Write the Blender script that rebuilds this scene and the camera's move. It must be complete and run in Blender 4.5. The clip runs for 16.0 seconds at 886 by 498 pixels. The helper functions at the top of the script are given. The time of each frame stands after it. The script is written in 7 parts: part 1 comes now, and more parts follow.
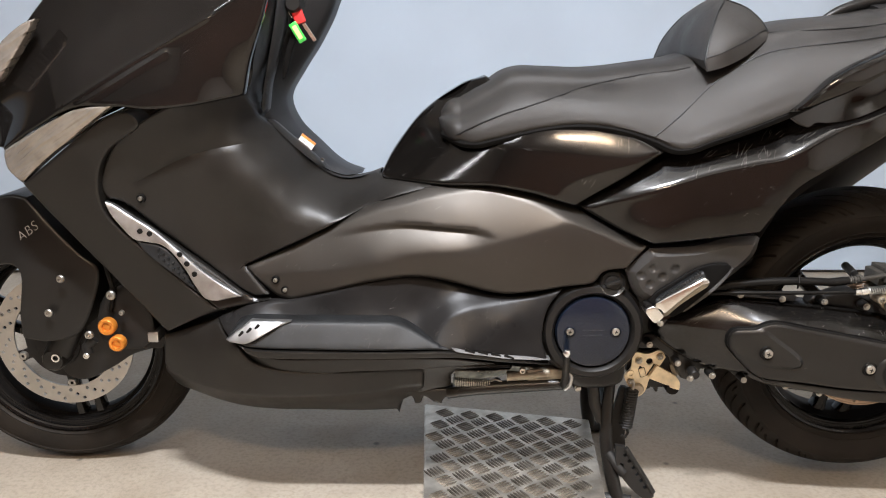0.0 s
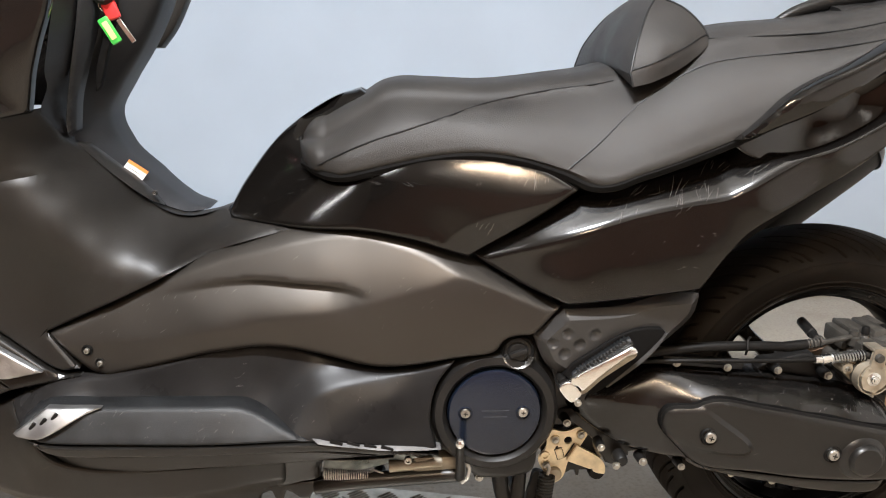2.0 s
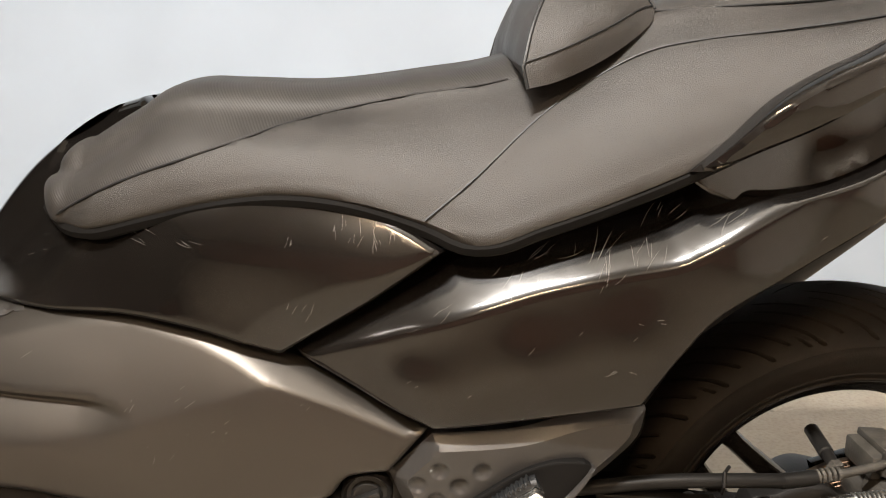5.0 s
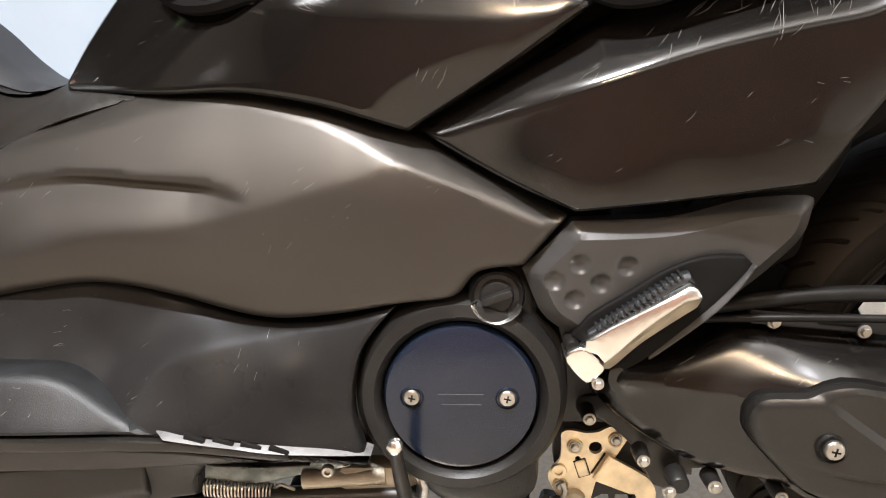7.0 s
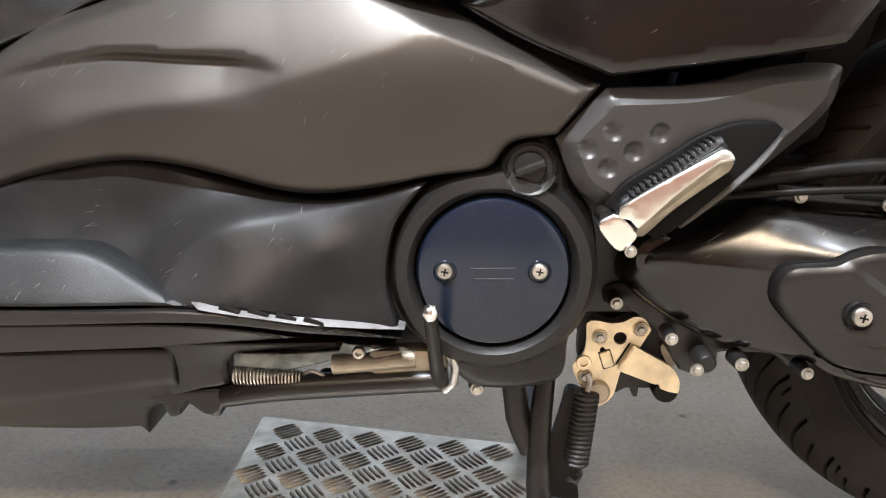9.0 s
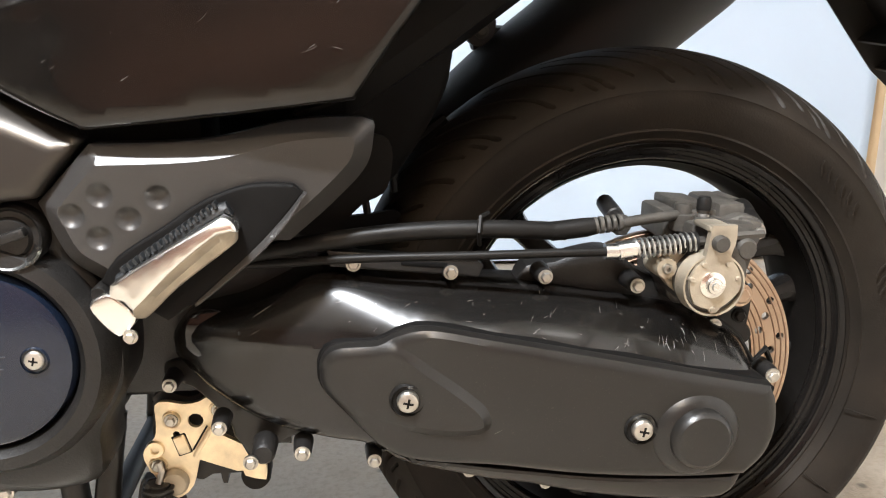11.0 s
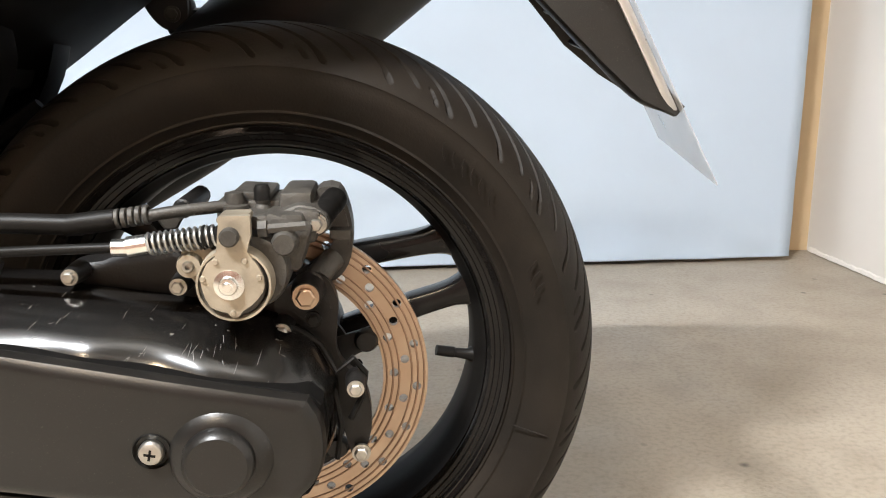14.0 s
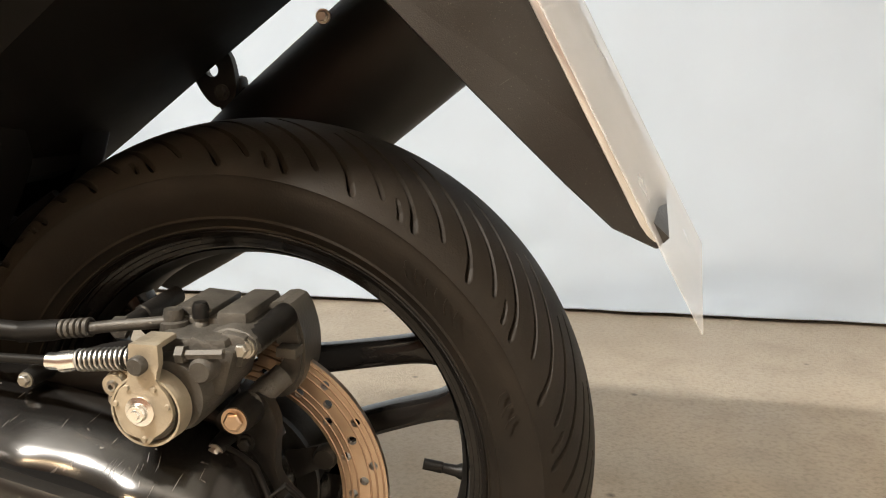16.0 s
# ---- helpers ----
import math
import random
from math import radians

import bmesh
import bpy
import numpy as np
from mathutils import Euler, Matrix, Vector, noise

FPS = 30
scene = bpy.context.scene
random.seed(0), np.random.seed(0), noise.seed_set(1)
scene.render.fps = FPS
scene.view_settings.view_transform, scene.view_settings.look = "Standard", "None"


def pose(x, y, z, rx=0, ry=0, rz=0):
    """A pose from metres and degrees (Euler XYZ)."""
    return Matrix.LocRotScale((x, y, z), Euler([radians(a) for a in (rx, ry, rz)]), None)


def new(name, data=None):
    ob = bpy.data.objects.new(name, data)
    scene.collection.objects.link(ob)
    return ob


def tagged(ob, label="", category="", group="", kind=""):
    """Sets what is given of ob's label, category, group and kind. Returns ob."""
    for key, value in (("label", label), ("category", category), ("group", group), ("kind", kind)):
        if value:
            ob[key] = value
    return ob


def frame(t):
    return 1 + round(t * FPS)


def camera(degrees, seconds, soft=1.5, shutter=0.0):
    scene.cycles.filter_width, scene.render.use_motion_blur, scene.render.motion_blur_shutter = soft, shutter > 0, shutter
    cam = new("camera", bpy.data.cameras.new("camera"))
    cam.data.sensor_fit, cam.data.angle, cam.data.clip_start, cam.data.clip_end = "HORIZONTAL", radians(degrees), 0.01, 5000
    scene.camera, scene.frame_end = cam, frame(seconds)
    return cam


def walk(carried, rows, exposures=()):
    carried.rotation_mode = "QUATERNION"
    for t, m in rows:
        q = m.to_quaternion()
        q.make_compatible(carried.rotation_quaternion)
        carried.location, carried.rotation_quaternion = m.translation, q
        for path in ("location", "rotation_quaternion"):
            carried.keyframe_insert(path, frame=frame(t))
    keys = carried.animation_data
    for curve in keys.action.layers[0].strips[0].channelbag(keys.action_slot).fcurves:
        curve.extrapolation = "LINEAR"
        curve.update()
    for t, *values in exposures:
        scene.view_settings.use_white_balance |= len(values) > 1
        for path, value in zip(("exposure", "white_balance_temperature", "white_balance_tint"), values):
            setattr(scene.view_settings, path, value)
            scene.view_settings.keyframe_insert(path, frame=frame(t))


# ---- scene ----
cam = camera(57.7, 16.0, soft=1.1)
METRES, EYE, TILT, LEAN, TURN = 2.25, 0.883, -14.5, 0.0, 0.0
ROWS = [
    (0.0, 0.0, 0.0, 0.0, 0.0, 0.0, -0.0),
    (0.5, -0.0123, 0.0096, 0.0089, -0.61, 0.06, 0.02),
    (1.0, -0.0149, 0.0342, 0.0131, -2.36, 0.13, -0.02),
    (1.5, 0.0143, 0.0906, 0.023, -3.57, 0.15, 0.19),
    (2.0, 0.0565, 0.1368, 0.0385, -3.55, -0.05, 0.23),
    (2.5, 0.0832, 0.1768, 0.048, -3.5, -0.12, 0.26),
    (3.0, 0.0954, 0.2234, 0.0752, -3.57, -0.1, 0.33),
    (5.5, 0.1641, 0.3133, 0.0557, -0.15, 0.4, 0.48),
    (6.0, 0.1552, 0.3226, 0.0328, 1.31, 0.74, 0.26),
    (6.5, 0.1465, 0.3311, 0.0114, 2.44, 0.32, 0.14),
    (7.0, 0.1304, 0.3361, -0.0109, 3.02, 0.31, -0.05),
    (7.5, 0.1134, 0.3386, -0.0321, 3.12, 0.3, -0.05),
    (8.0, 0.1012, 0.3393, -0.0499, 3.01, 0.34, -0.02),
    (8.5, 0.0976, 0.3327, -0.0641, 2.89, 0.35, -0.03),
    (9.0, 0.1123, 0.3327, -0.0605, 2.01, 0.5, 0.04),
    (9.5, 0.1469, 0.3393, -0.0473, -0.47, 0.63, 0.03),
    (10.0, 0.1881, 0.345, -0.0329, -2.96, 0.76, 0.24),
    (12.5, 0.3136, 0.4053, -0.0603, -9.59, 1.06, 1.79),
    (13.0, 0.3578, 0.394, -0.0679, -9.6, 1.03, 1.79),
    (13.5, 0.3882, 0.3912, -0.0567, -6.32, 1.37, 1.88),
    (14.0, 0.4096, 0.3915, -0.0441, -4.14, 1.59, 1.46),
    (14.5, 0.4279, 0.4014, -0.0423, -2.51, 1.7, 1.14),
    (15.0, 0.4442, 0.4124, -0.0262, 1.23, 1.88, 0.24),
    (15.5, 0.4606, 0.4185, -0.0192, 5.88, 1.65, -1.38),
    (16.0, 0.4919, 0.4162, -0.0033, 10.37, 1.93, -2.36),
]
walk(cam, [(t, pose(0, 0, EYE, TILT, LEAN, TURN) @ pose(METRES * x, METRES * y, METRES * z, 90 + pitch, roll, yaw)) for t, x, y, z, yaw, pitch, roll in ROWS],
     exposures=[(0.0, -0.35, 6250, 12), (1.5, -0.32, 6150, 11), (3.0, -0.13, 7000, 11), (5.5, 0.05, 7200, 12), (6.5, 0.2, 6700, 12), (7.5, 0.25, 6200, 11), (9.0, 0.27, 6000, 10), (10.0, 0.45, 6100, 10), (12.5, 0.2, 6250, 9), (14.5, 0.14, 6500, 9), (16.0, 0.06, 7350, 10)])

# ---- light ----
world = bpy.data.worlds.new("world")
scene.world = world
world.use_nodes = True
world.node_tree.nodes["Background"].inputs[0].default_value = (0.9, 0.95, 1.0, 1)
world.node_tree.nodes["Background"].inputs[1].default_value = 0.02


def area_lamp(name, x, y, z, length, width, watts, rz=0.0, colour=(1.0, 0.975, 0.95), rx=0.0):
    lamp = bpy.data.lights.new(name, "AREA")
    lamp.shape, lamp.size, lamp.size_y, lamp.energy, lamp.color = "RECTANGLE", length, width, watts, colour
    ob = new(name, lamp)
    ob.matrix_world = pose(x, y, z, rx, 0, rz)
    return ob


CEIL = 2.75
# a white twin tube a little ahead of the scooter, a weak warm lamp further out, a dim tube to one side, and added fills
area_lamp("ceiling_tube_and_fill", -0.10, 0.28, CEIL - 0.12, 0.45, 0.08, 190, colour=(0.97, 0.985, 1.0))
area_lamp("ceiling_warm_lamp", -0.10, -1.05, CEIL - 0.12, 0.5, 0.20, 66, colour=(1.0, 0.74, 0.48))
# dim fill added to brighten the backdrop; no such lamp is known
area_lamp("ceiling_tube_and_fill", 0.3, 2.1, CEIL - 0.12, 2.4, 0.10, 8, rx=-35)
# the dim tube to one side
area_lamp("ceiling_tube_and_fill", -2.3, -0.45, CEIL - 0.12, 1.2, 0.08, 24)
# two added upward fills brighten the ceiling and its reflections; no tubes known there
area_lamp("ceiling_tube_and_fill", 0.40, 0.45, CEIL - 0.30, 2.4, 0.14, 36, colour=(1.0, 0.95, 0.88), rx=180)
area_lamp("ceiling_tube_and_fill", 0.20, -1.60, CEIL - 0.30, 2.4, 0.14, 26, colour=(1.0, 0.93, 0.84), rx=180)


# ---- materials ----
def material(name, base, rough=0.5, metal=0.0, coat=0.0, var=0.15, vscale=14.0, grain=0.0, gscale=600.0, rvar=0.1, second=None, spec=0.5, scratch=0.0, dust=0.0, chips=0.0):
    m = bpy.data.materials.new(name)
    m.use_nodes = True
    nt = m.node_tree
    b = nt.nodes["Principled BSDF"]
    b.inputs["Roughness"].default_value, b.inputs["Metallic"].default_value = rough, metal
    b.inputs["Coat Weight"].default_value, b.inputs["Coat Roughness"].default_value = coat, 0.06
    b.inputs["Specular IOR Level"].default_value = spec
    geo = nt.nodes.new("ShaderNodeTexCoord")
    n1, n2 = nt.nodes.new("ShaderNodeTexNoise"), nt.nodes.new("ShaderNodeTexNoise")
    n1.inputs["Scale"].default_value, n1.inputs["Detail"].default_value = vscale, 6
    n2.inputs["Scale"].default_value, n2.inputs["Detail"].default_value = gscale, 3
    for n in (n1, n2):
        nt.links.new(geo.outputs["Object"], n.inputs["Vector"])
    mix = nt.nodes.new("ShaderNodeMix")
    mix.data_type = "RGBA"
    other = second or [c * (1 - var) for c in base]
    top = [min(1, c * (1 + var)) for c in base] if second is None else base
    mix.inputs["A"].default_value, mix.inputs["B"].default_value = (*other, 1), (*top, 1)
    ramp = nt.nodes.new("ShaderNodeMapRange")
    ramp.inputs["From Min"].default_value, ramp.inputs["From Max"].default_value = 0.35, 0.65
    nt.links.new(n1.outputs["Fac"], ramp.inputs["Value"])
    nt.links.new(ramp.outputs["Result"], mix.inputs["Factor"])
    colour = mix.outputs["Result"]
    if dust:
        n3 = nt.nodes.new("ShaderNodeTexNoise")
        n3.inputs["Scale"].default_value, n3.inputs["Detail"].default_value = 900, 2
        nt.links.new(geo.outputs["Object"], n3.inputs["Vector"])
        r3 = nt.nodes.new("ShaderNodeMapRange")
        r3.inputs["From Min"].default_value, r3.inputs["From Max"].default_value, r3.inputs["To Max"].default_value = 0.66, 0.75, dust
        nt.links.new(n3.outputs["Fac"], r3.inputs["Value"])
        mx = nt.nodes.new("ShaderNodeMix")
        mx.data_type = "RGBA"
        mx.inputs["B"].default_value = (0.3, 0.27, 0.23, 1)
        nt.links.new(colour, mx.inputs["A"])
        nt.links.new(r3.outputs["Result"], mx.inputs["Factor"])
        colour = mx.outputs["Result"]
    if chips:
        c1, c2 = nt.nodes.new("ShaderNodeTexNoise"), nt.nodes.new("ShaderNodeTexNoise")
        c1.inputs["Scale"].default_value, c1.inputs["Detail"].default_value, c1.inputs["Distortion"].default_value = 170, 4, 0.6
        c2.inputs["Scale"].default_value, c2.inputs["Detail"].default_value = 7, 3
        masks = []
        for n, lo, hi in ((c1, 0.69, 0.71), (c2, 0.54, 0.62)):
            nt.links.new(geo.outputs["Object"], n.inputs["Vector"])
            r = nt.nodes.new("ShaderNodeMapRange")
            r.inputs["From Min"].default_value, r.inputs["From Max"].default_value = lo, hi
            nt.links.new(n.outputs["Fac"], r.inputs["Value"])
            masks.append(r)
        cm = nt.nodes.new("ShaderNodeMath")
        cm.operation = "MULTIPLY"
        nt.links.new(masks[0].outputs["Result"], cm.inputs[0])
        nt.links.new(masks[1].outputs["Result"], cm.inputs[1])
        cf = nt.nodes.new("ShaderNodeMath")
        cf.operation, cf.inputs[1].default_value = "MULTIPLY", chips
        nt.links.new(cm.outputs[0], cf.inputs[0])
        cx = nt.nodes.new("ShaderNodeMix")
        cx.data_type = "RGBA"
        cx.inputs["B"].default_value = (0.42, 0.40, 0.36, 1)
        nt.links.new(colour, cx.inputs["A"])
        nt.links.new(cf.outputs[0], cx.inputs["Factor"])
        colour = cx.outputs["Result"]
    if scratch:
        wv, nz = nt.nodes.new("ShaderNodeTexNoise"), nt.nodes.new("ShaderNodeTexNoise")
        wv.inputs["Scale"].default_value, wv.inputs["Detail"].default_value = 1.0, 1
        nz.inputs["Scale"].default_value = 9
        turn, mp = nt.nodes.new("ShaderNodeMapping"), nt.nodes.new("ShaderNodeMapping")
        turn.inputs["Rotation"].default_value = (0, 0.55, 0)
        mp.inputs["Scale"].default_value = (38.0, 38.0, 700.0)
        nt.links.new(geo.outputs["Object"], turn.inputs["Vector"])
        nt.links.new(turn.outputs["Vector"], mp.inputs["Vector"])
        nt.links.new(mp.outputs["Vector"], wv.inputs["Vector"])
        nt.links.new(geo.outputs["Object"], nz.inputs["Vector"])
        near = nt.nodes.new("ShaderNodeMath")
        near.operation, near.inputs[1].default_value = "GREATER_THAN", 0.775
        nt.links.new(wv.outputs["Fac"], near.inputs[0])
        some = nt.nodes.new("ShaderNodeMath")
        some.operation, some.inputs[1].default_value = "GREATER_THAN", 0.56
        nt.links.new(nz.outputs["Fac"], some.inputs[0])
        both = nt.nodes.new("ShaderNodeMath")
        both.operation = "MULTIPLY"
        nt.links.new(near.outputs[0], both.inputs[0])
        nt.links.new(some.outputs[0], both.inputs[1])
        amt = nt.nodes.new("ShaderNodeMath")
        amt.operation, amt.inputs[1].default_value = "MULTIPLY", scratch
        nt.links.new(both.outputs[0], amt.inputs[0])
        ms = nt.nodes.new("ShaderNodeMix")
        ms.data_type = "RGBA"
        ms.inputs["B"].default_value = (0.3, 0.29, 0.27, 1)
        nt.links.new(colour, ms.inputs["A"])
        nt.links.new(amt.outputs[0], ms.inputs["Factor"])
        colour = ms.outputs["Result"]
    nt.links.new(colour, b.inputs["Base Color"])
    rr = nt.nodes.new("ShaderNodeMapRange")
    rr.inputs["From Min"].default_value, rr.inputs["From Max"].default_value = 0.3, 0.7
    rr.inputs["To Min"].default_value, rr.inputs["To Max"].default_value = max(0.02, rough * (1 - rvar)), min(1, rough * (1 + rvar))
    nt.links.new(n1.outputs["Fac"], rr.inputs["Value"])
    nt.links.new(rr.outputs["Result"], b.inputs["Roughness"])
    if grain:
        bump = nt.nodes.new("ShaderNodeBump")
        bump.inputs["Strength"].default_value, bump.inputs["Distance"].default_value = grain, 0.001
        nt.links.new(n2.outputs["Fac"], bump.inputs["Height"])
        nt.links.new(bump.outputs["Normal"], b.inputs["Normal"])
    return m


GLOSS = material("gloss_black_paint", (0.0055, 0.0048, 0.0044), 0.07, 0, 0.0, 0.2, 5, rvar=0.4, scratch=0.2, dust=0.03)
CHIPPED = material("chipped_gloss_black_paint", (0.0058, 0.0052, 0.0048), 0.23, 0, 0.0, 0.2, 5, rvar=0.4, scratch=0.4, dust=0.05, chips=0.2)
SCUFFED = material("scuffed_gloss_black_paint", (0.0042, 0.0036, 0.0032), 0.13, 0, 0.0, 0.2, 5, rvar=0.5, scratch=0.5, dust=0.05)
BRONZE = material("satin_bronze_grey_paint", (0.056, 0.0505, 0.0445), 0.41, 0.75, 0, 0.07, 4, grain=0.07, gscale=1300, rvar=0.12, scratch=0.4, dust=0.05)
MATTE = material("matte_black_plastic", (0.0090, 0.0078, 0.0065), 0.42, 0, 0, 0.22, 9, grain=0.22, gscale=1100, rvar=0.25, dust=0.16, scratch=0.12, spec=0.42)
MATTEGREY = material("matte_grey_plastic", (0.028, 0.0265, 0.0255), 0.34, 0, 0, 0.12, 9, grain=0.15, gscale=1400, dust=0.05, spec=0.45)
SATIN = material("satin_black_cover", (0.0095, 0.0088, 0.008), 0.32, 0, 0, 0.2, 7, grain=0.1, gscale=1100, rvar=0.2, dust=0.1, scratch=0.25, spec=0.4)
VINYL = material("black_seat_vinyl", (0.021, 0.0190, 0.0172), 0.50, 0, 0, 0.22, 16, grain=0.65, gscale=1300, rvar=0.2, dust=0.04, spec=0.5)
KNURL = material("ribbed_seat_vinyl", (0.019, 0.0172, 0.0156), 0.54, 0, 0, 0.18, 16, grain=0.45, gscale=1500, rvar=0.15, dust=0.03, spec=0.4)
# the pale base colour holds the lamp reflections of the glossy sill
SILLM = material("lit_scuffed_sill_plastic", (0.14, 0.14, 0.14), 0.30, 0, 0, 0.3, 40, grain=0.2, gscale=600, spec=0.6)
RUBBER = material("tyre_rubber", (0.0100, 0.0083, 0.0066), 0.58, 0, 0, 0.25, 12, grain=0.25, gscale=500, second=(0.0165, 0.0132, 0.0102), spec=0.13)
# darker than the tread rubber, for faces deep in the grooves
GROOVE = material("darker_groove_rubber", (0.003, 0.0027, 0.0024), 0.9, spec=0.01)
GRIP = material("grip_rubber", (0.0100, 0.0108, 0.0116), 0.45, 0, 0, 0.35, 22, grain=0.3, gscale=1100, dust=0.14, scratch=0.5, chips=0.12, spec=0.3)
BLUEGREY = material("matte_blue_grey_plastic", (0.0165, 0.0175, 0.0200), 0.45, 0, 0, 0.15, 9, grain=0.1, gscale=1300, dust=0.05, spec=0.35)
MOULDING = material("matte_moulding_plastic", (0.0125, 0.0118, 0.0116), 0.34, 0, 0, 0.25, 9, grain=0.09, gscale=1300, rvar=0.25, dust=0.12, scratch=0.35, spec=0.1)
SHROUD = material("smooth_black_shroud", (0.0055, 0.005, 0.0046), 0.5, spec=0.06)
ALU = material("bare_aluminium", (0.50, 0.50, 0.49), 0.40, 1, 0, 0.12, 30, grain=0.15, gscale=700)
WORNALU = material("worn_brushed_aluminium", (0.45, 0.455, 0.46), 0.42, 1, 0, 0.2, 45, grain=0.25, gscale=500, scratch=0.4, second=(0.34, 0.34, 0.34))
BRIGHT = material("polished_aluminium", (0.80, 0.80, 0.78), 0.25, 1, 0, 0.06, 30, grain=0.05, gscale=700)
STEEL = material("zinc_steel", (0.44, 0.425, 0.39), 0.40, 1, 0, 0.25, 60, grain=0.2, gscale=900)
COPPERY = material("heat_tinted_disc_steel", (0.45, 0.35, 0.265), 0.33, 1, 0, 0.15, 20, grain=0.15, gscale=900, second=(0.37, 0.26, 0.185))
DISC = material("disc_steel", (0.52, 0.50, 0.47), 0.36, 1, 0, 0.1, 20, grain=0.15, gscale=900)
GOLD = material("gold_zinc_plate", (0.72, 0.61, 0.43), 0.40, 0.85, 0, 0.2, 45, grain=0.15, gscale=700)
ORANGE = material("orange_anodised_cap", (0.62, 0.22, 0.03), 0.4, 0.5, 0, 0.1, 40)
NAVY = material("dark_blue_black_cover", (0.0060, 0.0095, 0.0185), 0.20, 0.0, 0.0, 0.1, 8, grain=0.03, gscale=1500)
CASTING = material("black_engine_casting", (0.009, 0.0083, 0.0077), 0.45, 0, 0, 0.2, 14, grain=0.25, gscale=500, spec=0.32)
CALIPER = material("grey_cast_caliper", (0.050, 0.046, 0.040), 0.55, 0.35, 0, 0.3, 40, grain=0.45, gscale=450, dust=0.1)
IRON = material("dark_cast_bracket", (0.048, 0.044, 0.038), 0.5, 0.1, 0, 0.3, 40, grain=0.4, gscale=450, spec=0.4, dust=0.1)
RIMBLACK = material("black_wheel_enamel", (0.0065, 0.0058, 0.0054), 0.15, 0, 0, 0.2, 12, rvar=0.4, spec=0.2, dust=0.06)
WELL = material("dull_rim_enamel", (0.0065, 0.0058, 0.0053), 0.42, 0, 0, 0.3, 14, spec=0.03, dust=0.08)
PALECAST = material("pale_cast_alloy", (0.34, 0.30, 0.235), 0.55, 0.7, 0, 0.2, 40, grain=0.4, gscale=420)
DARK = material("black_hose_rubber", (0.0075, 0.007, 0.0065), 0.45, 0, 0, 0.2, 30, grain=0.1, spec=0.14)
# near-black that puts the shade of gaps and recesses into colour
BLACK = material("recess_shade_black", (0.0055, 0.0052, 0.005), 0.6, spec=0.06)
CORE = material("black_frame_steel", (0.0085, 0.008, 0.0075), 0.55, 0, 0, 0.2, 12, grain=0.2)
LENS = material("clear_lamp_lens", (0.38, 0.34, 0.295), 0.13, 0.6, 0.5, 0.15, 25)


def streak_lens(m):
    nt = m.node_tree
    tc, turn, mp, wv, bump = (nt.nodes.new(k) for k in ("ShaderNodeTexCoord", "ShaderNodeMapping", "ShaderNodeMapping", "ShaderNodeTexNoise", "ShaderNodeBump"))
    turn.inputs["Rotation"].default_value = (0, radians(30), 0)
    mp.inputs["Scale"].default_value = (10, 10, 120)
    wv.inputs["Scale"].default_value = 1.0
    nt.links.new(tc.outputs["Object"], turn.inputs["Vector"])
    nt.links.new(turn.outputs["Vector"], mp.inputs["Vector"])
    nt.links.new(mp.outputs["Vector"], wv.inputs["Vector"])
    nt.links.new(wv.outputs["Fac"], bump.inputs["Height"])
    bump.inputs["Strength"].default_value, bump.inputs["Distance"].default_value = 1.0, 0.009
    nt.links.new(bump.outputs["Normal"], nt.nodes["Principled BSDF"].inputs["Normal"])


streak_lens(LENS)


def fine_ribs(m, period, degrees):
    """Fine parallel ribs pressed into a skin."""
    nt = m.node_tree
    tc, turn, wave, bump = (nt.nodes.new(k) for k in ("ShaderNodeTexCoord", "ShaderNodeMapping", "ShaderNodeTexWave", "ShaderNodeBump"))
    turn.inputs["Rotation"].default_value = (0, radians(degrees), 0)
    wave.inputs["Scale"].default_value = 0.314 / period
    bump.inputs["Strength"].default_value, bump.inputs["Distance"].default_value = 0.16, 0.0010
    nt.links.new(tc.outputs["Object"], turn.inputs["Vector"])
    nt.links.new(turn.outputs["Vector"], wave.inputs["Vector"])
    nt.links.new(wave.outputs["Fac"], bump.inputs["Height"])
    nt.links.new(bump.outputs["Normal"], nt.nodes["Principled BSDF"].inputs["Normal"])


fine_ribs(KNURL, 0.0022, 40)
SCRATCH = material("bare_scratch", (0.14, 0.134, 0.125), 0.5)
DISCLINE = material("worn_disc_groove", (0.30, 0.205, 0.145), 0.4, 1)
PAPER = material("white_label", (0.75, 0.73, 0.70), 0.6, 0, 0, 0.04, 40)
ORANGEP = material("orange_print", (0.75, 0.25, 0.06), 0.6)
FAINT = material("faint_worn_print", (0.06, 0.06, 0.065), 0.4)
GREENP = material("green_key_tag", (0.05, 0.42, 0.06), 0.35, 0, 0.2)
REDP = material("red_key_head", (0.55, 0.03, 0.03), 0.35, 0, 0.2)
TAGPAPER = material("pale_yellow_tag_card", (0.62, 0.66, 0.22), 0.5)
WHITEMARK = material("pale_lettering", (0.42, 0.42, 0.40), 0.4)
# mottled tones and bumps stand in for the tread plate's reflection
MIRRORISH = material("reflection_mottled_metal", (0.20, 0.215, 0.21), 0.3, 1, 0, 0.3, 60, grain=1.0, gscale=110, second=(0.09, 0.10, 0.097))
PLATEWHITE = material("plate_face", (0.6, 0.6, 0.6), 0.45, 0.0, 0, 0.05, 20)
FRAMEALU = material("silver_plate_frame", (0.60, 0.60, 0.60), 0.3, 0.85, 0, 0.08, 30)
ACRYLIC = material("clear_plastic_sheet", (0.62, 0.62, 0.62), 0.3, 0.0, 0, 0.05, 20)


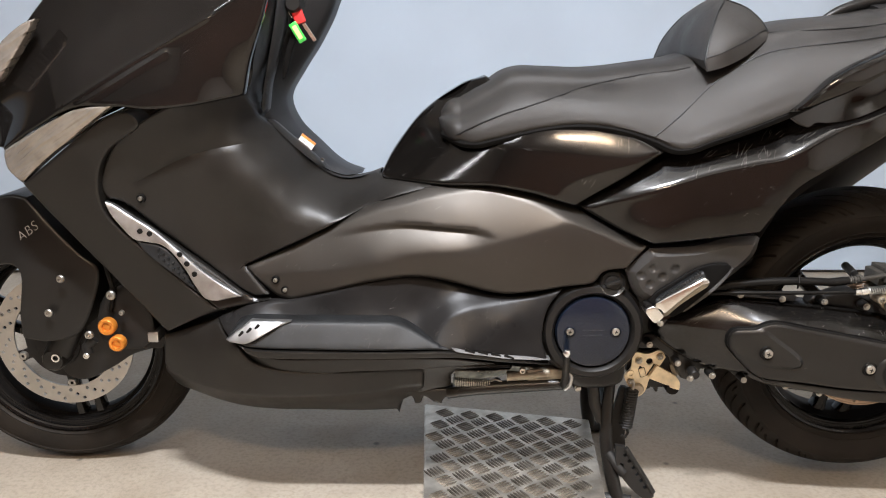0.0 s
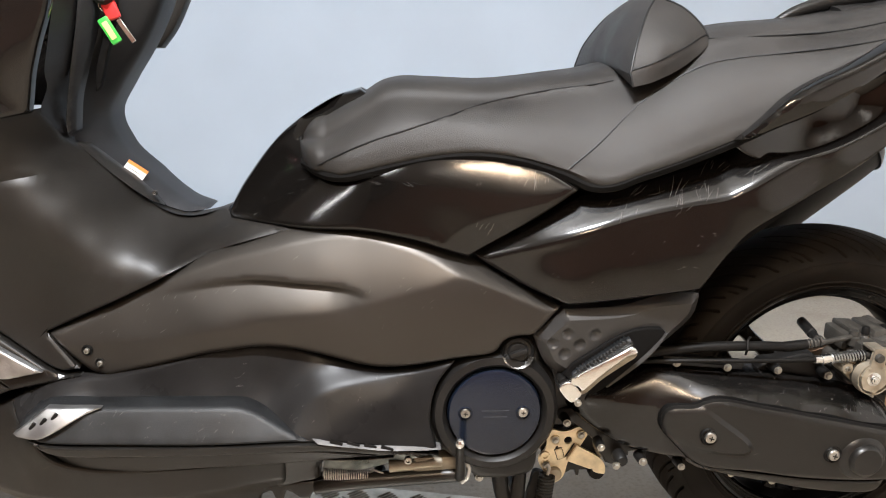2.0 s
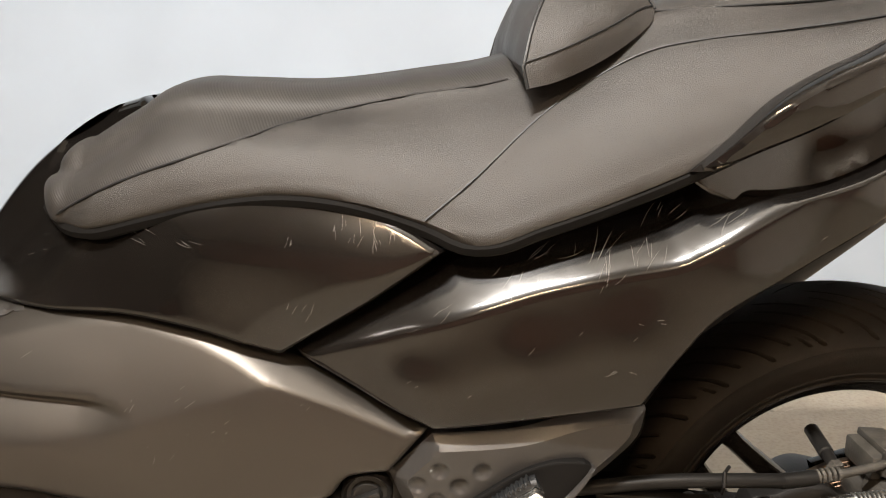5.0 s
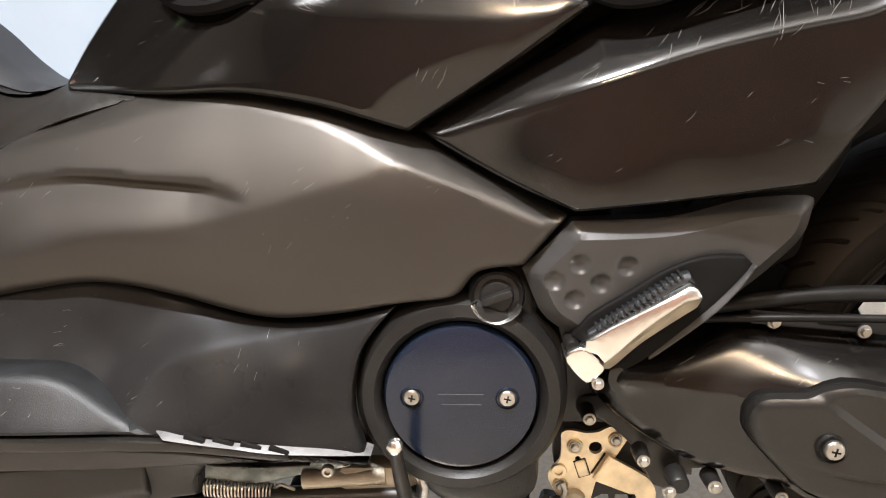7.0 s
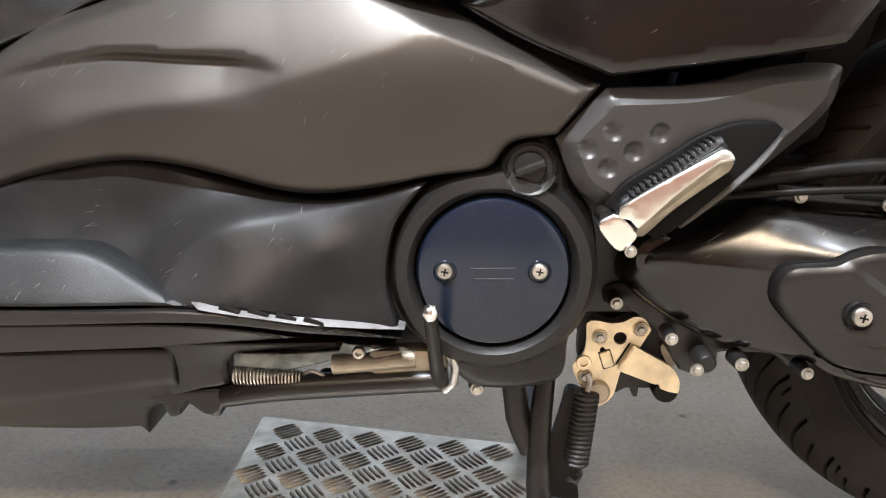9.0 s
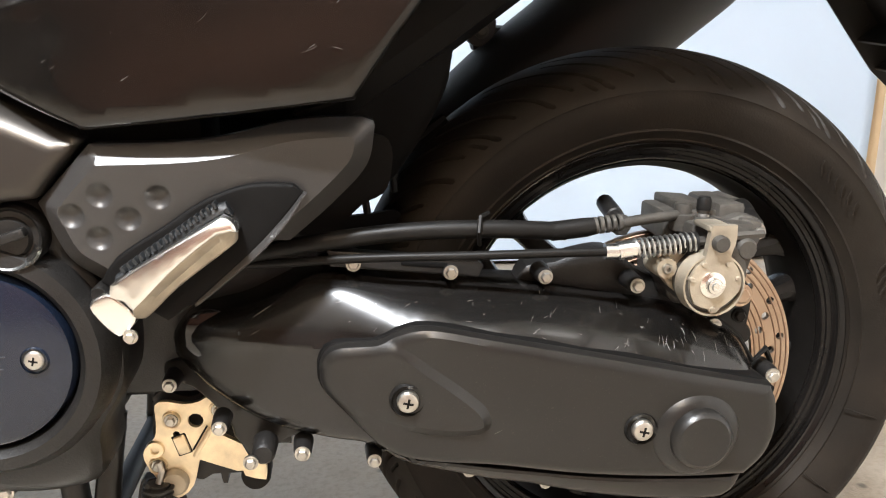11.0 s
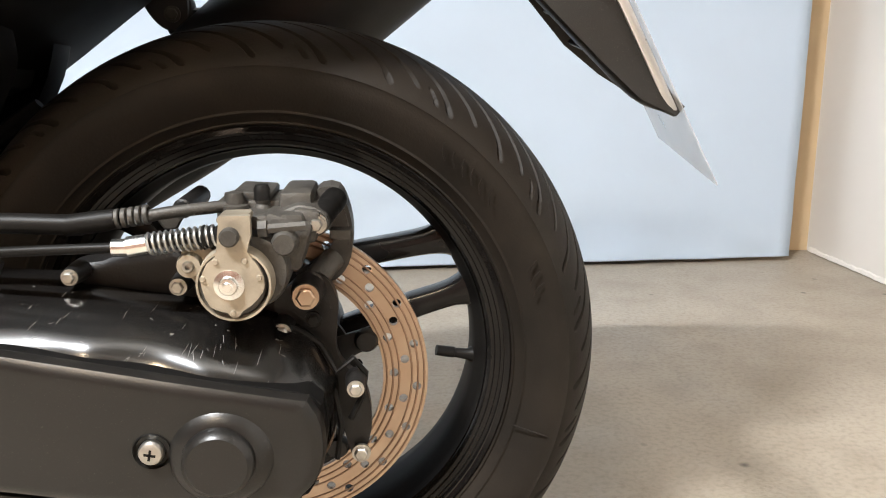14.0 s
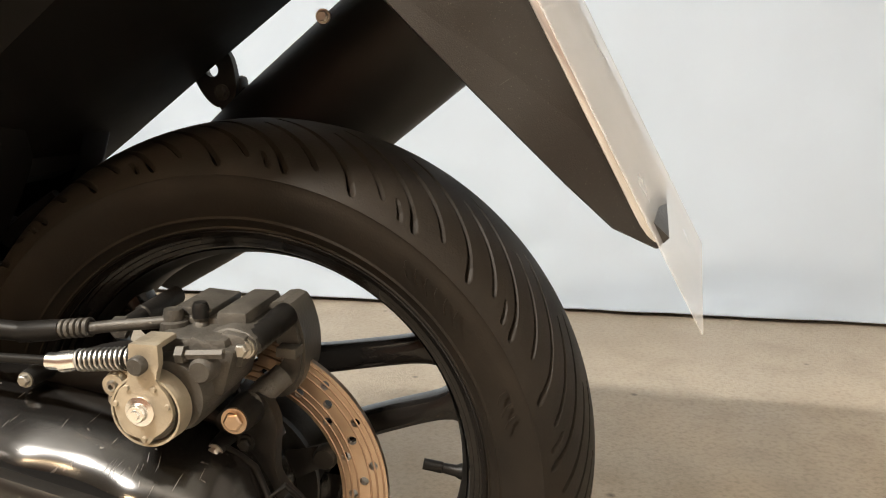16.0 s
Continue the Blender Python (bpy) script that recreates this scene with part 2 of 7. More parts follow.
def see_through(m, share):
    """Let a share of the light straight through a thin clear sheet."""
    nt = m.node_tree
    clear, mix = nt.nodes.new("ShaderNodeBsdfTransparent"), nt.nodes.new("ShaderNodeMixShader")
    mix.inputs[0].default_value = share
    nt.links.new(nt.nodes["Principled BSDF"].outputs[0], mix.inputs[1])
    nt.links.new(clear.outputs[0], mix.inputs[2])
    nt.links.new(mix.outputs[0], nt.nodes["Material Output"].inputs["Surface"])


see_through(ACRYLIC, 0.68)
BLUECLOTH = material("pale_blue_backdrop", (0.465, 0.555, 0.665), 0.75, 0, 0, 0.03, 3, grain=0.08, gscale=300)
WHITEWALL = material("white_painted_wall", (0.80, 0.77, 0.73), 0.7, 0, 0, 0.03, 2.5, grain=0.12, gscale=250)
BEIGE = material("beige_painted_post", (0.58, 0.44, 0.27), 0.6, 0, 0, 0.06, 8, grain=0.1, gscale=200)
DARKWALL = material("dark_grey_wall", (0.10, 0.085, 0.07), 0.7, 0, 0, 0.1, 2.5, grain=0.1, gscale=200)
REDWALL = material("red_brown_wall", (0.31, 0.155, 0.105), 0.7, 0, 0, 0.1, 2.5, grain=0.1, gscale=200)
CEILM = material("pale_ceiling", (0.72, 0.71, 0.69), 0.8, 0, 0, 0.05, 2)


def floor_material():
    m = bpy.data.materials.new("worn_concrete_floor")
    m.use_nodes = True
    nt = m.node_tree
    b = nt.nodes["Principled BSDF"]
    tc = nt.nodes.new("ShaderNodeTexCoord")
    cols = []

    def noise_node(scale, detail=8, dist=0.0):
        n = nt.nodes.new("ShaderNodeTexNoise")
        n.inputs["Scale"].default_value, n.inputs["Detail"].default_value, n.inputs["Distortion"].default_value = scale, detail, dist
        nt.links.new(tc.outputs["Object"], n.inputs["Vector"])
        return n

    def ramp(n, lo, hi, a=0.0, c=1.0):
        r = nt.nodes.new("ShaderNodeMapRange")
        r.inputs["From Min"].default_value, r.inputs["From Max"].default_value, r.inputs["To Min"].default_value, r.inputs["To Max"].default_value = lo, hi, a, c
        nt.links.new(n.outputs[0], r.inputs["Value"])
        return r

    def mix(fac, a, c):
        x = nt.nodes.new("ShaderNodeMix")
        x.data_type = "RGBA"
        for s, v in (("A", a), ("B", c)):
            if isinstance(v, tuple):
                x.inputs[s].default_value = (*v, 1)
            else:
                nt.links.new(v, x.inputs[s])
        nt.links.new(fac.outputs[0], x.inputs["Factor"])
        return x.outputs["Result"]

    big = mix(ramp(noise_node(0.9, 8, 0.6), 0.40, 0.62), (0.315, 0.270, 0.212), (0.385, 0.340, 0.276))
    mid = mix(ramp(noise_node(9, 8, 0.4), 0.45, 0.75, 0, 0.45), big, (0.235, 0.192, 0.142))
    fine = mix(ramp(noise_node(110, 6), 0.45, 0.72, 0, 0.5), mid, (0.19, 0.158, 0.118))
    v = nt.nodes.new("ShaderNodeTexVoronoi")
    v.inputs["Scale"].default_value = 9
    nt.links.new(tc.outputs["Object"], v.inputs["Vector"])
    spots = mix(ramp(v, 0.03, 0.085, 0.85, 0.0), fine, (0.07, 0.06, 0.05))
    nt.links.new(spots, b.inputs["Base Color"])
    rr = ramp(noise_node(6), 0.3, 0.7, 0.42, 0.62)
    nt.links.new(rr.outputs[0], b.inputs["Roughness"])
    bump = nt.nodes.new("ShaderNodeBump")
    bump.inputs["Strength"].default_value, bump.inputs["Distance"].default_value = 0.5, 0.002
    nt.links.new(noise_node(220, 5).outputs["Fac"], bump.inputs["Height"])
    nt.links.new(bump.outputs["Normal"], b.inputs["Normal"])
    return m


CONCRETE = floor_material()
TREADMETAL = material("worn_tread_plate_aluminium", (0.68, 0.635, 0.56), 0.42, 0.9, 0, 0.25, 25, grain=0.4, gscale=350, second=(0.38, 0.34, 0.28))
LUGMETAL = material("scuffed_lug_aluminium", (0.34, 0.30, 0.25), 0.36, 0.9, 0, 0.25, 35, grain=0.25, gscale=350, second=(0.13, 0.11, 0.085))

# ---- building helpers ----
MID = 1.56  # the scooter's middle plane


def smoothed(ob):
    for p in ob.data.polygons:
        p.use_smooth = True
    return ob


def part(name, bm, mat, parent=None, label="", smooth=True, sharp=40):
    me = bpy.data.meshes.new(name)
    bm.normal_update()
    bm.to_mesh(me)
    bm.free()
    me.materials.append(mat)
    ob = new(name, me)
    if smooth:
        smoothed(ob)
        if sharp:
            me.set_sharp_from_angle(angle=radians(sharp))
    if parent is not None:
        ob.parent = parent
    if label:
        tagged(ob, label)
    return ob


def catmull(pts, step, closed=True):
    """A smooth line through control points of any dimension; a point with a last 1 beyond its dimension is a corner."""
    dim = min(len(p) for p in pts)
    P = [np.array(p[:dim], float) for p in pts]
    C = [len(p) > dim for p in pts]
    n, out = len(P), []
    for i in range(n if closed else n - 1):
        a, b = P[i], P[(i + 1) % n]
        p0 = P[i - 1] if (closed or i > 0) and not C[i] else 2 * a - b
        p3 = P[(i + 2) % n] if (closed or i + 2 < n) and not C[(i + 1) % n] else 2 * b - a
        k = max(1, int(np.linalg.norm((b - a)[:2]) / step + 0.5))
        for j in range(k):
            t = j / k
            out.append(0.5 * (2 * a + (b - p0) * t + (2 * p0 - 5 * a + 4 * b - p3) * t * t + (3 * a - p0 - 3 * b + p3) * t ** 3))
    if not closed:
        out.append(P[-1])
    return np.array(out)


def spline_field(ctrl, relax=2e-4):
    """A thin-plate surface w(x, z) through control points."""
    c = np.array([p[:3] for p in ctrl], float)
    n = len(c)

    def kern(d2):
        return np.where(d2 > 1e-12, d2 * np.log(np.maximum(d2, 1e-12)), 0)

    K = kern(((c[:, None, :2] - c[None, :, :2]) ** 2).sum(-1)) + np.eye(n) * relax
    A = np.zeros((n + 3, n + 3))
    A[:n, :n], A[:n, n], A[:n, n + 1:], A[n, :n], A[n + 1:, :n] = K, 1, c[:, :2], 1, c[:, :2].T
    s = np.linalg.solve(A, np.r_[c[:, 2], 0, 0, 0])
    return lambda q: kern(((q[:, None, :] - c[None, :, :2]) ** 2).sum(-1)) @ s[:n] + s[n] + q @ s[n + 1:]


def seg_distance(q, line):
    best = np.full(len(q), 1e9)
    for a, b in zip(line[:-1], line[1:]):
        a, b = np.array(a, float), np.array(b, float)
        t = np.clip(((q - a) @ (b - a)) / max(1e-12, (b - a) @ (b - a)), 0, 1)
        best = np.minimum(best, np.linalg.norm(q - a - t[:, None] * (b - a), axis=1))
    return best


def signed_distance(q, line):
    """Distance from a line, the side (+1 above a line that runs towards +x), and the place along it."""
    best, sign, along = np.full(len(q), 1e9), np.ones(len(q)), np.zeros(len(q))
    n = len(line) - 1
    for i in range(n):
        a, b = np.array(line[i]), np.array(line[i + 1])
        e = b - a
        t = np.clip(((q - a) @ e) / max(1e-12, e @ e), 0, 1)
        r = q - a - t[:, None] * e
        d = np.linalg.norm(r, axis=1)
        near = d < best
        best[near], along[near] = d[near], (i + t[near]) / n
        sign[near] = np.sign(e[0] * r[near, 1] - e[1] * r[near, 0])
    return best, sign, along


def in_polygon(q, poly):
    inside = np.zeros(len(q), bool)
    for (x1, z1), (x2, z2) in zip(poly, np.roll(poly, -1, 0)):
        cross = (z1 > q[:, 1]) != (z2 > q[:, 1])
        with np.errstate(divide="ignore", invalid="ignore"):
            inside ^= cross & (q[:, 0] < (x2 - x1) * (q[:, 1] - z1) / (z2 - z1) + x1)
    return inside


def panel_mesh(outline, side=1, inner=(), folds=(), step=0.009, edge=0.006, thick=0.014, back=False, lift=0.0, chamfer=0.0, dimples=(), relax=2e-4):
    """A moulded shell panel: an outline in the side plane, a thin-plate depth, folds raised or sunk along lines, rounded rims and a turned-in flange."""
    from mathutils.geometry import delaunay_2d_cdt
    field = spline_field(list(outline) + list(inner), relax)
    rim3 = catmull([p[:2] + ((0, 1) if len(p) > 3 else (0,)) for p in outline], step)
    rim = rim3[:, :2]
    nxt, prv = np.roll(rim, -1, 0), np.roll(rim, 1, 0)
    area = 0.5 * np.sum(rim[:, 0] * nxt[:, 1] - nxt[:, 0] * rim[:, 1])
    tang = nxt - prv
    tang /= np.maximum(np.linalg.norm(tang, axis=1), 1e-9)[:, None]
    nrm = np.c_[-tang[:, 1], tang[:, 0]] * (1 if area > 0 else -1)
    rings = []
    ringline = np.vstack([rim, rim[:1]])
    for k in np.linspace(0.2, 1.05, max(3, int(edge / 0.004))):
        r = rim + nrm * edge * k
        ok = in_polygon(r, rim) & (seg_distance(r, ringline) > edge * k * 0.85)
        rings.append(r[ok])
    lo, hi = rim.min(0), rim.max(0)
    gx, gz = np.meshgrid(np.arange(lo[0], hi[0], step), np.arange(lo[1], hi[1], step * 0.87))
    gx = gx + (np.arange(gx.shape[0]) % 2)[:, None] * step / 2
    g = np.c_[gx.ravel(), gz.ravel()]
    g = g[in_polygon(g, rim)]
    g = g[seg_distance(g, ringline) > edge * 1.05 + step * 0.4]
    lines = []
    for f in folds:
        if f[1] and f[2] < 0.06:
            q = catmull([tuple(p) for p in f[0]], step * 0.7, closed=False)
            q = q[in_polygon(q, rim)]
            if len(q):
                q = q[seg_distance(q, ringline) > edge * 1.2]
            if len(q) > 2:
                if len(f) > 4 and f[4] == "bend":
                    t = np.gradient(q, axis=0)
                    t /= np.maximum(np.linalg.norm(t, axis=1), 1e-9)[:, None]
                    nn = np.c_[-t[:, 1], t[:, 0]]
                    lines += [q + nn * k for k in (0.004, -0.004, 0.009, -0.009) if len(q) > 2]
                if len(f) > 4 and f[4] == "ridge":
                    t = np.gradient(q, axis=0)
                    t /= np.maximum(np.linalg.norm(t, axis=1), 1e-9)[:, None]
                    nn = np.c_[-t[:, 1], t[:, 0]]
                    lines += [q + nn * k for k in (0.002, -0.002, 0.005, -0.005)]
                if len(f) > 4 and f[4] == "scoop":
                    t = np.gradient(q, axis=0)
                    t /= np.maximum(np.linalg.norm(t, axis=1), 1e-9)[:, None]
                    nn = np.c_[-t[:, 1], t[:, 0]]
                    lines += [q + nn * k for k in (-0.0055, -0.002, 0.003, 0.006, 0.009)]
                if len(f) > 4 and f[4] == "step":
                    t = np.gradient(q, axis=0)
                    t /= np.maximum(np.linalg.norm(t, axis=1), 1e-9)[:, None]
                    nn = np.c_[-t[:, 1], t[:, 0]]
                    lines += [q + nn * 0.0034, q - nn * 0.0034]
                lines.append(q)
    if lines:
        allf = np.vstack([l for l in lines if len(l)]) if any(len(l) for l in lines) else np.zeros((0, 2))
        allf = allf[in_polygon(allf, rim)] if len(allf) else allf
        allf = allf[seg_distance(allf, ringline) > edge * 1.15] if len(allf) else allf
        if len(allf):
            d = np.min(np.linalg.norm(g[:, None] - allf[None], axis=2), axis=1)
            g = np.vstack([g[d > step * 0.5], allf])
    for dx, dz, dr, _ in dimples:
        g = g[np.hypot(g[:, 0] - dx, g[:, 1] - dz) > dr * 1.2]
        for f, k in ((0.001, 1), (0.3, 8), (0.55, 14), (0.8, 20), (0.97, 26), (1.08, 26)):
            a = np.arange(k) * 2 * np.pi / k
            g = np.vstack([g, np.c_[dx + dr * f * np.cos(a), dz + dr * f * np.sin(a)]])
    n = len(rim)
    pts = np.vstack([rim, *rings, g])
    vs, _, faces, _, _, _ = delaunay_2d_cdt([Vector(p) for p in pts], [(i, (i + 1) % n) for i in range(n)], [], 1, 1e-5)
    q = np.array([v[:] for v in vs])
    w = field(q) + lift
    for f in folds:
        line, h, width, soft = f[0], f[1], f[2], f[3]
        line = catmull([tuple(p) for p in line], 0.005, closed=False)
        if len(f) > 4 and f[4] == "bend":
            d, sign, along = signed_distance(q, line)
            fade = np.clip(along * f[6], 0, 1) * np.clip((1 - along) * f[6], 0, 1)
            drop = np.where(sign > 0, d, 0) * fade * fade * (3 - 2 * fade)
            w = w - f[5] * np.tanh(h * (np.sqrt(drop ** 2 + soft * soft) - soft) / f[5])
        elif len(f) > 4 and f[4] == "scoop":
            d, sign, along = signed_distance(q, line)
            fade = np.clip(along * f[5], 0, 1) * np.clip((1 - along) * f[6], 0, 1)
            above, below = np.clip(1 - d / soft, 0, 1), np.clip(1 - d / width, 0, 1)
            w = w - h * np.where(sign > 0, above * above * (3 - 2 * above), below ** 1.5) * fade * fade * (3 - 2 * fade)
        elif len(f) > 4 and f[4] != "ridge":
            d, sign, along = signed_distance(q, line)
            w = w + h * np.tanh(d * sign / 0.0022) * np.exp(-d / width) * np.clip(4 * along * (1 - along), 0, 1) ** 1.3
        else:
            d = seg_distance(q, line)
            w = w + h * np.exp(-(np.sqrt(d * d + soft * soft) - soft) / width)
    for dx, dz, dr, dd in dimples:
        w = w - dd * np.clip(1 - ((q[:, 0] - dx) ** 2 + (q[:, 1] - dz) ** 2) / dr ** 2, 0, 1) ** 0.8
    d = np.clip(1 - seg_distance(q, ringline) / edge, 0, 1)
    w = w - (chamfer * d if chamfer else edge * (1 - np.sqrt(np.maximum(0, 1 - d * d))))
    bm = bmesh.new()
    bv = [bm.verts.new((p[0], MID - side * ww, p[1])) for p, ww in zip(q, w)]
    for f in faces:
        try:
            bm.faces.new([bv[i] for i in f])
        except ValueError:
            pass
    rimset = [e for e in bm.edges if len(e.link_faces) == 1]
    ret = bmesh.ops.extrude_edge_only(bm, edges=rimset)
    new_v = [x for x in ret["geom"] if isinstance(x, bmesh.types.BMVert)]
    for v in new_v:
        v.co.y += side * thick
    if back:
        bmesh.ops.holes_fill(bm, edges=[e for e in bm.edges if len(e.link_faces) == 1])
    bmesh.ops.recalc_face_normals(bm, faces=bm.faces)
    loose = [v for v in bm.verts if not v.link_faces]
    if loose:
        bmesh.ops.delete(bm, geom=loose, context="VERTS")
    big = max(bm.faces, key=lambda f: f.calc_area())
    bm.normal_update()
    mean = sum((f.normal.y * f.calc_area() for f in bm.faces))
    if mean * side > 0:
        bmesh.ops.reverse_faces(bm, faces=bm.faces)
    return bm


def panel(name, outline, mat, parent, label="", both=True, sharp=30, **kw):
    ob = part(name, panel_mesh(outline, 1, **kw), mat, parent, label, sharp=sharp)
    if both:
        part(name, panel_mesh(outline, -1, **{**kw, "step": 0.02}), mat, parent, label, sharp=sharp)
    return ob


def lathe_mesh(profile, centre, seg=96, axis="y", arc=None, closed=False):
    """Revolve (radius, offset) points about an axis through centre."""
    bm = bmesh.new()
    rings = []
    full = arc is None
    a0, a1 = arc or (0, 360)
    count = seg if full else seg + 1
    for i in range(count):
        a = radians(a0 + (a1 - a0) * i / seg)
        ring = []
        for r, o in profile:
            if axis == "y":
                p = (centre[0] + r * math.cos(a), centre[1] + o, centre[2] + r * math.sin(a))
            elif axis == "x":
                p = (centre[0] + o, centre[1] + r * math.cos(a), centre[2] + r * math.sin(a))
            else:
                p = (centre[0] + r * math.cos(a), centre[1] + r * math.sin(a), centre[2] + o)
            ring.append(bm.verts.new(p))
        rings.append(ring)
    for i in range(seg):
        A, B = rings[i], rings[(i + 1) % count]
        for j in range(len(profile) if closed else len(profile) - 1):
            k = (j + 1) % len(profile)
            bm.faces.new((A[j], A[k], B[k], B[j]))
    bmesh.ops.remove_doubles(bm, verts=bm.verts, dist=1e-6)
    bmesh.ops.recalc_face_normals(bm, faces=bm.faces)
    return bm


def tube_mesh(points, radius, seg=10, step=0.01, smooth=True, caps=True):
    """A round tube along a smooth line; radius is a number or one for each control point."""
    pts = [tuple(p) for p in points]
    rs = [radius] * len(pts) if isinstance(radius, (int, float)) else list(radius)
    P = catmull([(*p, r) for p, r in zip(pts, rs)], step, closed=False) if smooth else np.array([(*p, r) for p, r in zip(pts, rs)])
    bm = bmesh.new()
    rings = []
    ref = None
    for i in range(len(P)):
        d = Vector(P[min(i + 1, len(P) - 1)][:3] - P[max(i - 1, 0)][:3]).normalized()
        if ref is None:
            ref = d.orthogonal().normalized()
        ref = (ref - d * ref.dot(d)).normalized()
        other = d.cross(ref)
        rings.append([bm.verts.new(Vector(P[i][:3]) + (ref * math.cos(2 * math.pi * k / seg) + other * math.sin(2 * math.pi * k / seg)) * P[i][3]) for k in range(seg)])
    for A, B in zip(rings[:-1], rings[1:]):
        for k in range(seg):
            bm.faces.new((A[k], A[(k + 1) % seg], B[(k + 1) % seg], B[k]))
    if caps:
        bm.faces.new(rings[0][::-1])
        bm.faces.new(rings[-1])
    bmesh.ops.recalc_face_normals(bm, faces=bm.faces)
    return bm


def plate_mesh(outline, y0, y1, step=0.006, bevel=0.0012, holes=()):
    """A flat plate cut to an outline in the side plane, between two depths, with bevelled edges and round holes (x, z, r)."""
    rim = catmull([p[:2] + ((0, 1) if len(p) > 2 else (0,)) for p in outline], step)[:, :2]
    bm = bmesh.new()
    from mathutils.geometry import delaunay_2d_cdt
    loops = [rim]
    for hx, hz, hr in holes:
        loops.append(np.array([(hx + hr * math.cos(a), hz + hr * math.sin(a)) for a in np.linspace(0, 2 * math.pi, 14, endpoint=False)]))
    pts, edges = [], []
    for l in loops:
        k = len(pts)
        edges += [(k + i, k + (i + 1) % len(l)) for i in range(len(l))]
        pts += [Vector(p) for p in l]
    vs, _, faces, _, _, _ = delaunay_2d_cdt(pts, edges, [], 1, 1e-6)
    keep = []
    for f in faces:
        c = np.mean([vs[i][:] for i in f], axis=0)
        if not any((c[0] - hx) ** 2 + (c[1] - hz) ** 2 < (hr * 0.95) ** 2 for hx, hz, hr in holes):
            keep.append(f)
    for f, y, flip in [(f, y0, False) for f in keep] + [(f, y1, True) for f in keep]:
        pass
    front = [bm.verts.new((v[0], y0, v[1])) for v in vs]
    back = [bm.verts.new((v[0], y1, v[1])) for v in vs]
    for f in keep:
        bm.faces.new([front[i] for i in f])
        bm.faces.new([back[i] for i in reversed(f)])
    bm.edges.ensure_lookup_table()
    count = {}
    for f in keep:
        for a, b in zip(f, list(f[1:]) + [f[0]]):
            count.setdefault(frozenset((a, b)), []).append((a, b))
    for s in count.values():
        if len(s) == 1:
            a, b = s[0]
            bm.faces.new((front[b], front[a], back[a], back[b]))
    bmesh.ops.recalc_face_normals(bm, faces=bm.faces)
    loose = [v for v in bm.verts if not v.link_faces]
    bmesh.ops.delete(bm, geom=loose, context="VERTS")
    return bm


def box_mesh(x0, x1, y0, y1, z0, z1, bevel=0.0, seg=2):
    bm = bmesh.new()
    bmesh.ops.create_cube(bm, size=1)
    for v in bm.verts:
        v.co = ((x0 + x1) / 2 + v.co.x * (x1 - x0), (y0 + y1) / 2 + v.co.y * (y1 - y0), (z0 + z1) / 2 + v.co.z * (z1 - z0))
    if bevel:
        bmesh.ops.bevel(bm, geom=bm.edges[:], offset=bevel, segments=seg, affect="EDGES", profile=0.5)
    return bm


def merged(*meshes):
    out = bmesh.new()
    for bm in meshes:
        me = bpy.data.meshes.new("tmp")
        bm.to_mesh(me)
        bm.free()
        out.from_mesh(me)
        bpy.data.meshes.remove(me)
    return out


def moved(bm, m):
    bmesh.ops.transform(bm, matrix=m, verts=bm.verts)
    return bm


def bolt(x, y, z, r=0.006, mat=None, parent=None, kind="hex", name="bolt", h=0.005):
    """A bolt head that faces the -y side: a washer under a hexagon head, or a pan head with a cross or socket recess."""
    if kind == "hex":
        a = lathe_mesh([(0.0001, -h * 0.25), (r * 1.35, -h * 0.25), (r * 1.35, 0.0015)], (x, y, z), 18)
        b = lathe_mesh([(0.0001, -h), (r * 0.8, -h), (r, -h * 0.8), (r, 0)], (x, y, z), 6)
        return part(name, merged(a, b), mat or STEEL, parent, sharp=25)
    a = lathe_mesh([(0.0001, -h * 0.35), (r * 0.35, -h * 0.4), (r * 0.45, -h), (r * 0.8, -h * 0.95), (r, -h * 0.55), (r, 0.001)], (x, y, z), 20)
    if kind == "cross":
        a.free()
        a = lathe_mesh([(0.0001, -h), (r * 0.6, -h * 0.95), (r * 0.88, -h * 0.75), (r, -h * 0.4), (r, 0.001)], (x, y, z), 24)
    parts = [a]
    if kind == "cross":
        for ang in (0, 90):
            c = box_mesh(-r * 0.46, r * 0.46, -h * 1.03, -h * 0.5, -r * 0.10, r * 0.10)
            parts.append(moved(c, pose(x, y, z, 0, ang + 12, 0)))
    ob = part(name, merged(*parts), mat or STEEL, parent, sharp=25)
    if kind == "cross":
        ob.data.materials.append(DARK)
        for p in ob.data.polygons:
            if p.index >= len(ob.data.polygons) - 12:
                p.material_index = 1
    return ob


def spring_mesh(a, b, radius, turns, wire):
    a, b = Vector(a), Vector(b)
    d = (b - a).normalized()
    u = d.orthogonal().normalized()
    v = d.cross(u)
    pts = [tuple(a + (b - a) * i / (turns * 10) + (u * math.cos(i * 0.628) + v * math.sin(i * 0.628)) * radius) for i in range(turns * 10 + 1)]
    return tube_mesh(pts, wire, 6, smooth=False)


# ---- the room ----
def wall(name, x0, x1, y0, y1, z0, z1, mat, label):
    ob = part(name, box_mesh(x0, x1, y0, y1, z0, z1), mat, None, label, smooth=False)
    return tagged(ob, label, "wall", "", "structure")


bm = bmesh.new()
bmesh.ops.create_grid(bm, x_segments=60, y_segments=60, size=0.5)
for v in bm.verts:
    v.co = (-1.2 + v.co.x * 7.2, 0.0 + v.co.y * 6.6, 0.0015 * noise.noise((v.co.x * 20, v.co.y * 20, 0)) - 0.001)
tagged(part("floor", bm, CONCRETE), "worn beige concrete floor with dark specks", "floor", "", "structure")
